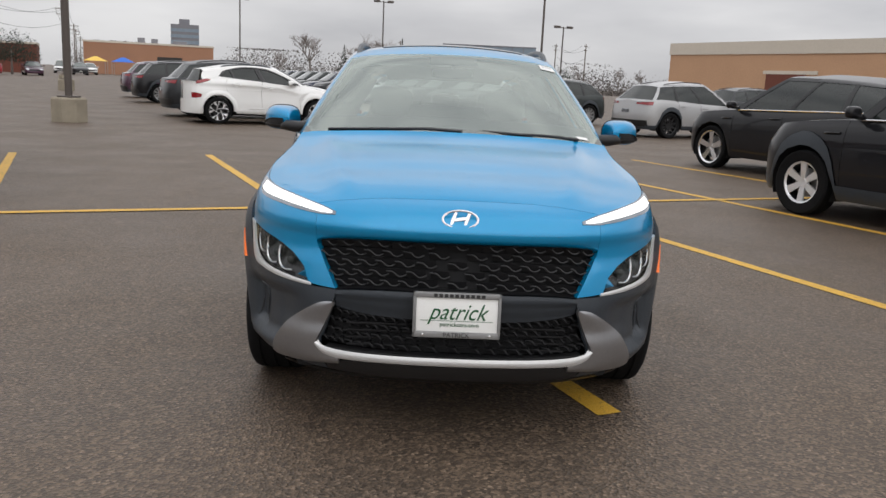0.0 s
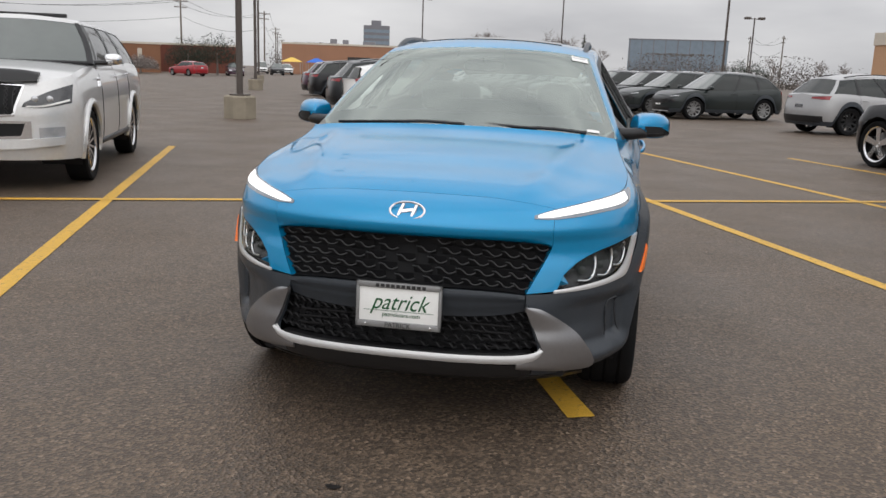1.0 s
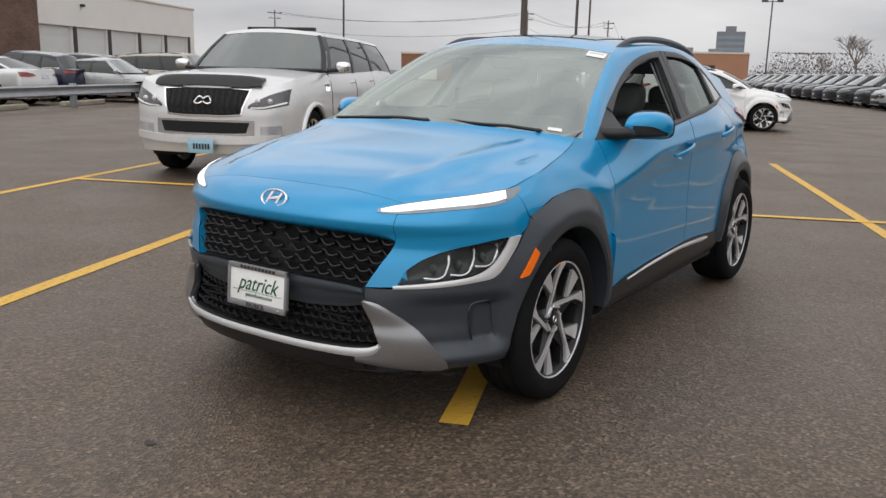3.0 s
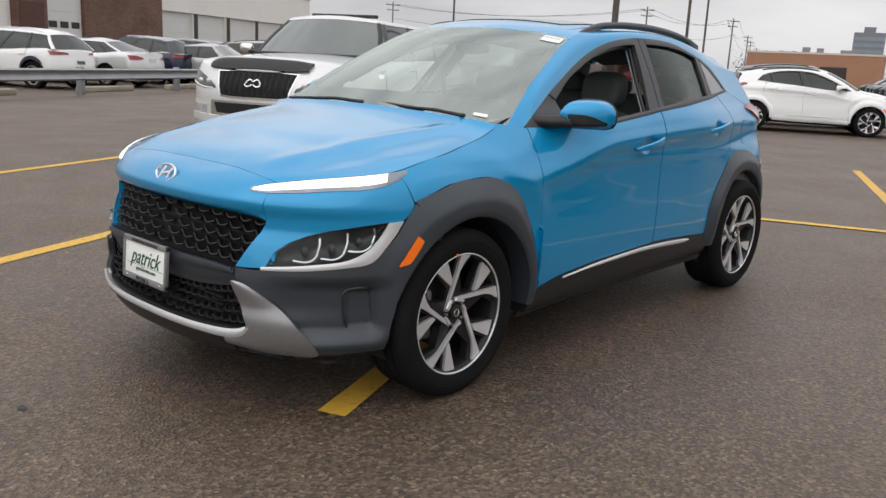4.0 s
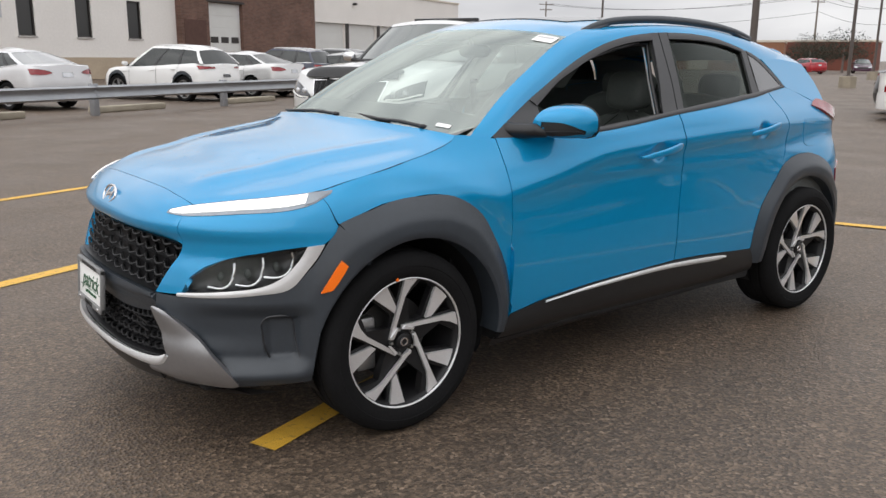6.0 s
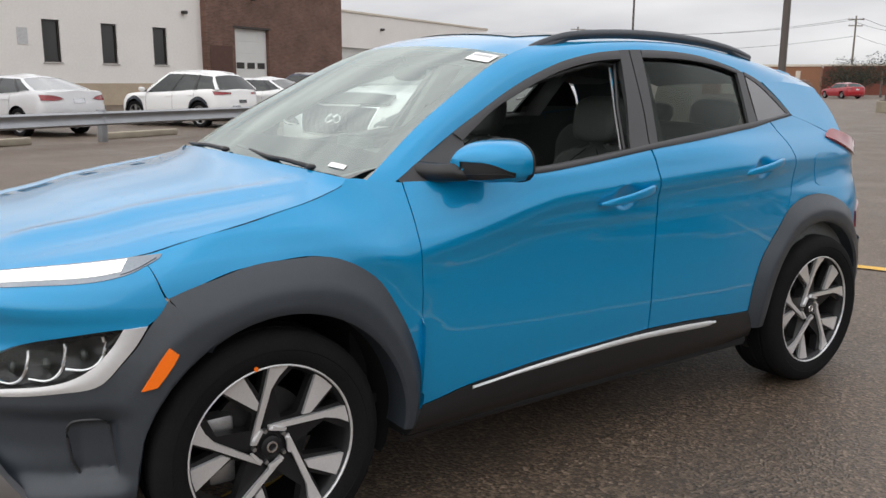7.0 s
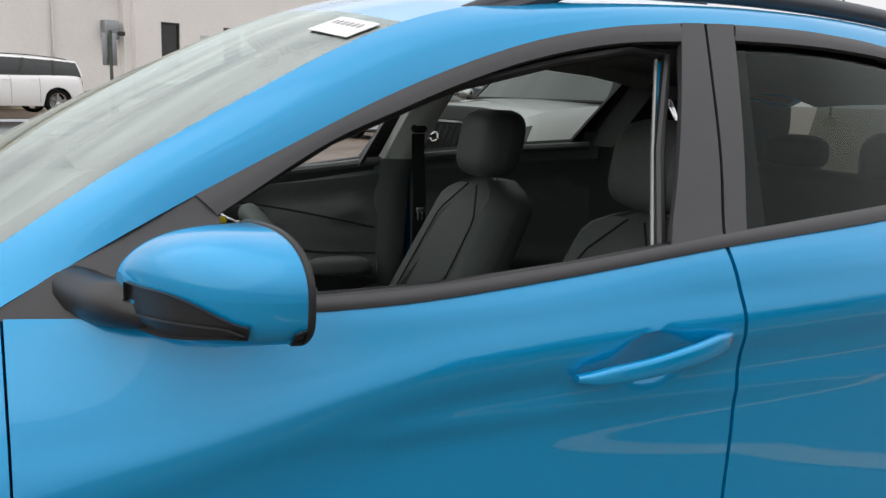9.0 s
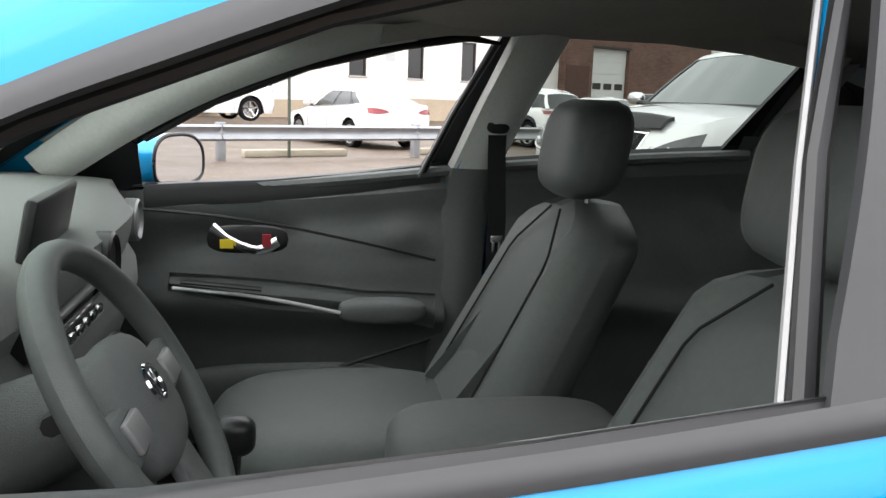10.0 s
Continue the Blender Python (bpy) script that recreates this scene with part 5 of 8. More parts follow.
def cabin(car):
    for x, dy in ((-.365, -.025), (.365, .03)):
        st = seat_row(car, x)
        st.location = (0, dy, 0)
    bench = solid("rear_bench", join(blob(0, 2.10, .62, .62, .27, .10, 28, 10, 4), blob(0, 2.37, .86, .61, .10, .29, 28, 12, 4)), SEAT, car, "black rear bench with headrests")
    for x in (-.36, .0, .36):
        solid("rear_headrest", blob(x, 2.44, 1.185, .125 if x else .10, .055, .075 if x else .05, 20, 10, 3), SEAT, bench)
    # floor, bulkhead, boot lining
    solid("cabin_floor", join(block(-.70, .70, .30, 3.0, .33, .36), block(-.66, .66, .34, .40, .33, 1.02), block(-.60, .60, 2.95, 3.0, .36, 1.0)), BLACK_MATT, car)
    # roof lining
    lining = [[(x, y, 1.445 - .035 * abs(x / .55) ** 3 - .06 * max(0, (1.15 - y) / .2) - .10 * max(0, (y - 2.3) / .6) ** 2) for x in np.linspace(-.55 + .11 * max(0, (y - 2.2) / .7), .55 - .11 * max(0, (y - 2.2) / .7), 13)] for y in np.linspace(1.0, 2.95, 18)]
    solid("roof_lining", sheet(lining, flip=True), HEADLINER, car)
    for k in (0, 1):
        f = (lambda d: d) if k == 0 else mirrored
        # pillar linings and window reveals on each side
        w_edge = curve([skin(q_of_y(y, z), z, off=-.038) for y, z in ((.56, 1.075), (.735, 1.182), (.884, 1.262), (1.0, 1.312), (1.111, 1.353), (1.22, 1.385), (1.33, 1.408))])
        s_edge = curve([(.690, .50, 1.112), (.640, .63, 1.200), (.598, .79, 1.293), (.566, .93, 1.364), (.545, 1.035, 1.405), (.53, 1.15, 1.425), (.52, 1.30, 1.432)])
        a_in = ruled(w_edge, s_edge, 16, 6)
        for row in a_in:
            for j, p in enumerate(row):
                p += np.array([-.7, .0, -.7]) * .014 * math.sin(math.pi * j / 6)
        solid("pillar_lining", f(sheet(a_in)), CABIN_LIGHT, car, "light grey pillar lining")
        head = [[(x, y, z) for x, y, z in ((skin(q_of_y(y, zz), zz)[0] - .030, y, zz - .012), (skin(q_of_y(y, zz), zz)[0] - .065, y, zz - .010), (.49, y, zz + .020))] for y, zz in ((1.25, 1.386), (1.4, 1.412), (1.6, 1.419), (1.9, 1.417), (2.1, 1.400), (2.3, 1.365))]
        solid("roof_edge_lining", f(sheet(head)), HEADLINER, car)
        bpl = [[(skin(q_of_y(y + dy, z), z)[0] - dx, y + dy, z) for dy, dx in ((-.055, .02), (-.045, .055), (.0, .075), (.04, .075), (.070, .055), (.080, .02))] for y, z in ((1.45, .45), (1.47, .8), (1.485, 1.02), (1.50, 1.10), (1.545, 1.25), (1.60, 1.41))]
        low_b, up_b = bpl[:4], bpl[3:]
        solid("centre_pillar", f(sheet(low_b)), CABIN, car)
        # same lining both sides: far one coloured pale as if lit, near one dark
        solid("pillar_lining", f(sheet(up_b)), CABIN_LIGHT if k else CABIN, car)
        cpl = [[(skin(q_of_y(y, z), z)[0] - dx, y + dx * .6, z) for dx in (.014, .05, .10)] for y, z in ((2.20, 1.15), (2.23, 1.25), (2.27, 1.375))]
        cpl += [[(.50, 2.9, 1.34), (.48, 2.88, 1.33), (.46, 2.85, 1.32)]]
        side_c = [[(skin(q_of_y(y, z), z)[0] - .02, y, z) for z in (.55, .9, 1.14, 1.20)] for y in np.linspace(2.18, 2.95, 8)]
        solid("rear_side_lining", f(join(sheet(cpl), sheet(side_c))), CABIN, car)
        # door cards
        for y0, y1, nm in ((.50, 1.445, "door_card"), (1.56, 2.25, "door_card")):
            g = []
            for y in np.linspace(y0, y1, 30):
                u = (y - y0) / (y1 - y0)
                row = []
                ztop = table([(.5, 1.022), (.95, 1.046), (1.21, 1.066), (1.48, 1.094), (1.81, 1.120), (2.2, 1.150)], y)
                for v in np.linspace(0, 1, 34):
                    z = .40 + (ztop - .40) * v
                    x = skin(q_of_y(y, z), z)[0] - .060
                    wav = .845 - .09 * u  # arm-rest ledge line falls to the rear
                    x -= .030 * math.exp(-((z - (wav - .05)) / .045) ** 2) * ease(0, .1, u)
                    x += .020 * math.exp(-((z - .915) / .038) ** 4) * ease(.28, .36, u) * (1 - ease(.56, .64, u))
                    x += .022 * math.exp(-((z - .60) / .10) ** 4)
                    x += .040 * ease(.93, 1.0, v)
                    row.append((x, y, z))
                g.append(row)
            card = solid(nm, f(sheet(g, flip=True)), CABIN, car, "black moulded door card")
            if y0 < 1:
                hp = curve([(.735, .885, .955), (.720, .93, .925), (.712, .99, .905), (.720, 1.035, .925)])
                solid("inner_handle", f(tube([hp(t) for t in np.linspace(0, 1, 14)], [.010, .009, .008, .007, .007, .007, .007, .008, .008, .009, .009, .010, .010, .009], 8, flat=1.3)), CHROME, card, "chrome inner handle with tags")
                solid("handle_cup", f(blob(.752, .965, .925, .010, .095, .034, 18, 10, 3)), BLACK, card)
                solid("door_pocket", f(blob(.745, 1.06, .545, .030, .30, .075, 20, 10, 3)), CABIN, card)
                solid("handle_tag", f(block(.700, .706, .905, .935, .912, .932)), YELLOW_TAG, card)
                solid("handle_tag", f(block(.698, .704, 1.0, 1.02, .915, .945)), RED_INK, card)
                # thin black rod draws the shade of the moulded crease
                crease = curve([(.742, .66, 1.000), (.738, .86, .985), (.735, 1.045, .960), (.732, 1.24, .920), (.728, 1.41, .880)])
                solid("crease_shade", f(tube([crease(t) for t in np.linspace(0, 1, 20)], .004, 6)), BLACK, card)
                ledge = [[(.722 - .018 * math.sin(math.pi * j / 4), y, z0 + (z1 - z0) * j / 4) for j in range(5)] for y, z0, z1 in ((.79, .818, .842), (.90, .792, .838), (1.02, .772, .828), (1.14, .762, .815), (1.24, .752, .800), (1.34, .738, .797), (1.41, .718, .794))]
                solid("arm_ledge", f(sheet(ledge, .012)), CABIN, card)
                pocket_edge = curve([(.735, .90, .520), (.735, 1.00, .556), (.735, 1.20, .618), (.735, 1.405, .680)])
                solid("pocket_edge", f(tube([pocket_edge(t) for t in np.linspace(0, 1, 12)], .005, 6)), BLACK, card)
                solid("trim_line", f(tube([curve([(.690, .80, .822), (.680, 1.0, .800), (.670, 1.18, .765)])(t) for t in np.linspace(0, 1, 10)], .0045, 6)), SILVER, card)
                solid("arm_rest", f(blob(.690, 1.28, .765, .035, .105, .030, 18, 10, 3)), CABIN, card)
                solid("switch_pad", f(tube([curve([(.684, .82, .838), (.676, .92, .830), (.672, 1.0, .822)])(t) for t in np.linspace(0, 1, 6)], .011, 8, flat=.5)), BLACK, card)
        for pts in (((.73, 1.040), (.968, 1.060), (1.212, 1.082), (1.455, 1.108)), ((1.53, 1.116), (1.808, 1.138), (2.02, 1.154), (2.21, 1.166))):
            seal = curve([skin(q_of_y(y, z), z, off=-.026) for y, z in pts])
            solid("inner_belt_seal", f(tube([seal(t) for t in np.linspace(0, 1, 14)], .014, 8)), CABIN, car)
        sill = []
        for y, z, w in ((.73, 1.044, .034), (.85, 1.050, .032), (1.0, 1.057, .030), (1.212, 1.077, .022), (1.35, 1.095, .016), (1.43, 1.105, .014)):
            x = skin(q_of_y(y, z), z)[0]
            sill.append([(x + .002, y, z - .006), (x - .008, y, z + .003), (x - w * .5, y, z + .006), (x - w, y, z + .003), (x - w - .008, y, z - .012), (x - w - .006, y, z - .05)])
        solid("door_sill", f(sheet(sill, flip=True)), BLACK, car)
        # bright body edge of the door opening behind the front window
        solid("door_opening", f(tube([skin(q_of_y(y + .065 * k, z), z, off=-.045) for y, z in ((1.375, 1.05), (1.390, 1.10), (1.446, 1.25), (1.504, 1.405))], .0055, 8)), BLUE, car, "blue edge of the door opening")
        solid("door_seal", f(tube([skin(q_of_y(y, z), z, off=-.030) for y, z in ((1.380, 1.10), (1.436, 1.25), (1.512, 1.408), (1.44, 1.416), (1.3, 1.392), (1.1, 1.341), (.9, 1.260), (.75, 1.176))], .009, 8)), BLACK, car)
        solid("door_channel", f(tube([skin(q_of_y(y, z), z, off=-.040) for y, z in ((1.370, 1.100), (1.428, 1.25), (1.497, 1.408))], .0035, 6)), SILVER_DARK, car)
        # belt and its anchor
        solid("seat_belt", f(sheet([[(.70, 1.545 + w, 1.20 - .12 * t) if t < 1 else (.69, 1.545 + w, 1.08) for w in (-.022, .022)] for t in (0, .5, 1)] + [[(.685 - .02 * t, 1.55 + w - .01 * t, 1.08 - .45 * t) for w in (-.022, .022)] for t in (.2, .6, 1)])), BLACK_MATT, car)
        solid("belt_anchor", f(blob(.700, 1.545, 1.215, .018, .030, .026, 14, 8, 3)), BLACK, car)
        solid("belt_tongue", f(join(block(.662, .668, 1.530, 1.560, .935, .952, .002), block(.662, .668, 1.534, 1.541, .910, .94, .001), block(.662, .668, 1.549, 1.556, .910, .94, .001))), CHROME, car)
    # dash
    d = []
    for x in np.linspace(-.72, .72, 41):
        e = 1 - .10 * abs(x / .72) ** 4
        hood = .035 * math.exp(-((x - .37) / .17) ** 4)
        row = [(x, .30, 1.045), (x, .42, 1.068 * 1.0 + .01), (x, .58, 1.072 + hood * .6), (x, .68, 1.062 + hood), (x, .735 * e + .02, 1.035 + hood * .6), (x, .755 * e + .02, 1.00), (x, .735 * e + .02, .955), (x, .765 * e + .015, .90), (x, .745 * e + .01, .82), (x, .66 * e + .02, .66), (x, .52, .52), (x, .45, .40)]
        way = curve(row)
        d.append([tuple(way(t)) for t in np.linspace(0, 1, 34)])
    dash = solid("dashboard", sheet(d), mat("soft grey dash", (.17, .175, .168), rough=.7, noise_scale=6, noise_amount=.08, bump=.4, bump_scale=500), car, "grey soft dashboard")
    scr = pose(0, .735, 1.072, 78, 0, 4)
    solid("screen", moved(block(-.135, .135, -.055, .055, -.008, .008, .006), scr), BLACK, dash, "black centre screen")
    solid("screen_glass", moved(block(-.125, .125, -.047, .047, .0085, .0095), scr), mat("screen glass", (.01, .01, .012), rough=.08, coat=1), dash)
    for z, m0 in ((.965, SILVER_DARK), (.948, CHROME), (.915, SILVER_DARK), (.895, BLACK)):
        solid("dash_trim", block(-.14, .14, .760, .775, z - .005, z + .004, .003), m0, dash)
    for x in (-.09, -.05, -.01, .03, .07):
        solid("dash_button", block(x - .012, x + .012, .77, .782, .922, .936, .003), CHROME, dash)
    for x in (-.645, .645, -.20, .20):
        solid("air_vent", moved(lathe([(.0, .0), (.036, .0), (.042, .008), (.047, .004), (.048, -.02)], 24, "y"), Matrix.Translation((x, .775 if abs(x) < .5 else .735, .985))), SILVER_DARK if abs(x) > .5 else BLACK, dash)
    console = solid("centre_console", join(block(-.12, .12, .62, 1.72, .36, .62, .03), blob(0, 1.42, .69, .108, .20, .088, 24, 12, 4), block(-.10, .10, .68, .86, .60, .80, .03)), CABIN, car, "dark centre console with arm rest")
    solid("gear_lever", join(tube([(0, .98, .62), (0, .985, .73)], .012, 8), blob(0, .985, .75, .028, .035, .03, 14, 10, 3)), BLACK, console)
    # steering wheel
    tw = Matrix.Translation((.345, .915, .950)) @ Matrix.Rotation(radians(30), 4, "X")
    rim = [[((.168 + .0165 * math.cos(w)) * math.cos(a), .018 * math.sin(w), (.166 + .0165 * math.cos(w)) * math.sin(a)) for w in np.linspace(0, 2 * math.pi, 13)] for a in np.linspace(0, 2 * math.pi, 57)]
    wheel = solid("steering_wheel", moved(sheet(rim), tw), SEAT, car, "black leather steering wheel")
    solid("wheel_pad", moved(blob(0, -.012, -.012, .092, .030, .075, 24, 12, 3), tw), CABIN, wheel)
    for a0, a1, wd in ((-.9, 0, .03), (.9, 0, .03)):
        solid("wheel_spoke", moved(join(block(min(a0, 0) * .19 if a0 < 0 else .07, -.07 if a0 < 0 else .175, -.012, .008, -.040, .015, .008)), tw), CABIN, wheel)
        solid("spoke_button", moved(block(-.125 if a0 < 0 else .075, -.075 if a0 < 0 else .125, .006, .016, -.030, .005, .004), tw), SILVER_DARK, wheel)
    solid("wheel_spoke", moved(block(-.035, .035, -.012, .006, -.175, -.06, .008), tw), CABIN, wheel)
    solid("wheel_badge", moved(join(lathe([(.016, .018), (.018, .021), (.022, .021), (.024, .018)], 24, "y"), block(-.008, -.003, .018, .021, -.014, .014, .001), block(.003, .008, .018, .021, -.014, .014, .001), block(-.006, .006, .018, .021, -.003, .003, .001)), tw), CHROME, wheel)
    solid("steering_column", tube([(.375, .90, .955), (.375, .70, .87), (.375, .56, .82)], [.05, .065, .07], 14), CABIN, car)
    solid("column_stalk", tube([(.40, .85, .950), (.45, .858, .962), (.485, .866, .968)], [.008, .008, .010], 8), BLACK, car)
    solid("column_stalk", tube([(.30, .85, .950), (.24, .858, .962), (.205, .866, .968)], [.008, .008, .010], 8), BLACK, car)
    clus = [[(.375 + u * .17, .70 - .03 * v, 1.035 + .065 * v) for u in np.linspace(-1, 1, 8)] for v in (0, .5, 1)]
    solid("instrument_panel", sheet(clus, flip=True), BLACK, car)
    solid("inner_mirror", join(blob(0, .985, 1.365, .115, .018, .032, 18, 8, 3), tube([(0, .97, 1.39), (0, .95, 1.43)], .01, 8)), BLACK, car)
    solid("sun_visor", block(-.50, -.12, .99, 1.14, 1.393, 1.405, .005), HEADLINER, car)
    solid("tyre_mark", moved(lathe([(0, .0025), (.006, .002), (.007, 0)], 10), Matrix.Translation((.866, -.050, .580))), ORANGE, car, "orange chalk mark on the tyre")


# ---- the blue crossover that the camera goes round ----
hero = crossover(pose(0.017, 0, 0), BLUE, CLAD, CLAD, "bright teal-blue small crossover with dark grey cladding, lamps lit")
cabin(hero)


# ---- the other parked vehicles: one builder, fed with each kind's own proportions ----
class Shape:
    """The lower body of a vehicle as one smooth wall round its plan, from nose to tail."""

    def __init__(self, s):
        self.s = s
        self.half = s["width"] / 2
        self.y0, self.y1 = -s["front"], s["base"] + s["rear"]
        self.bf, self.br = s.get("bow", .62), s.get("tail_bow", .45)

    def top(self, y):
        return table(self.s["top"], y)

    def half_at(self, z, y):
        zt = self.top(y)
        k = (z - .2) / max(zt - .2, .1)
        return self.half * table([(0, .90), (.12, .965), (.45, 1.0), (.72, .995), (.90, .965), (1.0, .915)], k)

    def nose(self, z, front=True):
        k = (z - .2) / (self.top(self.y0 + .2 if front else self.y1 - .2) - .2)
        if front:
            return self.y0 + .10 * max(0, .25 - k) * 2 + self.s.get("rake", .10) * max(0, k - .72) / .28 + .02 * math.sin(3 * k)
        return self.y1 - .12 * max(0, .3 - k) * 2 - self.s.get("tail_rake", .08) * max(0, k - .55) / .45

    def wall(self, q, z):
        """q: -1..0 round the nose, 0..1 along the side, 1..2 round the tail."""
        n = 2.9
        ya, yb = self.y0 + self.bf, self.y1 - self.br
        if q <= 0:
            ph = (1 + q) * math.pi / 2
            return (self.half_at(z, ya) * max(0, math.sin(ph)) ** (2 / n), ya - (ya - self.nose(z)) * max(0, math.cos(ph)) ** (2 / n), z)
        if q >= 1:
            ph = (2 - q) * math.pi / 2
            return (self.half_at(z, yb) * max(0, math.sin(ph)) ** (2 / n), yb + (self.nose(z, False) - yb) * max(0, math.cos(ph)) ** (2 / n), z)
        y = ya + (yb - ya) * q
        return (self.half_at(z, y), y, z)

    def at_x(self, x, z, front=True, off=0.0):
        n = 2.9
        yy = self.y0 + self.bf if front else self.y1 - self.br
        q = math.asin(min(1, abs(x) / self.half_at(z, yy)) ** (n / 2)) / (math.pi / 2)
        p = Vector(self.wall(q - 1 if front else 2 - q, z))
        c = Vector((0, self.y0 + .9 if front else self.y1 - .9, z))
        return p + (p - c).normalized() * off

    def q_y(self, y):
        ya, yb = self.y0 + self.bf, self.y1 - self.br
        return (y - ya) / (yb - ya)


def face_patch(sh, outline_lo, outline_hi, front=True, off=.006, n=10, m=3):
    """A patch on the nose or tail between two lines of (x, z)."""
    a, b = curve(outline_lo), curve(outline_hi)
    g = []
    for row in ruled(a, b, n, m):
        g.append([tuple(sh.at_x(p[0], p[1], front, off)) for p in row])
    return g


def vehicle(name, m, s, label, group=""):
    car = thing(name, m, label, s.get("category", "car"), group)
    sh = Shape(s)
    paint, low = s["paint"], s.get("low", s["paint"])
    R = s["tyre"]
    arches = [(0.0, R + .055), (s["base"], R + .055)]
    qs = sorted(set([round(v, 4) for v in np.linspace(-1, 0, 16)] + [round(v, 4) for v in np.linspace(1, 2, 14)] + [round(sh.q_y(y), 4) for y in np.linspace(sh.y0 + sh.bf, sh.y1 - sh.br, 46)]))

    def floor_at(q):
        x, y, z = sh.wall(q, .5)
        f = s.get("clear", .24) if 0 < q < 1 else s.get("chin", .24)
        for ya, ra in arches:
            d = abs(y - ya)
            if d < ra and x > sh.half * .7:
                f = max(f, R + math.sqrt(ra * ra - d * d))
        return f

    rows, rows2 = [], []
    clad_h = s.get("clad_h", .0)
    for q in qs:
        y = sh.wall(q, .5)[1]
        zt = sh.top(y)
        f = min(floor_at(q), zt - .05)
        cut = max(f + .015, f + clad_h if s.get("low") else f)
        rows.append([sh.wall(q, cut + (zt - cut) * v) for v in (0, .12, .25, .4, .55, .7, .82, .91, .97, 1.0)])
        if s.get("low"):
            rows2.append([tuple(Vector(sh.wall(q, f + (cut - f) * v)) * 1) for v in (0, .5, 1.0)])
    body = solid("body", sheet(rows, both=True), paint, car)
    if rows2:
        big = [[(x * 1.012 + .002, y * 1.0, z) for x, y, z in r] for r in rows2]
        solid("lower_cladding", sheet(big, both=True), s["low"], car, "dark plastic cladding")
    deck = []
    for q, r in zip(qs, rows):
        x, y, z = r[-1]
        zc = s.get("crown", .035)
        deck.append([(x * u, y + (0 if 0 < q < 1 else 0), z + zc * (1 - u * u)) for u in (1, .92, .8, .6, .3, 0, -.3, -.6, -.8, -.92, -1)])
    solid("bonnet", sheet(deck), paint, car)
    # wheel wells and underside
    solid("underbody", block(-sh.half * .86, sh.half * .86, sh.y0 + .35, sh.y1 - .3, s.get("chin", .24) + .02, .50), BLACK_MATT, car)
    # cabin: glass, pillars and roof
    c = s["cabin"]  # base y front, rear; roof y front, rear; roof height; roof half width
    def outline(t, h):
        """t: 0 front middle, 1 front corner, 2 rear corner, 3 rear middle."""
        bw = sh.half * .93
        yb0, yb1, yr0, yr1, zr, rw = c
        if t <= 1:
            b = Vector((bw * t, yb0 + .20 * t**2.2, sh.top(yb0 + .1) + .02))
            tp = Vector((rw * t, yr0 + .10 * t**2.2, zr - .045 * t**2))
        elif t <= 2:
            v = t - 1
            y = yb0 + .20 + (yb1 - yb0 - .32) * v
            yt = yr0 + .10 + (yr1 - yr0 - .16) * v
            b = Vector((bw * (1 - .03 * v * v), y, sh.top(y) - .01))
            tp = Vector((rw * (1 - .05 * v * v), yt, zr - .045 - s.get("fall", .05) * v * v))
        else:
            v = t - 2
            b = Vector((bw * .97 * (1 - v), yb1 - .12 * (1 - v) ** 2, sh.top(yb1 - .1)))
            tp = Vector((rw * .95 * (1 - v), yr1 - .06 * (1 - v) ** 2, zr - s.get("fall", .05) - .045 * (1 - v) ** 2))
        p = b + (tp - b) * h
        p.x += .035 * math.sin(math.pi * h) * min(1, t if t <= 1 else 3 - t if t > 2 else 1)
        return p

    ts = sorted(set([round(v, 3) for v in np.linspace(0, 1, 8)] + [round(v, 3) for v in np.linspace(1, 2, 20)] + [round(v, 3) for v in np.linspace(2, 3, 8)]))
    gl = [[tuple(outline(t, h)) for h in (0, .25, .5, .75, .95)] for t in ts]
    n_f, n_r = sum(t <= 1 for t in ts), sum(t < 2 for t in ts)
    solid("windscreen", sheet(gl[:n_f], both=True), s.get("screen", GLASS_SKY_SHEEN), car, "sloping windscreen")
    foot = [outline(t, .015) + Vector((0, -.008, .006)) for t in np.linspace(0, .97, 9)]
    foot = [Vector((-p.x, p.y, p.z)) for p in foot[:0:-1]] + foot
    solid("windscreen_foot", tube(foot, .020, 6), BLACK, car)
    put_pair("side_window", sheet(gl[n_f - 1:n_r + 1]), GLASS_DARK, car)
    solid("rear_window", sheet(gl[n_r:], both=True), s.get("glass", GLASS_DARK), car)
    rf = []
    for t in ts:
        e = outline(t, .90)
        tp = outline(t, 1.0)
        cen = Vector((0, (c[2] + c[3]) / 2, c[4] + .03))
        row = [tuple(e * 1.0 + Vector((.006 if t > 0.05 else 0, 0, .004))), tuple(tp)]
        for k in (.15, .4, .7, 1.0):
            rise = ease(c[2], c[2] + .6, tp.y) * (1 - .7 * ease(c[3] - .5, c[3], tp.y))
            p = tp.lerp(Vector((0, tp.y, c[4] + .02 * rise - s.get("fall", .05) * max(0, (tp.y - c[2]) / (c[3] - c[2])) ** 2)), k)
            p.z += .02 * rise * math.sin(k * math.pi / 2)
            row.append(tuple(p))
        rf.append(row)
    solid("roof", sheet(rf, both=True), s.get("roof_paint", paint), car)
    pil = [(.92, 1.05, "a"), (1.985, 2.10, "d")] + [(v, v + w, "b") for v, w in s.get("pillars", ((1.40, .035), (1.74, .04)))]
    for t0, t1, kind in pil:
        g = [[tuple(outline(t, h) * 1.0 + Vector((.008, -.006 if t0 < 1 else (.006 if t1 > 2 else 0), .002))) for h in (0, .3, .6, .93)] for t in np.linspace(t0, t1, 5)]
        put_pair("pillar", sheet(g), BLACK if kind == "b" else s.get("front_pillar", paint) if kind == "a" else paint, car)
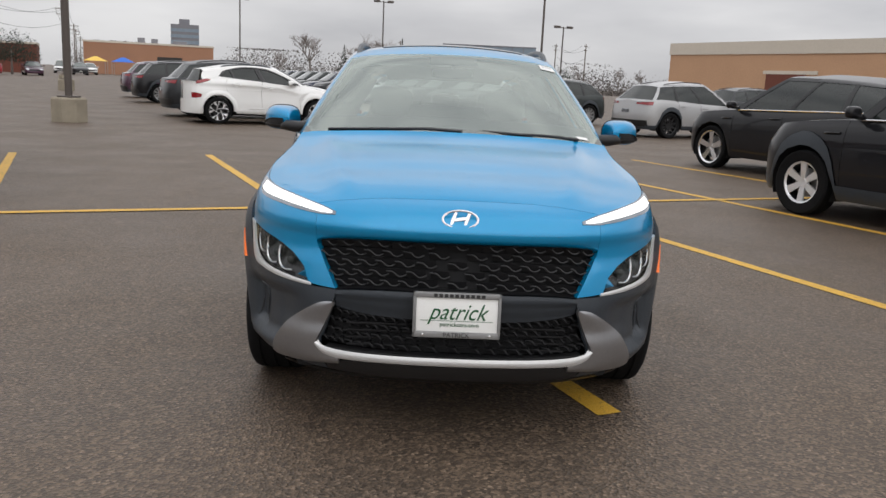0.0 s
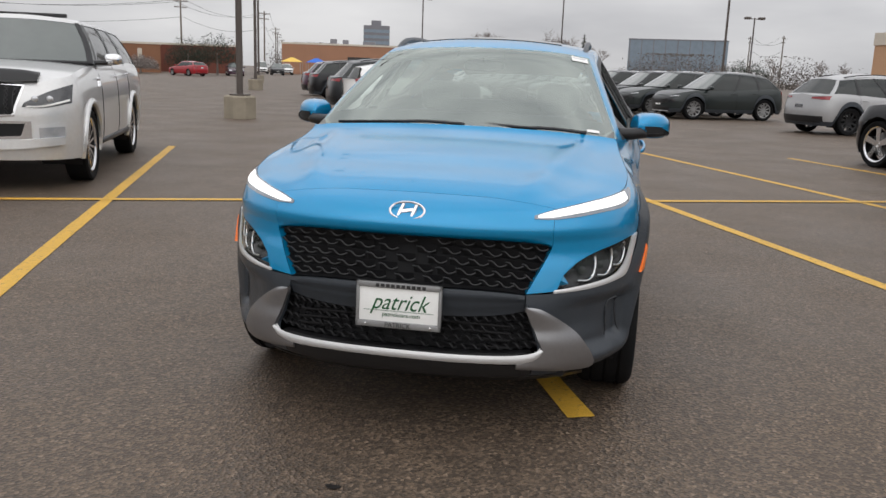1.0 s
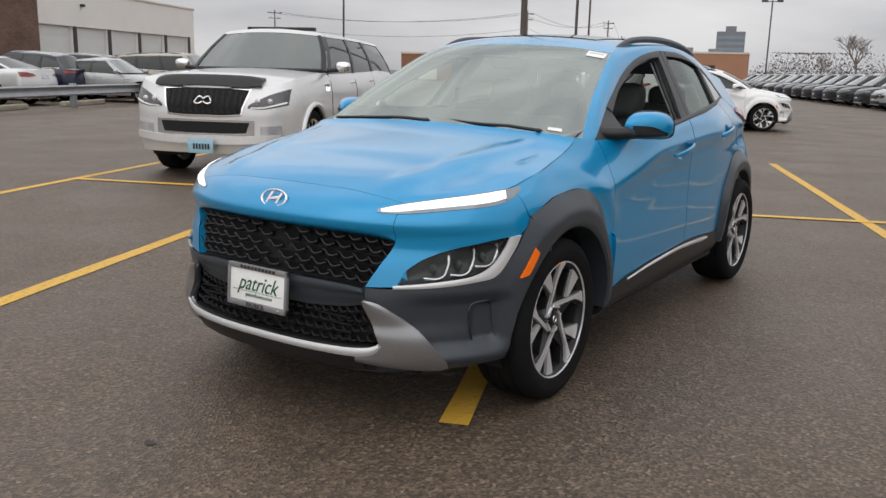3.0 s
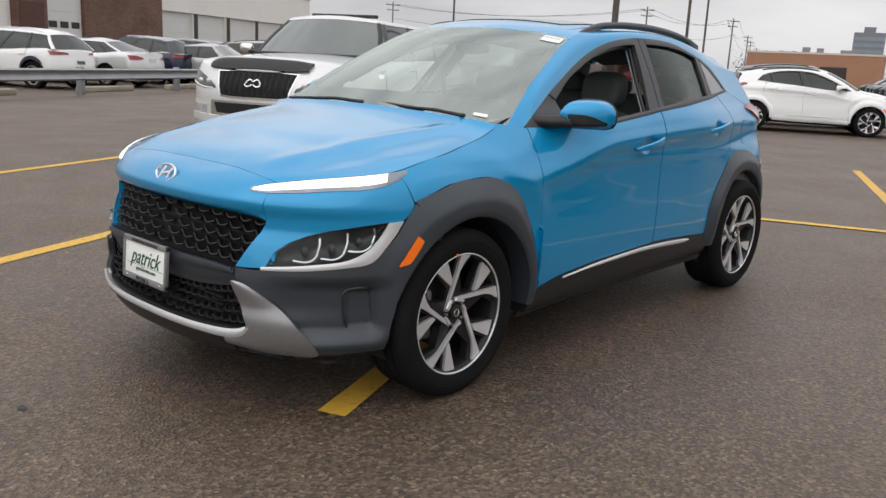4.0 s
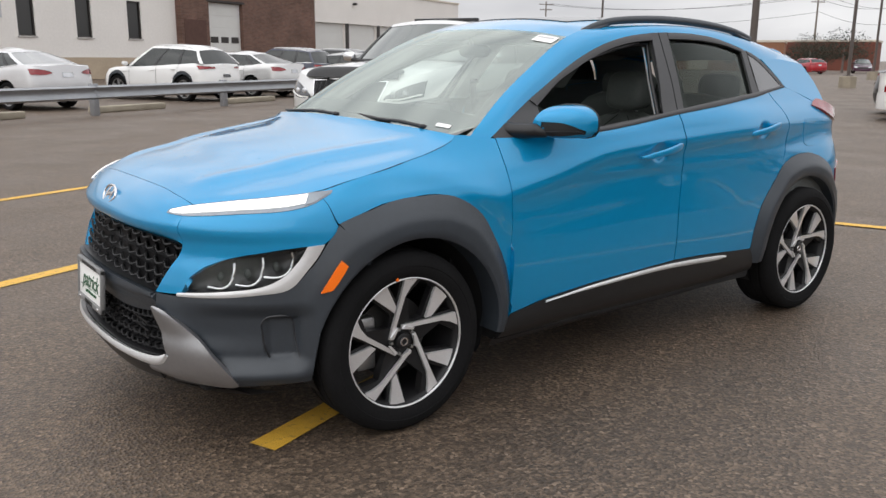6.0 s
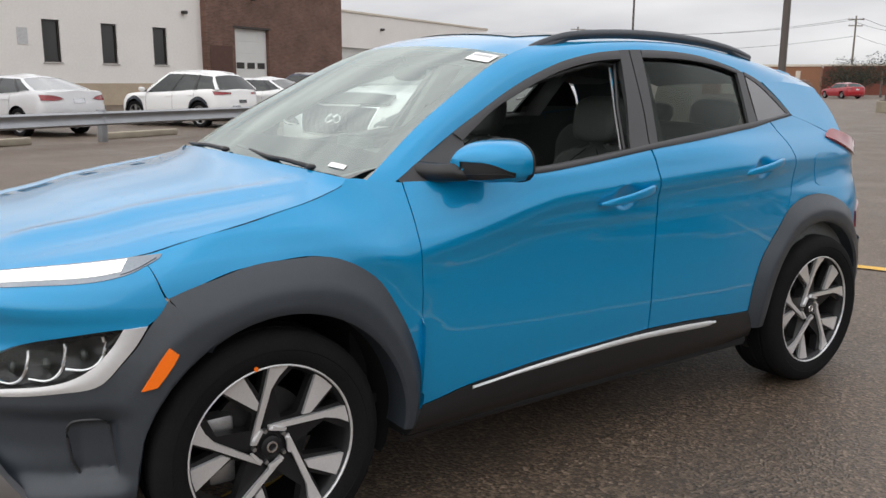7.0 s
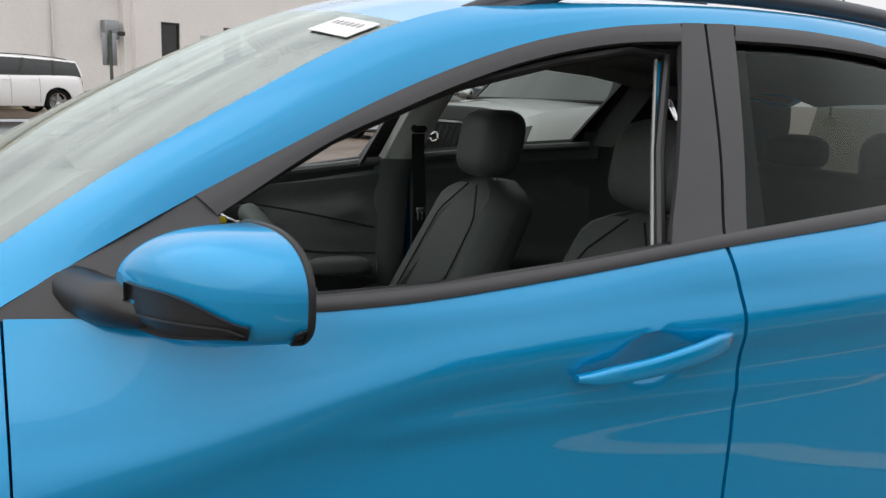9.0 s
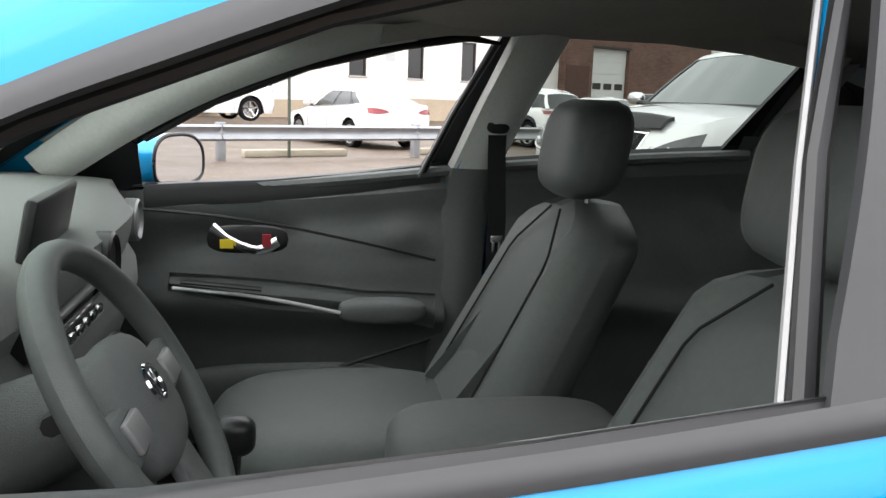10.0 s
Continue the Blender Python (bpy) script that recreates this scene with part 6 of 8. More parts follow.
    if s.get("chrome_line"):
        line = [tuple(outline(t, .02) + Vector((.012, 0, 0))) for t in np.linspace(1.02, 1.98, 20)]
        put_pair("window_trim", tube(line, .011, 6), CHROME, car)
    if s.get("c_panel"):
        g = [[tuple(outline(t, h) + Vector((.009, 0, .002))) for h in (0, .3, .6, .93)] for t in np.linspace(s["c_panel"], 2.02, 6)]
        put_pair("rear_side_panel", sheet(g), paint, car)
    if s.get("rails"):
        rr = [outline(t, 1.0) + Vector((-.03, 0, .045 * math.sin(math.pi * (t - 1.05) / .85) ** .4 + .01 if 1.05 < t < 1.9 else 0)) for t in np.linspace(1.06, 1.89, 16)]
        put_pair("roof_bar", tube(rr, .016, 6), s["rails"], car)
    # door seams, handles and mirrors
    for y in s.get("seams", ()):
        ln = [sh.wall(sh.q_y(y), .36 + (sh.top(y) - .37) * v) for v in np.linspace(0, 1, 8)]
        put_pair("door_seam", tube([(x + .0015, yy, z) for x, yy, z in ln], .0045, 4), BLACK_MATT, car)
        yh = y - .16
        hx = sh.half_at(sh.top(yh) - .14, yh)
        put_pair("door_handle", tube([(hx + .008, yh - .10, sh.top(yh) - .145), (hx + .028, yh - .04, sh.top(yh) - .14), (hx + .028, yh + .04, sh.top(yh) - .135), (hx + .008, yh + .10, sh.top(yh) - .135)], .013, 6), s.get("handle", paint), car)
    ym = c[0] + .30
    zm = sh.top(ym) + .10
    for f in (lambda d: d, mirrored):
        mi = solid("door_mirror", f(blob(sh.half + .12, ym, zm - .02, .10, .055, .065, 16, 10, 3)), s.get("mirror", paint), car)
        solid("mirror_foot", f(tube([(sh.half * .90, ym - .05, zm - .07), (sh.half + .06, ym - .02, zm - .06)], .03, 8)), BLACK, mi)
    # wheels
    rim, kind = s.get("rim", SILVER_DARK), s.get("spokes", 10)
    rr0 = s.get("rim_r", R * .70)
    for y in (0.0, s["base"]):
        for sgn in (1, -1):
            wh = solid("wheel", lathe([(rr0, -.11), (rr0 * .96, .03), (rr0 * .97, .085), (rr0 + .004, .10)], 28), ALLOY_DARK, car)
            wh.matrix_local = pose(sgn * (sh.half - .135), y, R, 0, 0, 0 if sgn > 0 else 180)
            solid("tyre", lathe([(rr0, -.11), (R * .93, -.118), (R * .99, -.10), (R, -.07), (R, .07), (R * .99, .10), (R * .93, .118), (rr0 + .012, .108), (rr0, .098)], 36), RUBBER, wh)
            solid("rim_face", lathe([(0, .07), (.05, .075), (.065, .06), (.07, .03)], 20), rim, wh)
            solid("rim_lip", lathe([(rr0 * .93, .085), (rr0 * .97, .100), (rr0 + .006, .104)], 32), rim, wh)
            w = s.get("spoke_w", .030)
            first = solid("spoke", prism([(.04, -w * .7), (rr0 * .95, -w * 1.0), (rr0 * .95, w * 1.0), (.04, w * .7)], .02, lambda a, b, d: (.088 - .02 * (1 - a / rr0) - d, b, a)), rim, wh, smooth=False)
            for k in range(1, kind):
                o = first.copy()
                scene.collection.objects.link(o)
                o.matrix_local = pose(0, 0, 0, 360 * k / kind, 0, 0)
            solid("brake_disc", lathe([(.06, 0), (rr0 * .7, 0), (rr0 * .7, -.02)], 20), STEEL, wh)
        put_pair("wheel_liner", sheet([[(x, y + (R + .06) * math.cos(a), max(.2, R + (R + .06) * math.sin(a))) for x in (sh.half * .55, sh.half - .05)] for a in np.linspace(-.4, math.pi + .4, 18)], flip=True), BLACK_MATT, car)
    if s.get("flare"):
        for y in (0.0, s["base"]):
            rim_arc = []
            for a in np.linspace(-.25, math.pi + .25, 22):
                z = max(.30, R + (R + .075) * math.sin(a))
                yy = y + (R + .075) * math.cos(a)
                rim_arc.append((sh.wall(min(1, max(0, sh.q_y(yy))), z)[0] - .004, yy, z))
            put_pair("arch_flare", tube(rim_arc, .034, 8), paint, car)
    # lamps, grille, plates
    for lo, hi, mt, nm, front in s.get("faces", ()):
        g = face_patch(sh, lo, hi, front)
        if lo[0][0] > 0.01:
            for f in (lambda d: d, mirrored):
                o = solid(nm, f(sheet(g, .01, flip=not front)), mt, car)
        else:
            g2 = [[(-x, y, z) for x, y, z in r] for r in g[:0:-1]] + g
            solid(nm, sheet(g2, .01, flip=not front), mt, car)
    return car


def box_face(x0, x1, z0, z1, mt, nm, front=True, skew=0.0):
    return ([(x0, z0), ((x0 + x1) / 2, z0 + skew * .4), (x1, z0 + skew)], [(x0, z1), ((x0 + x1) / 2, z1 + skew * .4), (x1, z1 + skew)], mt, nm, front)


WHITE = car_paint("white paint", (.78, .78, .77), metal=0, rough=.35, flake=.02)
SILVER_PAINT = car_paint("silver paint", (.64, .64, .635), metal=.45, rough=.34)
GREY_SILVER = car_paint("light grey paint", (.38, .38, .385), metal=.4, rough=.34)
BLACK_PAINT = car_paint("black paint", (.008, .008, .010), metal=.05, rough=.3, coat=.5)
DARK_GREY = car_paint("dark grey paint", (.022, .024, .027), metal=.2, rough=.32, coat=.6)
DARK_GREEN = car_paint("dark green-grey paint", (.020, .026, .026), metal=.2, rough=.32, coat=.6)
NAVY = car_paint("navy paint", (.010, .015, .036), metal=.3, rough=.3)
RED_PAINT = car_paint("red paint", (.35, .012, .02), metal=.1, rough=.3)
PURPLE = car_paint("plum paint", (.075, .035, .06), metal=.3, rough=.3)
GOLD = car_paint("pale gold paint", (.34, .30, .23), metal=.35, rough=.35)
PLATE_BLUE = mat("blue-white plate", (.30, .50, .62), rough=.4, noise_scale=30, noise_amount=.2)
LAMP = mat("clear lamp", (.55, .56, .58), rough=.10, metal=.5, coat=1, noise_scale=14, noise_amount=.35)
LAMP_DARK = mat("dark lamp", (.035, .036, .04), rough=.08, metal=.1, coat=1, noise_scale=14, noise_amount=.5)


def suv_spec(paint, **kw):
    s = dict(width=1.865, front=.90, base=2.755, rear=.95, tyre=.365, paint=paint, low=CLAD, clad_h=.12, bow=.85, rake=.20, tail_bow=.55, fall=.10,
             top=[(-.9, .76), (-.7, .87), (-.3, .945), (.3, .99), (1.0, 1.01), (2.4, 1.07), (3.1, 1.10), (3.7, 1.04)],
             cabin=(.22, 3.46, 1.18, 3.02, 1.63, .57), rails=BLACK, seams=(.52, 1.62, 2.48), pillars=((1.37, .03), (1.70, .035)), glass=GLASS_DARK,
             faces=[([(0, .50), (.3, .51), (.52, .56)], [(0, .74), (.35, .745), (.70, .77)], BLACK, "grille", True), ([(.60, .56), (.70, .56), (.78, .59)], [(.62, .68), (.72, .69), (.80, .70)], LAMP_DARK, "headlamp", True), ([(.50, .755), (.64, .765), (.80, .79)], [(.50, .768), (.64, .785), (.80, .815)], LAMP, "running_lamp", True), box_face(0, .60, .30, .42, BLACK, "lower_intake"), box_face(0, .55, .245, .275, SILVER, "skid_strip"),
                    ([(.40, .955), (.60, .945), (.86, .93)], [(.42, 1.0), (.60, 1.015), (.86, 1.035)], RED_LENS, "tail_lamp", False), box_face(0, .15, .70, .79, LAMP_DARK, "number_plate", False), box_face(0, .80, .32, .50, BLACK, "rear_bumper_insert", False), box_face(0, .15, .46, .56, WHITE_PLASTIC, "number_plate")])
    s.update(kw)
    return s


def sedan_spec(paint, **kw):
    s = dict(width=1.83, front=.95, base=2.80, rear=1.12, tyre=.33, paint=paint, clear=.22, chin=.20, bow=.7,
             top=[(-.95, .66), (-.6, .76), (0, .84), (.6, .94), (1.3, .97), (2.6, 1.02), (3.3, 1.08), (3.9, 1.06)], rake=.12,
             cabin=(.50, 3.42, 1.30, 2.55, 1.46, .56), fall=.04, seams=(.60, 1.68, 2.52), pillars=((1.42, .04), (1.80, .05)), crown=.03,
             faces=[box_face(0, .50, .48, .62, BLACK, "grille"), box_face(.50, .82, .56, .68, LAMP, "headlamp", skew=.03),
                    ([(.40, .885), (.62, .850), (.87, .855)], [(.48, .935), (.66, .975), (.87, .990)], RED_LENS, "tail_lamp", False), box_face(0, .155, .79, .90, LAMP, "number_plate", False), box_face(0, .72, .24, .30, BLACK, "rear_bumper_insert", False), box_face(0, .80, .355, .370, CHROME, "bumper_strip", False)])
    s.update(kw)
    return s


def facing(x, y, rz, z=0.0):
    return pose(x, y, z, 0, 0, rz)


# lot grid: vehicles stand nose to the aisle
F1 = Vector((.90, .436, 0)).normalized()     # one way across the rows
RZ_OUT, RZ_IN = 180 - math.degrees(math.atan2(F1.x, F1.y)), -math.degrees(math.atan2(F1.x, F1.y))
ROW = Vector((-.400, .917, 0)).normalized()

# big silver SUV with a black bonnet shield
big = dict(width=2.03, front=.98, base=3.075, rear=1.20, tyre=.40, rim_r=.29, rim=CHROME, spokes=14, spoke_w=.016, paint=SILVER_PAINT, clear=.34, chin=.30, bow=.50, rake=.16,
           top=[(-.98, 1.04), (-.8, 1.13), (-.3, 1.20), (.4, 1.25), (1.2, 1.26), (3.2, 1.29), (4.2, 1.24)],
           cabin=(.42, 4.16, 1.05, 3.95, 1.82, .68), glass=GLASS_DARK, rails=None, flare=True, front_pillar=BLACK, seams=(.66, 1.78, 2.72), pillars=((1.33, .03), (1.62, .03)), handle=CHROME, mirror=CHROME, crown=.05,
           faces=[([(0, .735), (.25, .735), (.455, .752)], [(0, 1.085), (.25, 1.085), (.545, 1.068)], CHROME, "grille_frame", True), ([(.525, .845), (.72, .835), (.95, .885)], [(.545, .885), (.74, .990), (.95, 1.070)], LAMP_DARK, "headlamp", True),
                  ([(.62, .55), (.76, .53), (.90, .56)], [(.62, .66), (.76, .68), (.90, .70)], SILVER, "fog_lamp_frame", True), box_face(0, .60, .525, .705, CHROME, "intake_frame")])
suv = vehicle("big_suv", facing(-5.84, 4.36, math.degrees(math.atan2(.396, .918))), big, "big silver SUV with chrome mirrors and a black bonnet shield", "")
shp = Shape(big)
gm = face_patch(shp, [(0, .760), (.22, .760), (.432, .772)], [(0, 1.062), (.22, 1.062), (.512, 1.046)], True, .014)
gm = [[(-x, y, z) for x, y, z in r] for r in gm[:0:-1]] + gm
grl = solid("grille", sheet(gm, .01), BLACK_MATT, suv, "black mesh grille")
mesh_bits = []
for i in range(13):
    for sgn in (-1, 1):
        pts = []
        for k in range(7):
            x = -.455 + .076 * i + sgn * .035 * (1 if k % 2 else -1) * .5
            z = .785 + .042 * k
            if abs(x) < .44 + .008 * k:
                pts.append(tuple(shp.at_x(x, z, True, .022)) if x >= 0 else tuple(Vector(shp.at_x(-x, z, True, .022)) * Vector((1, 1, 1))))
                if x < 0:
                    pts[-1] = (-pts[-1][0], pts[-1][1], pts[-1][2])
        if len(pts) > 2:
            mesh_bits.append(tube(pts, .0042, 5, caps=False))
solid("grille_mesh", join(*mesh_bits), TRIM, grl)
li = face_patch(shp, [(0, .55), (.25, .55), (.50, .56)], [(0, .68), (.25, .68), (.54, .68)], True, .014)
li = [[(-x, y, z) for x, y, z in r] for r in li[:0:-1]] + li
solid("lower_intake", sheet(li, .01), BLACK_MATT, suv, "black lower intake")
for sx in (-1, 1):
    lp = [Vector(shp.at_x(.11 * t, .93 + .045 * math.sin(math.pi * min(1, t * 1.15)) ** .7 - .02 * t, True, .032)) for t in np.linspace(0.02, 1, 10)]
    lp += [Vector(shp.at_x(.11 - .10 * t, .91 - .025 * math.sin(math.pi * t), True, .032)) for t in np.linspace(.1, 1, 8)]
    solid("badge", tube([(p.x * sx, p.y, p.z) for p in lp], .009, 6), CHROME, suv, "chrome badge")
    fl = face_patch(shp, [(.66, .535), (.78, .535), (.88, .54)], [(.66, .64), (.78, .645), (.88, .65)], True, .018)
    f = (lambda d: d) if sx > 0 else mirrored
    solid("fog_lamp", f(sheet(fl, .008)), LAMP, suv)
    hb = face_patch(shp, [(.555, .842), (.72, .848), (.93, .905)], [(.56, .856), (.72, .866), (.93, .925)], True, .016)
    solid("headlamp_strip", f(sheet(hb, .006)), WHITE_PLASTIC, suv)
    for xx in (.63, .76):
        cc = shp.at_x(xx, .925, True, .022)
        solid("lamp_projector", f(blob(cc.x, cc.y, cc.z, .034, .012, .032, 14, 8)), LAMP, suv)
    for k in range(3):
        p0, p1 = shp.wall(shp.q_y(.42 + .055 * k), 1.02), shp.wall(shp.q_y(.46 + .055 * k), 1.12)
        solid("wing_vent", f(tube([(p0[0] + .008, p0[1], p0[2]), (p1[0] + .010, p1[1], p1[2])], .014, 6)), CHROME, suv)
    solid("running_board", f(block(.80, 1.02, .52, 2.58, .36, .42, .02)), BLACK, suv)
solid("running_board_rod", block(-.95, .95, .6, .64, .33, .37), BLACK_MATT, suv)
sd = []
for u in np.linspace(-1, 1, 25):
    y_edge = shp.at_x(abs(u) * .66, 1.04)[1]
    row = []
    for v in np.linspace(0, 1, 8):
        yy = y_edge - .02 + .15 * v
        row.append((u * .66, yy, max(1.075, shp.top(yy) + .05 * (1 - (u * .66 / shp.half) ** 2)) + .004 + .036 * (1 - u ** 8) * math.sin(math.pi * v) ** .7 - .05 * (1 - v) ** 3))
    sd.append(row)
solid("bonnet_shield", sheet(sd, .03, flip=False), BLACK, suv, "glossy black bonnet shield")
bl = face_patch(shp, [(0, .43), (.4, .43), (.86, .47)], [(0, .52), (.4, .52), (.86, .55)], True, .05)
bl = [[(-x, y, z) for x, y, z in r] for r in bl[:0:-1]] + bl
solid("front_bumper", sheet(bl, .06), SILVER_PAINT, suv)
pm = Matrix.Translation((-.0, shp.y0 - .085, .405)) @ Matrix.Rotation(radians(90), 4, "X")
pl = solid("number_plate", moved(block(-.155, .155, -.08, .08, 0, .012, .003), pm), PLATE_BLUE, suv, "blue and white number plate")
solid("plate_print", moved(join(*[block(-.09 + .036 * k, -.066 + .036 * k, -.035, .03, .012, .014) for k in range(6)]), pm), DARK_INK, pl)
solid("roof_glass_frame", block(-.50, .50, 1.42, 1.50, 1.815, 1.862, .01), BLACK, suv)

# the white sister of the blue car
sister = crossover(facing(-3.37, 19.7, RZ_OUT), WHITE, WHITE, WHITE, "white small crossover parked across the aisle", False)

# dark SUVs behind it, tails to the aisle
def across(p0, k):
    q = Vector((*p0, 0)) + ROW * k
    return q.x, q.y


col = (-3.37 + .15, 19.7)
spec_list = [(2.9, DARK_GREY, "dark grey crossover parked nose in"), (12.5, BLACK_PAINT, "black SUV parked nose in"), (18.0, PURPLE, "plum crossover parked nose in")]
for k, pnt, lab in spec_list:
    x, y = across(col, k)
    vehicle("suv", facing(x, y, RZ_OUT), suv_spec(pnt), lab, "cars nose in along the aisle")

# the long row of new SUVs facing the aisle
row0 = (3.05, 27.2)
paints = [DARK_GREEN, DARK_GREEN, DARK_GREY, DARK_GREY, DARK_GREEN, GREY_SILVER, DARK_GREY, DARK_GREEN, DARK_GREY, NAVY]
first_of = {}
for k in range(22):
    x, y = across(row0, 2.82 * k)
    p = paints[k % len(paints)] if k < 12 else paints[(k * 3) % len(paints)]
    lab = "dark green-grey new SUV in a long row" if p is DARK_GREEN else "grey-black new SUV in a long row" if p is DARK_GREY else "white new SUV in a long row" if p is WHITE else "navy new SUV in a long row" if p is NAVY else "light grey new SUV in a long row"
    jit = random.Random(k).uniform(-.12, .12)
    mm = facing(x + jit * F1.x, y + jit * F1.y, RZ_IN + random.Random(k + 50).uniform(-1, 1))
    if p.name in first_of:
        copy_thing(first_of[p.name], mm)
    else:
        first_of[p.name] = vehicle("suv", mm, suv_spec(p, rails=CHROME), lab, "row of new SUVs")

RZ_AWAY = 180 + math.degrees(math.atan2(.400, .917))


def beside(x, y, half):
    """The origin of a vehicle that points away along the rows, from the foot of its near front wheel."""
    return x + half * .917, y + half * .400


# silver and black SUVs by the yellow lines
vehicle("suv", facing(6.62 + 2.765 * F1.x, 21.45 + 2.765 * F1.y, RZ_OUT), suv_spec(GREY_SILVER, low=CLAD, rim=ALLOY_DARK), "light silver SUV with dark wheels, tail to the aisle")
vehicle("suv", facing(12.0 + 2.765 * F1.x, 30.0 + 2.765 * F1.y, RZ_OUT), suv_spec(DARK_GREY), "dark grey SUV beyond the silver one")
vehicle("suv", facing(*beside(5.1, 11.46, .945), RZ_AWAY), suv_spec(BLACK_PAINT, low=None, clad_h=0, width=1.97, base=2.955, tyre=.385, rim_r=.29, spokes=5, spoke_w=.055, rim=CHROME, chrome_line=True, rails=None, cabin=(.30, 3.75, 1.25, 3.30, 1.70, .60), top=[(-.9, .84), (-.6, .98), (0, 1.04), (.6, 1.08), (1.3, 1.10), (3.4, 1.15), (4.0, 1.08)], roof_paint=BLACK_PAINT), "black SUV with chrome five-spoke wheels and window trim")
vehicle("suv", facing(*beside(4.236, 5.75, .95), RZ_AWAY), suv_spec(BLACK_PAINT, low=CLAD, clad_h=.16, width=1.98, base=3.02, tyre=.375, rim_r=.235, spokes=6, spoke_w=.045, rim=ALLOY, chrome_line=True, rails=None, top=[(-.9, .90), (-.6, 1.02), (0, 1.08), (.6, 1.12), (1.3, 1.14), (3.4, 1.18), (4.0, 1.10)], cabin=(.40, 3.85, 1.10, 3.60, 1.78, .64), faces=[box_face(.50, .86, .78, .93, LAMP, "headlamp", skew=.05), box_face(0, .5, .6, .9, BLACK, "grille")]), "black SUV with six-spoke silver wheels")

# cars behind the guard rail
vehicle("sedan", facing(-19.8 - 2.80 * F1.x, 3.1 - 2.80 * F1.y, RZ_IN), sedan_spec(car_paint("white-silver paint", (.60, .60, .61), metal=.2, rough=.33), chrome_line=True, glass=mat("grey rear glass", (.16, .17, .17), rough=.08, coat=1)), "white saloon car parked behind the guard rail")
vehicle("suv", facing(-21.6 - 2.68 * F1.x, 8.1 - 2.68 * F1.y, RZ_IN), suv_spec(WHITE, width=1.84, base=2.68, rear=.88, rails=SILVER, spokes=5, spoke_w=.05, low=CLAD, clad_h=.10), "white SUV parked behind the guard rail")
vehicle("sedan", facing(-23.1 - 2.80 * F1.x, 10.9 - 2.80 * F1.y, RZ_IN), sedan_spec(SILVER_PAINT), "silver saloon car parked behind the guard rail")
vehicle("suv", facing(-24.9 - 2.76 * F1.x, 13.6 - 2.76 * F1.y, RZ_IN), suv_spec(NAVY, low=None, clad_h=0, chrome_line=True, rails=SILVER), "navy SUV parked behind the guard rail")
vehicle("suv", facing(-26.6 - 2.76 * F1.x, 16.6 - 2.76 * F1.y, RZ_IN), suv_spec(DARK_GREY, rails=SILVER), "dark grey SUV parked behind the guard rail")
vehicle("suv", facing(-28.0 - 2.76 * F1.x, 19.6 - 2.76 * F1.y, RZ_IN), suv_spec(DARK_GREY), "dark SUV parked behind the guard rail")
vehicle("suv", facing(-26.6, -3.6, math.degrees(math.atan2(.466, .884)), .30), suv_spec(WHITE, width=1.93, base=3.04, rear=1.05, tyre=.385, rim_r=.27, spokes=5, rim=CHROME, low=None, clad_h=0, top=[(-.9, .95), (-.6, 1.06), (0, 1.12), (.6, 1.16), (1.3, 1.17), (3.4, 1.20), (4.1, 1.14)], cabin=(.42, 4.0, 1.0, 3.85, 1.80, .66), rails=BLACK), "white large SUV parked by the white building")
vehicle("suv", facing(-31.5, -5.2, math.degrees(math.atan2(.466, .884)), .38), suv_spec(BLACK_PAINT), "black SUV behind the white one")

# cars and vans far behind the big silver SUV
vehicle("minivan", facing(-24.6, 20.0, RZ_IN + 180), suv_spec(GOLD, low=None, clad_h=0, width=1.98, base=3.0, rear=1.1, cabin=(.15, 4.0, .85, 3.8, 1.74, .66), category="van", chrome_line=True), "pale gold minivan far behind the silver SUV")
vehicle("sedan", facing(-22.6, 15.6, RZ_IN + 180), sedan_spec(GREY_SILVER), "light grey saloon car behind the silver SUV")
vehicle("suv", facing(-30.0, 26.0, RZ_IN + 180), suv_spec(DARK_GREY), "dark SUV far behind the silver SUV")
vehicle("hatchback", facing(-43.0, 77.0, -118), sedan_spec(RED_PAINT, cabin=(.5, 3.7, 1.25, 3.2, 1.47, .58), spokes=10), "red hatchback far across the car park")
vehicle("sedan", facing(-41.0, 86.0, 30), sedan_spec(PURPLE), "dark plum saloon car far across the car park")
vehicle("pickup", facing(-53.0, 121.0, 20), suv_spec(WHITE, base=3.4, rear=1.2, width=2.0, cabin=(.5, 2.6, 1.0, 2.3, 1.9, .66)), "white pickup truck far off")
vehicle("suv", facing(-45.0, 108.0, 25), suv_spec(DARK_GREY), "dark SUV far off by the tents")
vehicle("suv", facing(-48.0, 119.0, 25), suv_spec(WHITE), "white SUV far off by the tents")


# ---- buildings, rail, poles ----
WHITE_WALL = mat("painted white brick", (.75, .72, .685), rough=.75, noise_scale=.6, noise_amount=.06, bump=.5, bump_scale=30)
TAN_WALL = mat("tan painted plinth", (.42, .34, .25), rough=.8, noise_scale=.8, noise_amount=.12)
CONCRETE = mat("weathered concrete", (.27, .235, .18), rough=.85, noise_scale=3, noise_amount=.3, bump=.6, bump_scale=60)
GALV = mat("galvanised steel", (.30, .31, .325), rough=.45, metal=.7, noise_scale=3, noise_amount=.16)
SILL_GREY = mat("grey stone sill", (.42, .40, .38), rough=.8, noise_scale=4, noise_amount=.15)
DOOR_WHITE = mat("white sectional door", (.62, .62, .60), rough=.5, noise_scale=2, noise_amount=.05)
FRAME_DARK = mat("dark window frame", (.030, .026, .024), rough=.5, noise_scale=6, noise_amount=.1)
POLE_BROWN = mat("brown painted steel", (.085, .070, .062), rough=.5, noise_scale=2, noise_amount=.15)
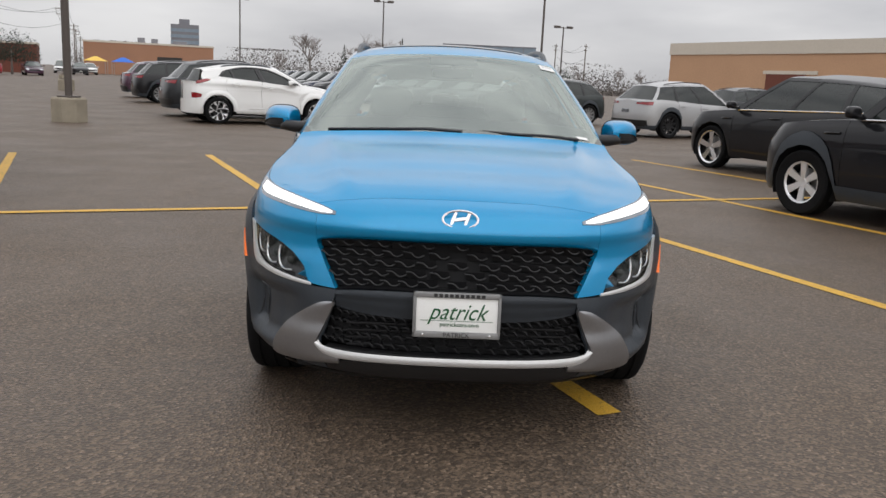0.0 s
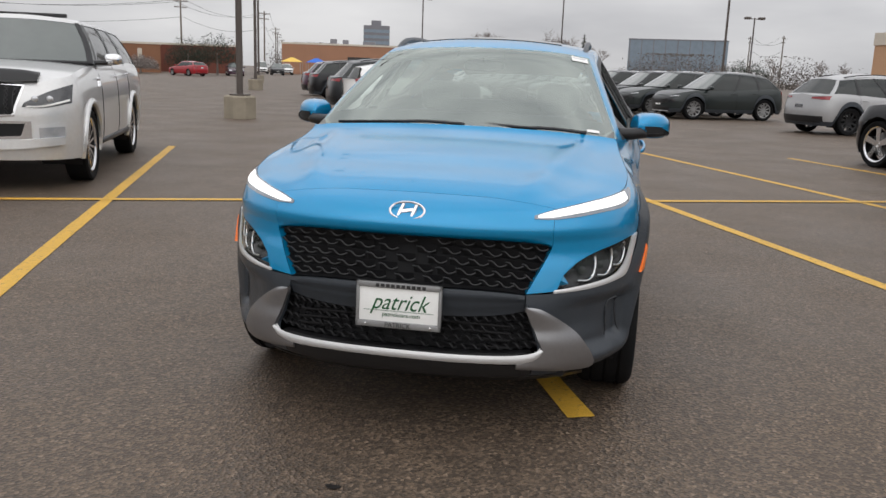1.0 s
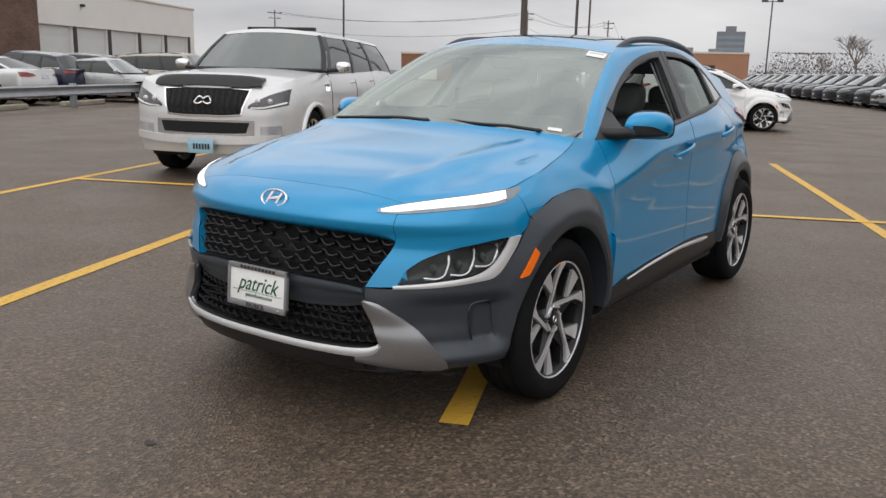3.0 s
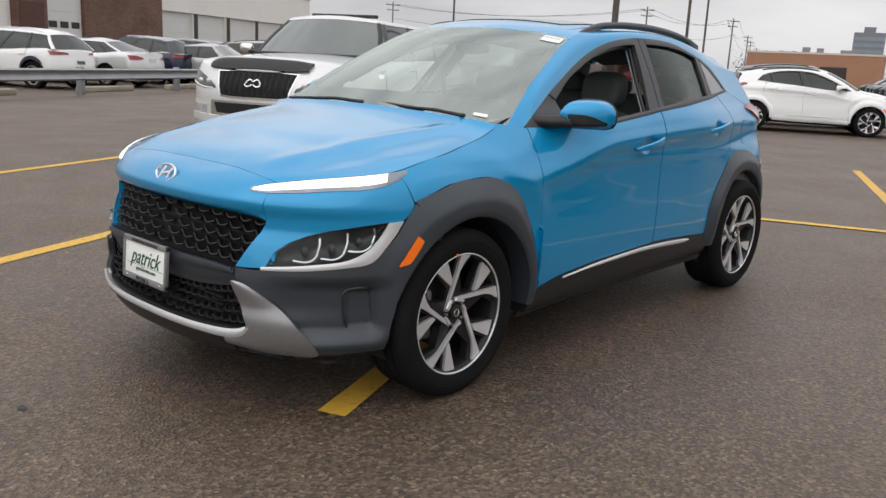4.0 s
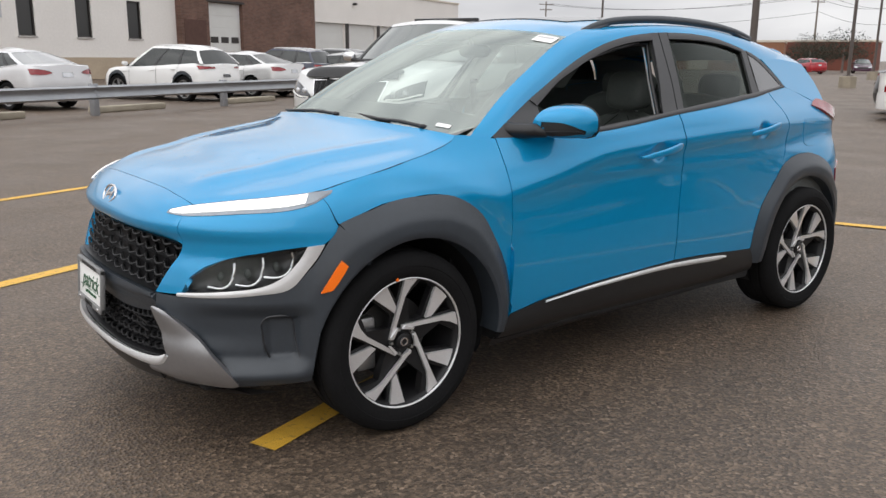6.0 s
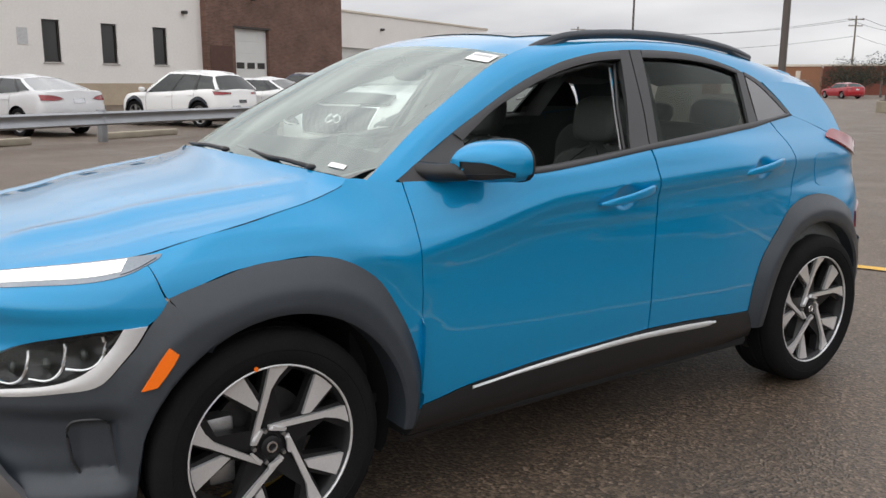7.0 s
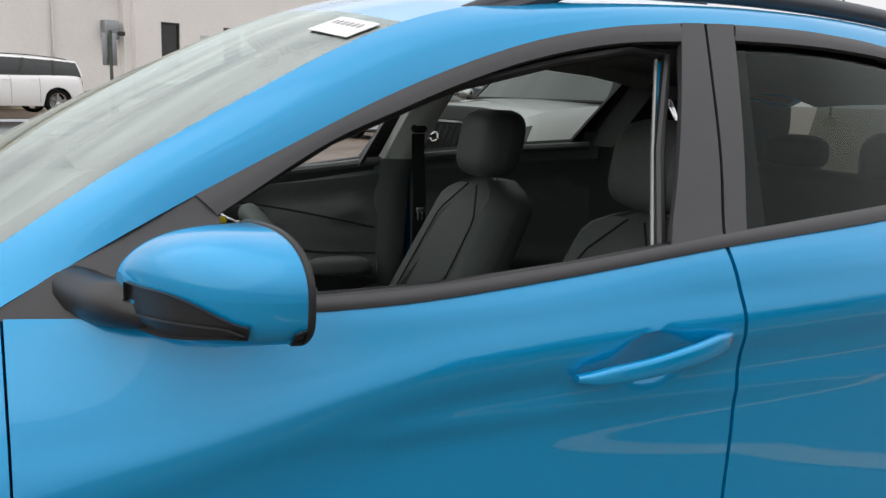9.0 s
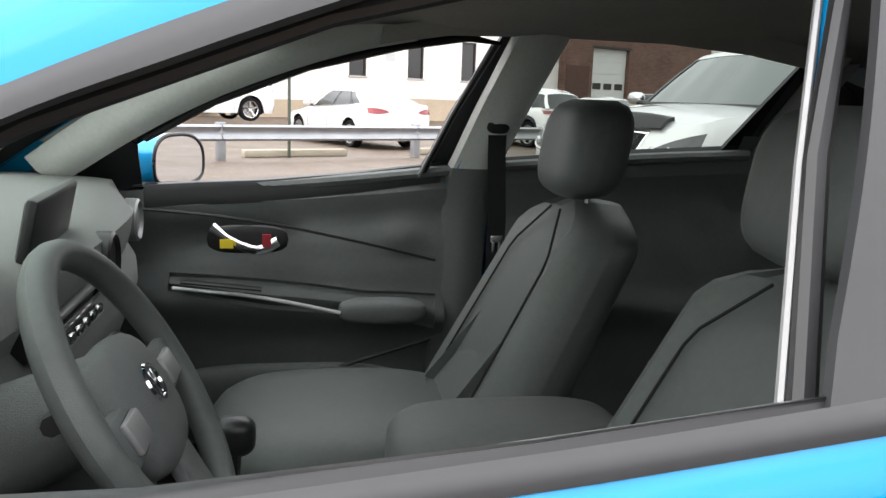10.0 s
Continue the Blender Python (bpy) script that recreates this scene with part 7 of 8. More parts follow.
POLE_WOOD = mat("grey pole wood", (.17, .145, .12), rough=.85, noise_scale=3, noise_amount=.25)
BRICK_FAR = mat("orange far brick", (.35, .185, .115), rough=.85, noise_scale=.4, noise_amount=.10, bump=.3, bump_scale=8)
BRICK_BROWN = mat("brown-orange far brick", (.24, .115, .065), rough=.85, noise_scale=.4, noise_amount=.14, bump=.3, bump_scale=8)
BRICK_RED = mat("dark red far brick", (.15, .050, .034), rough=.85, noise_scale=.4, noise_amount=.15)
BRICK_TAN = mat("tan far brick", (.50, .30, .18), rough=.85, noise_scale=.4, noise_amount=.08, bump=.3, bump_scale=8)
CREAM = mat("cream metal parapet", (.58, .52, .44), rough=.6, noise_scale=.5, noise_amount=.06)
TOWER = mat("grey tower concrete", (.20, .20, .22), rough=.8, noise_scale=.1, noise_amount=.1)
BLUE_GLASS = mat("blue-grey curtain wall", (.20, .25, .30), rough=.35, noise_scale=.05, noise_amount=.15)


def brick_wall_mat(name, dark, light):
    m = bpy.data.materials.new(name)
    m.use_nodes = True
    nt = m.node_tree
    b = nt.nodes["Principled BSDF"]
    b.inputs["Roughness"].default_value = .85
    co = nt.nodes.new("ShaderNodeTexCoord")
    mp = nt.nodes.new("ShaderNodeMapping")
    mp.inputs["Rotation"].default_value = (radians(90), 0, 0)
    br = nt.nodes.new("ShaderNodeTexBrick")
    br.inputs["Scale"].default_value = 1.0
    br.inputs["Brick Width"].default_value, br.inputs["Row Height"].default_value, br.inputs["Mortar Size"].default_value = .215, .075, .008
    br.inputs["Color1"].default_value, br.inputs["Color2"].default_value, br.inputs["Mortar"].default_value = (*dark, 1), (*light, 1), (.16, .12, .10, 1)
    n = nt.nodes.new("ShaderNodeTexNoise")
    n.inputs["Scale"].default_value, n.inputs["Detail"].default_value = .7, 6
    r = nt.nodes.new("ShaderNodeMapRange")
    r.inputs["From Min"].default_value, r.inputs["From Max"].default_value, r.inputs["To Min"].default_value, r.inputs["To Max"].default_value = .3, .7, .75, 1.2
    mx = nt.nodes.new("ShaderNodeMixRGB")
    mx.blend_type, mx.inputs[0].default_value = "MULTIPLY", 1
    bp = nt.nodes.new("ShaderNodeBump")
    bp.inputs["Strength"].default_value, bp.inputs["Distance"].default_value = .5, .01
    nt.links.new(co.outputs["Object"], mp.inputs[0])
    nt.links.new(mp.outputs[0], br.inputs["Vector"])
    nt.links.new(co.outputs["Object"], n.inputs["Vector"])
    nt.links.new(n.outputs["Fac"], r.inputs["Value"])
    nt.links.new(br.outputs["Color"], mx.inputs[1])
    nt.links.new(r.outputs[0], mx.inputs[2])
    nt.links.new(mx.outputs[0], b.inputs["Base Color"])
    nt.links.new(br.outputs["Fac"], bp.inputs["Height"])
    nt.links.new(bp.outputs["Normal"], b.inputs["Normal"])
    return m


BRICK = brick_wall_mat("brown brick", (.105, .050, .036), (.165, .085, .060))

# the workshop: its front runs along local +x, out of the wall is -y
WALL = Matrix(((-.446, -.895, 0, -35.4), (.895, -.446, 0, 5.4), (0, 0, 1, 0), (0, 0, 0, 1)))  # x along the wall, y into the building
shop = thing("workshop_building", WALL, "white and brown brick workshop with narrow windows and roller doors", "building")
Z0 = .20


def wall_with_holes(x0, x1, z0, z1, holes, depth=.30):
    """A wall slab pierced by rectangular holes (x0, x1, z0, z1), with its reveals."""
    xs = sorted({x0, x1, *[v for h in holes for v in h[:2]]})
    zs = sorted({z0, z1, *[v for h in holes for v in h[2:]]})
    pts, faces = [], []

    def quad(a, b, c, d):
        k = len(pts)
        pts.extend((a, b, c, d))
        faces.append((k, k + 1, k + 2, k + 3))

    for i in range(len(xs) - 1):
        for j in range(len(zs) - 1):
            a, b, c, d = xs[i], xs[i + 1], zs[j], zs[j + 1]
            if any(h[0] <= a and b <= h[1] and h[2] <= c and d <= h[3] for h in holes):
                continue
            quad((a, 0, c), (b, 0, c), (b, 0, d), (a, 0, d))
    for a, b, c, d in holes:
        quad((a, 0, c), (a, 0, d), (a, depth, d), (a, depth, c))
        quad((b, 0, c), (b, depth, c), (b, depth, d), (b, 0, d))
        quad((a, 0, d), (b, 0, d), (b, depth, d), (a, depth, d))
        quad((a, 0, c), (a, depth, c), (b, depth, c), (b, 0, c))
    quad((x0, 0, z1), (x1, 0, z1), (x1, depth, z1), (x0, depth, z1))
    quad((x0, 0, z0), (x0, 0, z1), (x0, depth, z1), (x0, depth, z0))
    quad((x1, 0, z0), (x1, depth, z0), (x1, depth, z1), (x1, 0, z1))
    return pts, faces


wins = [(.40 + 2.93 * k, 1.25 + 2.93 * k, 2.07, 3.80) for k in (-1, 0, 1, 2)]
wins = [w for w in wins if w[1] < 9.2]
solid("wall", wall_with_holes(-3.65, 9.4, 1.20, 6.2, wins), WHITE_WALL, shop, "white painted brick wall", smooth=False)
solid("plinth", block(-3.65, 9.4, -.03, .3, Z0, 1.195, .01), TAN_WALL, shop, "tan painted plinth", smooth=False)
for a, b, c, d in wins:
    w = solid("window", block(a + .002, b - .002, .12, .15, c + .002, d - .002), mat("dim window pane", (.026, .025, .024), rough=.08, coat=.2), shop, "narrow dark window", smooth=False)
    solid("window_frame", join(block(a + .003, a + .07, .06, .14, c, d), block(b - .07, b - .003, .06, .14, c, d), block(a, b, .06, .14, d - .07, d - .003), block(a, b, .06, .14, c + .003, c + .06)), FRAME_DARK, w, smooth=False)
    solid("window_sill", block(a - .05, b + .05, -.05, .10, c - .07, c - .003, .01), SILL_GREY, w, smooth=False)
solid("wall", wall_with_holes(9.4, 21.0, Z0, 6.35, [(11.45, 14.15, Z0 + .01, 4.05)], .5), BRICK, shop, "brown brick wall", smooth=False).location = (0, -.35, 0)
solid("brick_coping", block(9.35, 21.05, -.40, .2, 6.355, 6.47, .01), CREAM, shop, smooth=False)
door = solid("roller_door", block(11.455, 14.145, -.12, -.06, Z0 + .015, 4.045), DOOR_WHITE, shop, "white sectional door with three small windows", smooth=False)
for k in range(6):
    solid("door_panel", block(11.50, 14.10, -.135, -.122, Z0 + .10 + .62 * k, Z0 + .68 + .62 * k, .01), DOOR_WHITE, door, smooth=False)
for k in range(3):
    solid("door_window", block(11.72 + .82 * k, 12.32 + .82 * k, -.150, -.137, 1.98, 2.30, .02), FRAME_DARK, door, smooth=False)
solid("lintel", block(11.3, 14.3, -.375, -.356, 4.06, 4.16), FRAME_DARK, shop, smooth=False)
solid("wall_patch", block(9.6, 11.2, -.37, -.353, Z0, 3.1), mat("darker brick patch", (.090, .047, .037), rough=.85, noise_scale=6, noise_amount=.2), shop, smooth=False)
docks = [(21.3 + 4.05 * k, 24.95 + 4.05 * k, .9, 3.45) for k in range(5)]
solid("wall", wall_with_holes(21.0, 42.4, Z0, 5.6, docks, .4), WHITE_WALL, shop, "white wall with a row of dock doors", smooth=False)
solid("roof_edge", block(21.0, 42.5, -.06, .4, 5.605, 5.75, .01), CREAM, shop, smooth=False)
for k, (a, b, c, d) in enumerate(docks):
    dd = solid("dock_door", block(a + .003, b - .003, .22, .28, c + (.9 if k == 0 else .003), d - .003), DOOR_WHITE, shop, "white dock door", smooth=False)
    for j in range(4):
        solid("door_panel", block(a + .04, b - .04, .205, .218, max(c + .05, d - .62 * (j + 1)), d - .62 * j - .04, .01), DOOR_WHITE, dd, smooth=False)
    solid("door_jamb", block(b + .002, b + .395, -.05, .2, c, d, .01), FRAME_DARK, shop, smooth=False)
solid("dock_shadow_wall", block(21.2, 41.8, .45, .5, Z0, 3.5), BLACK_MATT, shop, smooth=False)
for x, z in ((8.2, 4.6), (12.8, 5.6), (26.0, 4.75), (-4.3, 3.2)):
    solid("wall_lamp", block(x - .10, x + .10, -.65 if 9 < x < 21 else -.28, -.36 if 9 < x < 21 else -.003, z - .08, z + .08, .03), FRAME_DARK, shop, "small dark wall lamp")
solid("notice", block(-.75, -.28, -.02, -.003, 2.75, 3.4), mat("pale notice", (.5, .5, .5), rough=.6, noise_scale=12, noise_amount=.2), shop, "pale notice", smooth=False)
# side wing set back at the near end
solid("wall", moved(wall_with_holes(-22, -3.65, 1.0, 6.2, [], .3), Matrix.Translation((0, .65, 0))), WHITE_WALL, shop, "white painted wall set back", smooth=False)
solid("plinth", block(-22, -3.66, .62, .9, Z0, .995, .01), TAN_WALL, shop, smooth=False)
solid("return_wall", block(-3.95, -3.655, .302, .645, Z0, 6.2), WHITE_WALL, shop, smooth=False)
solid("drain_pipe", join(tube([(-6.6, .56, 6.2), (-6.6, .56, 1.6), (-6.9, .45, 1.45), (-7.3, .45, 1.45)], .07, 10)), WHITE_WALL, shop, "white drain pipe")
solid("meter_box", block(-4.75, -4.15, .25, .62, 3.0, 3.7, .03), GALV, shop, "grey meter box")
solid("roof_slab", block(-22, 42.4, .31, 14, 5.2, 5.5), CREAM, shop, smooth=False)
solid("back_wall", join(block(-22, 42.4, 13.7, 14, Z0, 5.19), block(-22, -21.7, .96, 13.69, Z0, 5.19), block(42.1, 42.39, .41, 13.69, Z0, 5.19)), WHITE_WALL, shop, smooth=False)
bol = tagged(solid("bollard", moved(lathe([(0, 1.15), (.05, 1.13), (.075, 1.05), (.075, 0)], 16, "z"), WALL @ Matrix.Translation((16.6, -2.0, .30))), mat("yellow bollard", (.75, .48, .02), rough=.5, noise_scale=4, noise_amount=.1)), "yellow steel bollard before the brick wall", "bollard")

# guard rail with timber-like steel posts
RAIL = Matrix(((-.46, -.888, 0, -16.6), (.888, -.46, 0, 3.5), (0, 0, 1, 0), (0, 0, 0, 1)))
guard = thing("guard_rail", RAIL, "galvanised steel guard rail on square posts", "guard rail")
for k in range(-4, 6):
    solid("post", block(4.35 * k - .075, 4.35 * k + .075, -.16, -.005, -.02, .70, .012), GALV, guard)
prof = [(-.16, .66), (-.22, .62), (-.165, .56), (-.155, .51), (-.165, .46), (-.22, .40), (-.16, .36)]
for k in range(-4, 5):
    bm_rows = [[(4.35 * k + .01 + 4.32 * t, y, z) for y, z in prof] for t in (0, .5, 1)]
    solid("rail_beam", join(sheet(bm_rows), sheet([[(x, y + .012, z) for x, y, z in r] for r in bm_rows], flip=True)), GALV, guard, smooth=True)
CURB = mat("pale concrete kerb", (.36, .32, .25), rough=.85, noise_scale=3, noise_amount=.2)
first_curb = None
for k in range(-4, 5):
    mm = RAIL @ Matrix.Translation((4.35 * k + .45 + (.25 if k % 2 else 0), .55, 0))
    if first_curb is None:
        first_curb = tagged(solid("wheel_stop", block(0, 2.3, -.10, .10, 0, .15, .03), CURB), "worn concrete wheel stop by the guard rail", "wheel stop", "wheel stops")
        first_curb.matrix_world = mm
    else:
        copy_thing(first_curb, mm)
sign = thing("sign_post", RAIL @ Matrix.Translation((-2.75, .35, 0)), "green steel sign post seen from its back", "sign")
solid("post", tube([(0, 0, 0), (0, 0, 2.3)], .035, 6), mat("green steel", (.06, .075, .055), rough=.6, noise_scale=5, noise_amount=.2), sign)
solid("sign_board", block(-.15, .15, .04, .05, 1.65, 2.25, .005), GALV, sign)

# tall lamp poles on concrete bases
def lamp_pole(x, y, height=11.0, turn=0.0, heads=2, base=True, label="brown steel lamp pole on a concrete base"):
    lp = thing("lamp_pole", pose(x, y, 0, 0, 0, turn), label, "street lamp", "car park lamp poles")
    if base:
        solid("concrete_base", lathe([(.0, .56), (.39, .56), (.42, .52), (.42, 0)], 8, "z"), CONCRETE, lp, smooth=False)
    solid("base_plate", block(-.2, .2, -.2, .2, .56 if base else 0, .60 if base else .03, .01), POLE_BROWN, lp)
    solid("pole", tube([(0, 0, .56 if base else 0), (0, 0, height)], [.085, .068], 10), POLE_BROWN, lp)
    solid("cross_arm", tube([(-.55 if heads > 1 else 0, 0, height - .1), (.55, 0, height - .1)], .04, 8), POLE_BROWN, lp)
    for sx in ((-1, 1) if heads > 1 else (1,)):
        solid("lamp_head", block(sx * .75 - .30, sx * .75 + .30, -.22, .22, height - .16, height + .08, .04), POLE_BROWN, lp)
    return lp


lamp_pole(-8.45, 16.25)
lamp_pole(-18.4, 39.9)
lamp_pole(-26.3, 58.5)
lamp_pole(-20.6, 90.5, 9.2, 20)
lamp_pole(-4.9, 88.0, 9.4, 20)
lamp_pole(8.0, 57.0, 10.5, 20)
lamp_pole(14.2, 87.0, 7.6, 20)
lamp_pole(-40.5, 46.0, 10.0, 20)


def utility_pole(x, y, h, turn=0.0):
    up = thing("utility_pole", pose(x, y, 0, 0, 0, turn), "grey wooden utility pole with cross arms", "utility pole", "utility poles")
    solid("pole", tube([(0, 0, 0), (0, 0, h)], [.17, .11], 8), POLE_WOOD, up)
    for z, w in ((h - .5, 1.3), (h - 1.4, 1.1)):
        solid("cross_arm", block(-w, w, -.06, .06, z - .06, z + .06), POLE_WOOD, up)
        for sx in (-w * .9, -w * .45, w * .45, w * .9):
            solid("insulator", tube([(sx, 0, z + .06), (sx, 0, z + .22)], .05, 6), STEEL, up)
    return up


UPOLES = [(-108.0, 105.0), (-65.3, 119.0), (-62.7, 145.0), (-86.0, 207.0), (-99.0, 240.0), (-121.0, 298.0), (-7.0, 215.0), (29.5, 193.0), (35.3, 187.0)]
for x, y in UPOLES:
    utility_pole(x, y, 11.0, 65)
WIRE = mat("black cable", (.03, .03, .032), rough=.6)
for i, j in ((0, 1), (1, 2), (2, 3), (3, 4), (4, 5), (7, 8)):
    for o, z in ((-1.0, 10.6), (1.0, 10.6), (.3, 8.2)):
        pts = [Vector((*UPOLES[i], z)).lerp(Vector((*UPOLES[j], z)), t) + Vector((o * .9, o * .4, -6.0 * t * (1 - t))) for t in np.linspace(0, 1, 12)]
        tagged(solid("cable", tube(pts, .024, 4), WIRE), "black sagging overhead cable", "cable", "overhead cables")


def far_block(name, x, y, rz, w, d, h, wall, label, roof=None, openings=()):
    """A far building: walls, parapet and its openings, front along local +x, facing -y."""
    b = thing(name, pose(x, y, 0, 0, 0, rz), label, "building")
    solid("wall", block(0, w, 0, d, -.2, h), wall, b, smooth=False)
    solid("parapet", block(-.08, w + .08, -.08, d + .08, h + .002, h + (roof[1] if roof else .25)), roof[0] if roof else CREAM, b, smooth=False)
    for a0, a1, z0, z1, mt in openings:
        solid("opening", block(a0, a1, -.06, -.004, z0, z1), mt, b, smooth=False)
    return b


far_block("red_brick_building", -64.0, 84.0, 30, 13, 12, 3.3, BRICK_BROWN, "low orange brick building with pale doors", (CREAM, .25), [(2.2, 4.6, .1, 2.6, CREAM), (6.5, 7.4, .9, 2.8, FRAME_DARK), (8.4, 8.9, .6, 2.8, CREAM), (10.4, 10.9, .6, 2.8, CREAM)])
far_block("red_brick_wall", -64.0, 101.4, 22, 15, 8, 3.6, BRICK_RED, "long low dark red brick building")
store = far_block("brick_store", -56.5, 138.0, 14, 20.6, 15, 5.1, BRICK_FAR, "low orange brick store with a dark doorway", (CREAM, .3), [(11.5, 15.5, .2, 3.2, FRAME_DARK)])
for x0, x1, z1 in ((8.2, 9.3, 6.3), (10.4, 11.4, 6.2), (14.0, 16.2, 6.0)):
    solid("roof_unit", block(x0, x1, 3.0, 4.4, 5.41, z1, .04), TOWER, store, smooth=False)
far_block("brick_hall", 20.6, 68.6, -64, 34, 25, 4.45, BRICK_TAN, "tan brick hall with a cream parapet", (CREAM, .95), [(10.5, 14.0, .2, 3.0, BRICK_RED), (10.2, 15.0, 3.0, 3.25, CREAM), (20.5, 24.5, .2, 3.6, DOOR_WHITE), (15.8, 20.0, .2, 2.9, CREAM)])
tw = thing("office_tower", pose(-114, 380, 0, 0, 0, 15), "grey concrete office tower far away", "building")
solid("wall", block(0, 12, 0, 12, 0, 21), TOWER, tw, smooth=False)
for k in range(7):
    solid("window_band", block(-.05, 12.05, -.06, -.01, 2.2 + 2.6 * k, 3.6 + 2.6 * k), BLUE_GLASS, tw, smooth=False)
solid("plant_room", block(3.5, 8, 3, 8, 21.01, 23.4), TOWER, tw, smooth=False)
gb = thing("glass_building", pose(4.5, 246, 0, 0, 0, -4), "blue-grey glass office block far away", "building")
solid("wall", block(0, 27, 0, 14, 0, 12), BLUE_GLASS, gb, smooth=False)
for k in range(8):
    solid("mullion", block(3.3 * k + .2, 3.3 * k + .45, -.12, -.01, 0, 12), TOWER, gb, smooth=False)
solid("roof_edge", block(-.1, 27.1, -.1, 14.1, 12.01, 12.3), TOWER, gb, smooth=False)
# tents by the far store
for x, y, mt, lab in ((-50.5, 127.5, "yellow", "yellow market tent far off"), (-46.5, 128.0, "blue", "blue market tent far off")):
    tm = mat(mt + " canvas", (.75, .50, .10) if mt == "yellow" else (.03, .14, .55), rough=.7, noise_scale=3, noise_amount=.1)
    tt = thing("market_tent", pose(x, y, 0, 0, 0, 14), lab, "tent")
    solid("canopy", ([(-1.6, -1.6, 2.0), (1.6, -1.6, 2.0), (1.6, 1.6, 2.0), (-1.6, 1.6, 2.0), (-.25, 0, 2.7), (.25, 0, 2.7)], [(0, 1, 5, 4), (1, 2, 5), (2, 3, 4, 5), (3, 0, 4)]), tm, tt, smooth=False)
    for sx in (-1.5, 1.5):
        for sy in (-1.5, 1.5):
            solid("leg", tube([(sx, sy, 0), (sx, sy, 2.03)], .04, 6), STEEL, tt)

# ---- trees and bushes ----
# bark and twig colours are lightened to stand for haze over the distance
BARK_HAZED = mat("grey winter bark paled by haze", (.19, .17, .155), rough=.9, noise_scale=6, noise_amount=.25)
NEEDLE = mat("dark conifer needles", (.022, .034, .022), rough=.85, noise_scale=3, noise_amount=.4)
TWIG_HAZED = mat("brown winter twigs paled by haze", (.23, .20, .185), rough=.9, noise_scale=4, noise_amount=.3)


def bare_tree(x, y, h, seed, label="bare winter tree with fine twigs", spread=.5):
    rng = random.Random(seed)
    tr = thing("bare_tree", pose(x, y, 0, 0, 0, rng.uniform(0, 360)), label, "tree", "far trees")
    big, fine = [], []

    def grow(p, d, length, r, level):
        q = p + d * length
        mid = p.lerp(q, .5) + Vector((rng.uniform(-1, 1), rng.uniform(-1, 1), 0)) * length * .06
        (big if level < 2 else fine).append(tube([p, mid, q], [r, r * .8, r * .6], 5 if level < 3 else 3, caps=False))
        if level >= 5:
            return
        for _ in range(5 if level == 4 else 4 if level == 3 else 3):
            nd = (d + Vector((rng.uniform(-1, 1), rng.uniform(-1, 1), rng.uniform(-.25, .5))) * (spread if level < 1 else .85)).normalized()
            grow(p.lerp(q, rng.uniform(.55, 1)), nd, length * rng.uniform(.58, .85), max(r * .58, h * .0013), level + 1)

    grow(Vector((0, 0, 0)), Vector((0, 0, 1)), h * .26, h * .018, 0)
    solid("trunk", join(*big), BARK_HAZED, tr)
    solid("crown", join(*fine), TWIG_HAZED, tr)
    return tr


def conifer(x, y, h, seed, label="dark green conifer at the car park edge"):
    rng = random.Random(seed)
    tr = thing("conifer", pose(x, y, 0), label, "tree", "far trees")
    solid("trunk", tube([(0, 0, 0), (0, 0, h * .95)], [h * .02, h * .004], 6), BARK_HAZED, tr)
    pts, faces = [], []
    for _ in range(900):
        t = rng.random() ** .8
        z = h * (.06 + .94 * t)
        r = h * .26 * (1 - t) ** .9 * (.5 + .5 * rng.random()) * (.75 + .25 * math.sin(t * 40))
        a = rng.uniform(0, 2 * math.pi)
        c = Vector((r * math.cos(a), r * math.sin(a), z))
        s = h * .035 * (1.3 - t)
        k = len(pts)
        for _ in range(3):
            pts.append(tuple(c + Vector((rng.uniform(-1, 1), rng.uniform(-1, 1), rng.uniform(-1, .4))) * s))
        faces.append((k, k + 1, k + 2))
    solid("crown", (pts, faces), NEEDLE, tr, smooth=False)
    return tr


for x, y, h in ((-21, 150, 14), (-12, 152, 12), (-7, 150, 13), (-3, 165, 11), (36, 200, 9), (52, 200, 10), (44, 190, 9), (20, 160, 7), (-30, 170, 9)):
    bare_tree(x, y, h, int(abs(x * 7 + y)))
for x, y, h in ((-13.5, 135, 6.5), (-11.2, 134, 5.5), (-4.2, 136, 8.0), (-6.0, 140, 5.0)):
    conifer(x, y, h, int(abs(x * 9 + y)))
bush_specs = [(-46.0, 84.5, 4.6, 2.6), (-44.2, 88, 5.2, 3.0), (17, 110, 4.5, 3.4), (-49.5, 80.5, 2.2, 2.0)]
for n_, (x, y, h, w) in enumerate(bush_specs):
    rb = random.Random(n_ + 30)
    bt = thing("bush", pose(x, y, 0), "dark brown-green bush at the edge of the car park", "bush", "far bushes")
    pts, faces = [], []
    for _ in range(4500):
        a, b, r = rb.uniform(0, 2 * math.pi), rb.uniform(-.3, 1), rb.random() ** .4
        c = Vector((w * r * math.cos(a) * math.sqrt(max(0, 1 - b * b)), w * r * math.sin(a) * math.sqrt(max(0, 1 - b * b)), h * (.35 + .6 * r * b * (.8 + .2 * math.sin(a * 5)))))
        k = len(pts)
        for _ in range(3):
            pts.append(tuple(c + Vector((rb.uniform(-1, 1), rb.uniform(-1, 1), rb.uniform(-1, 1))) * .10))
        faces.append((k, k + 1, k + 2))
    solid("crown", (pts, faces), NEEDLE if n_ < 3 else TWIG_HAZED, bt, smooth=False)
    solid("stem", tube([(0, 0, 0), (0, 0, h * .5)], [.15, .06], 6), BARK_HAZED, bt)
hedge_pts, hedge_faces = [], []
rb = random.Random(77)
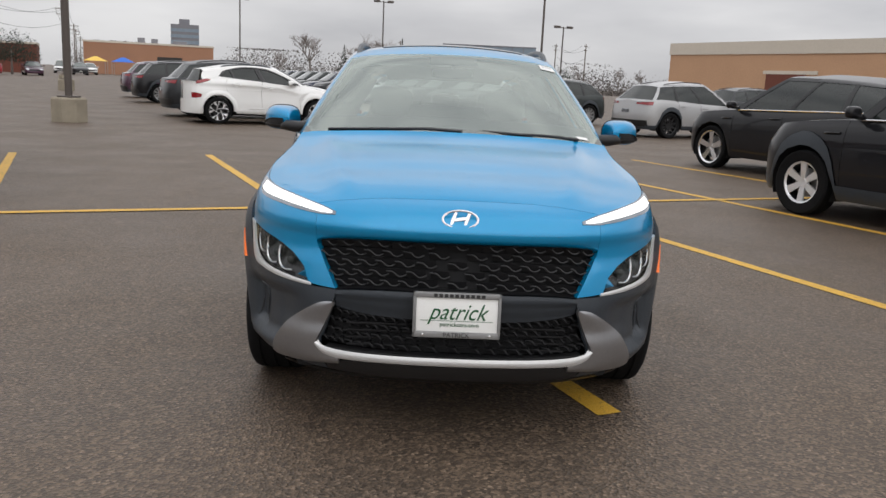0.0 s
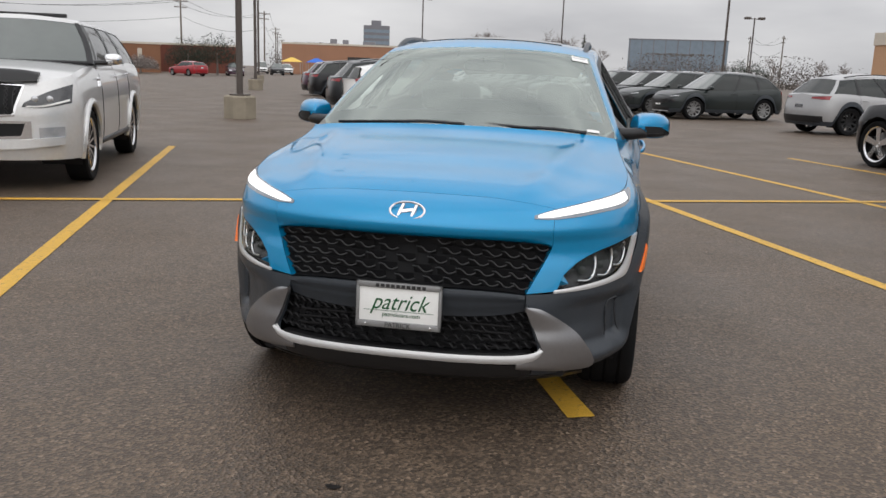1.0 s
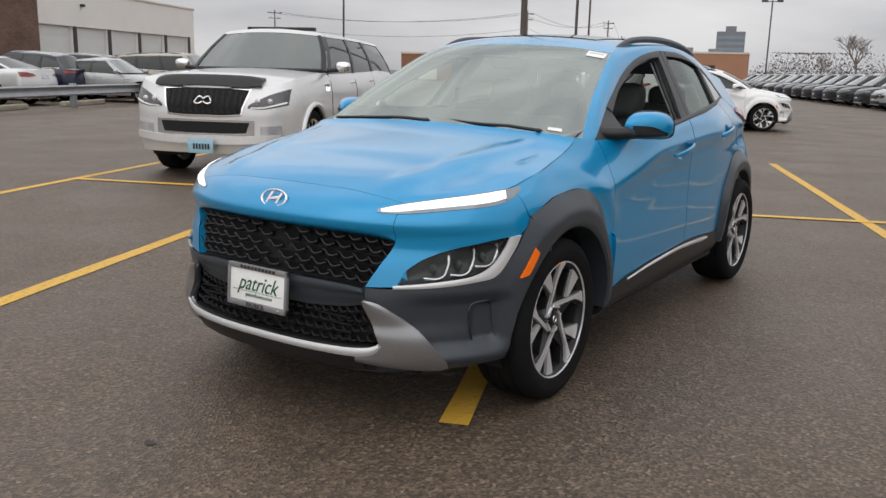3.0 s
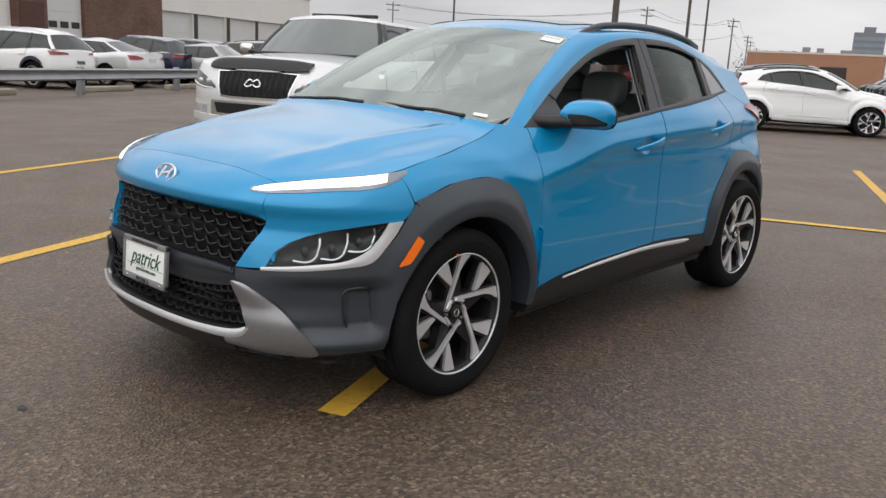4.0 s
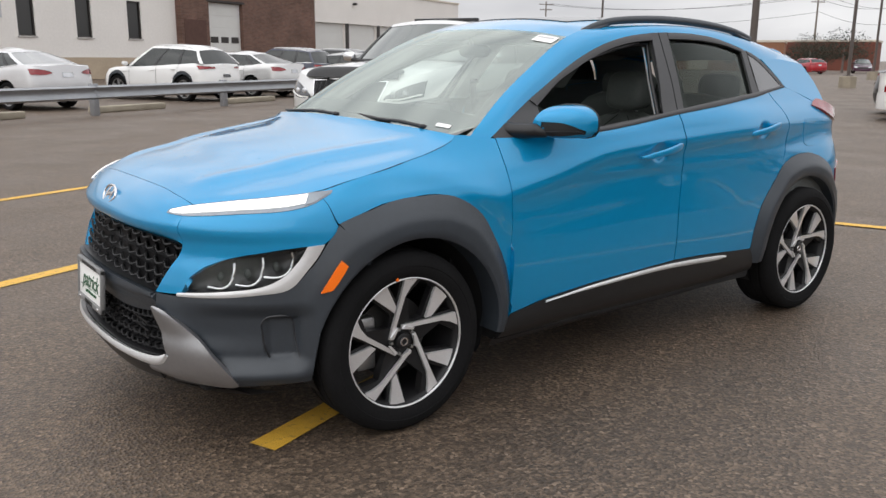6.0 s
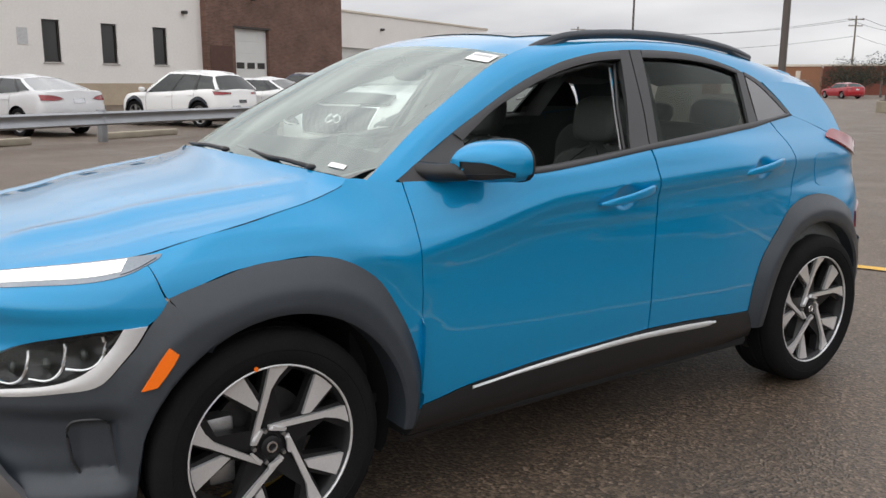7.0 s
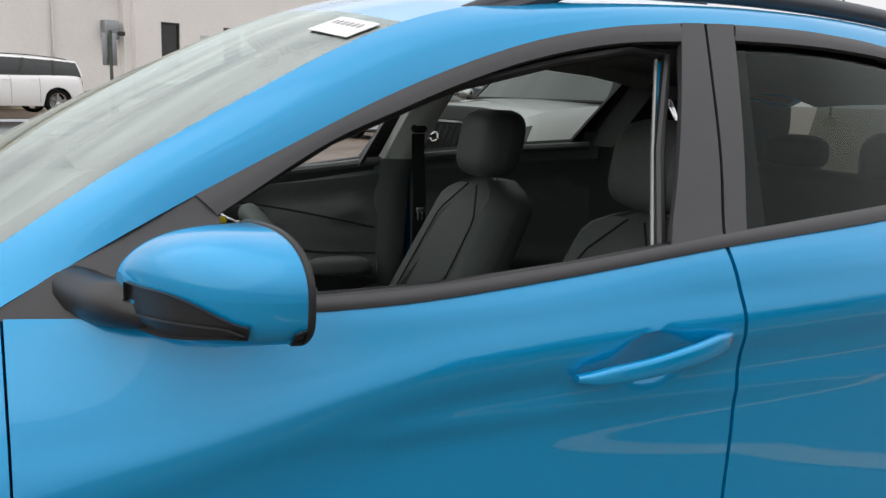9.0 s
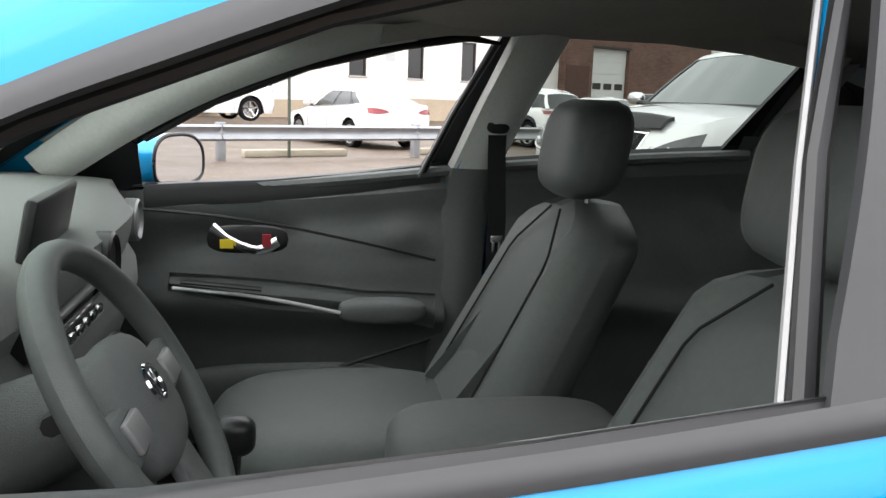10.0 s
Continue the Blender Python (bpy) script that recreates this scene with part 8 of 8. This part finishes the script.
for _ in range(60000):
    t = rb.random()
    x, y = -75 + 190 * t, 178 + 10 * math.sin(t * 5)
    z = abs(rb.gauss(0, 2.5)) * (1 + .8 * math.sin(t * 37) * math.sin(t * 11))
    k = len(hedge_pts)
    c = Vector((x + rb.uniform(-1, 1), y + rb.uniform(-4, 4), min(z, 6.5)))
    for _ in range(3):
        hedge_pts.append(tuple(c + Vector((rb.uniform(-1, 1), rb.uniform(-1, 1), rb.uniform(-1, 1))) * .24))
    hedge_faces.append((k, k + 1, k + 2))
tagged(solid("far_wood", (hedge_pts, hedge_faces), mat("grey-brown far wood", (.14, .122, .112), rough=.9, noise_scale=.1, noise_amount=.3), smooth=False), "bare brown wood along the horizon", "trees", kind="stuff")


# ---- ground, lines ----
LOT = Vector((-.400, .917, 0)).normalized()
ACROSS = Vector((.917, .400, 0)).normalized()


def ground_z(x, y):
    s = (x + 16.6) * -.884 + (y - 3.5) * -.466
    return .38 * ease(9, 20, s)


def ground_sheet():
    xs = [-900, -300, -120, -70] + list(np.arange(-60, 25, 4.0)) + [30, 60, 120, 300, 900]
    ys = [-900, -300, -100, -40] + list(np.arange(-24, 44, 4.0)) + [60, 90, 150, 300, 900]
    return sheet([[(x, y, ground_z(x, y)) for y in ys] for x in xs])


ground = tagged(solid("ground", ground_sheet(), ASPHALT), "damp brown-grey asphalt of a car park", "ground", kind="structure")


def stripe(p0, p1, width=.115, name="parking_line", lift=.004):
    a, b = Vector((*p0, 0)), Vector((*p1, 0))
    d = (b - a).normalized()
    s = Vector((-d.y, d.x, 0)) * width / 2
    n = max(2, int((b - a).length / .35))
    rng = random.Random(hash((round(p0[0], 2), round(p0[1], 2))) % 9999)
    grid = []
    for i in range(n + 1):
        c = a + (b - a) * i / n
        grid.append([c - s * (1 + rng.uniform(-.05, .05)) + Vector((0, 0, lift)), c + s * (1 + rng.uniform(-.05, .05)) + Vector((0, 0, lift))])
    return tagged(solid(name, sheet(grid, flip=True), YELLOW), "worn yellow painted parking line on asphalt", "line", "parking lines", "structure")


stripe((-2.10, -.98), (-6.18, 8.75))
stripe((.690, -.49), (-3.55, 9.70))
stripe((3.55, .05), (-.82, 10.78))
stripe((6.20, 1.05), (1.33, 11.95))
stripe((9.0, 1.60), (3.95, 12.4))
stripe((-6.62, 2.49), (9.5, 9.2), lift=.008)
stripe((-4.90, -1.49), (-8.98, 8.24))


# an oil spot on the asphalt
OIL = mat("oil stain", (.012, .010, .009), rough=.45, noise_scale=20, noise_amount=.4)
spot = [(-.08 + .024 * (1 + .3 * math.sin(3 * a)) * math.cos(a), -1.285 + .019 * (1 + .25 * math.cos(2 * a)) * math.sin(a), .004) for a in np.linspace(0, 2 * math.pi, 21)[:-1]]
tagged(solid("oil_stain", (spot, [tuple(range(20))]), OIL), "small dark oil stain on the asphalt", "stain", kind="structure")
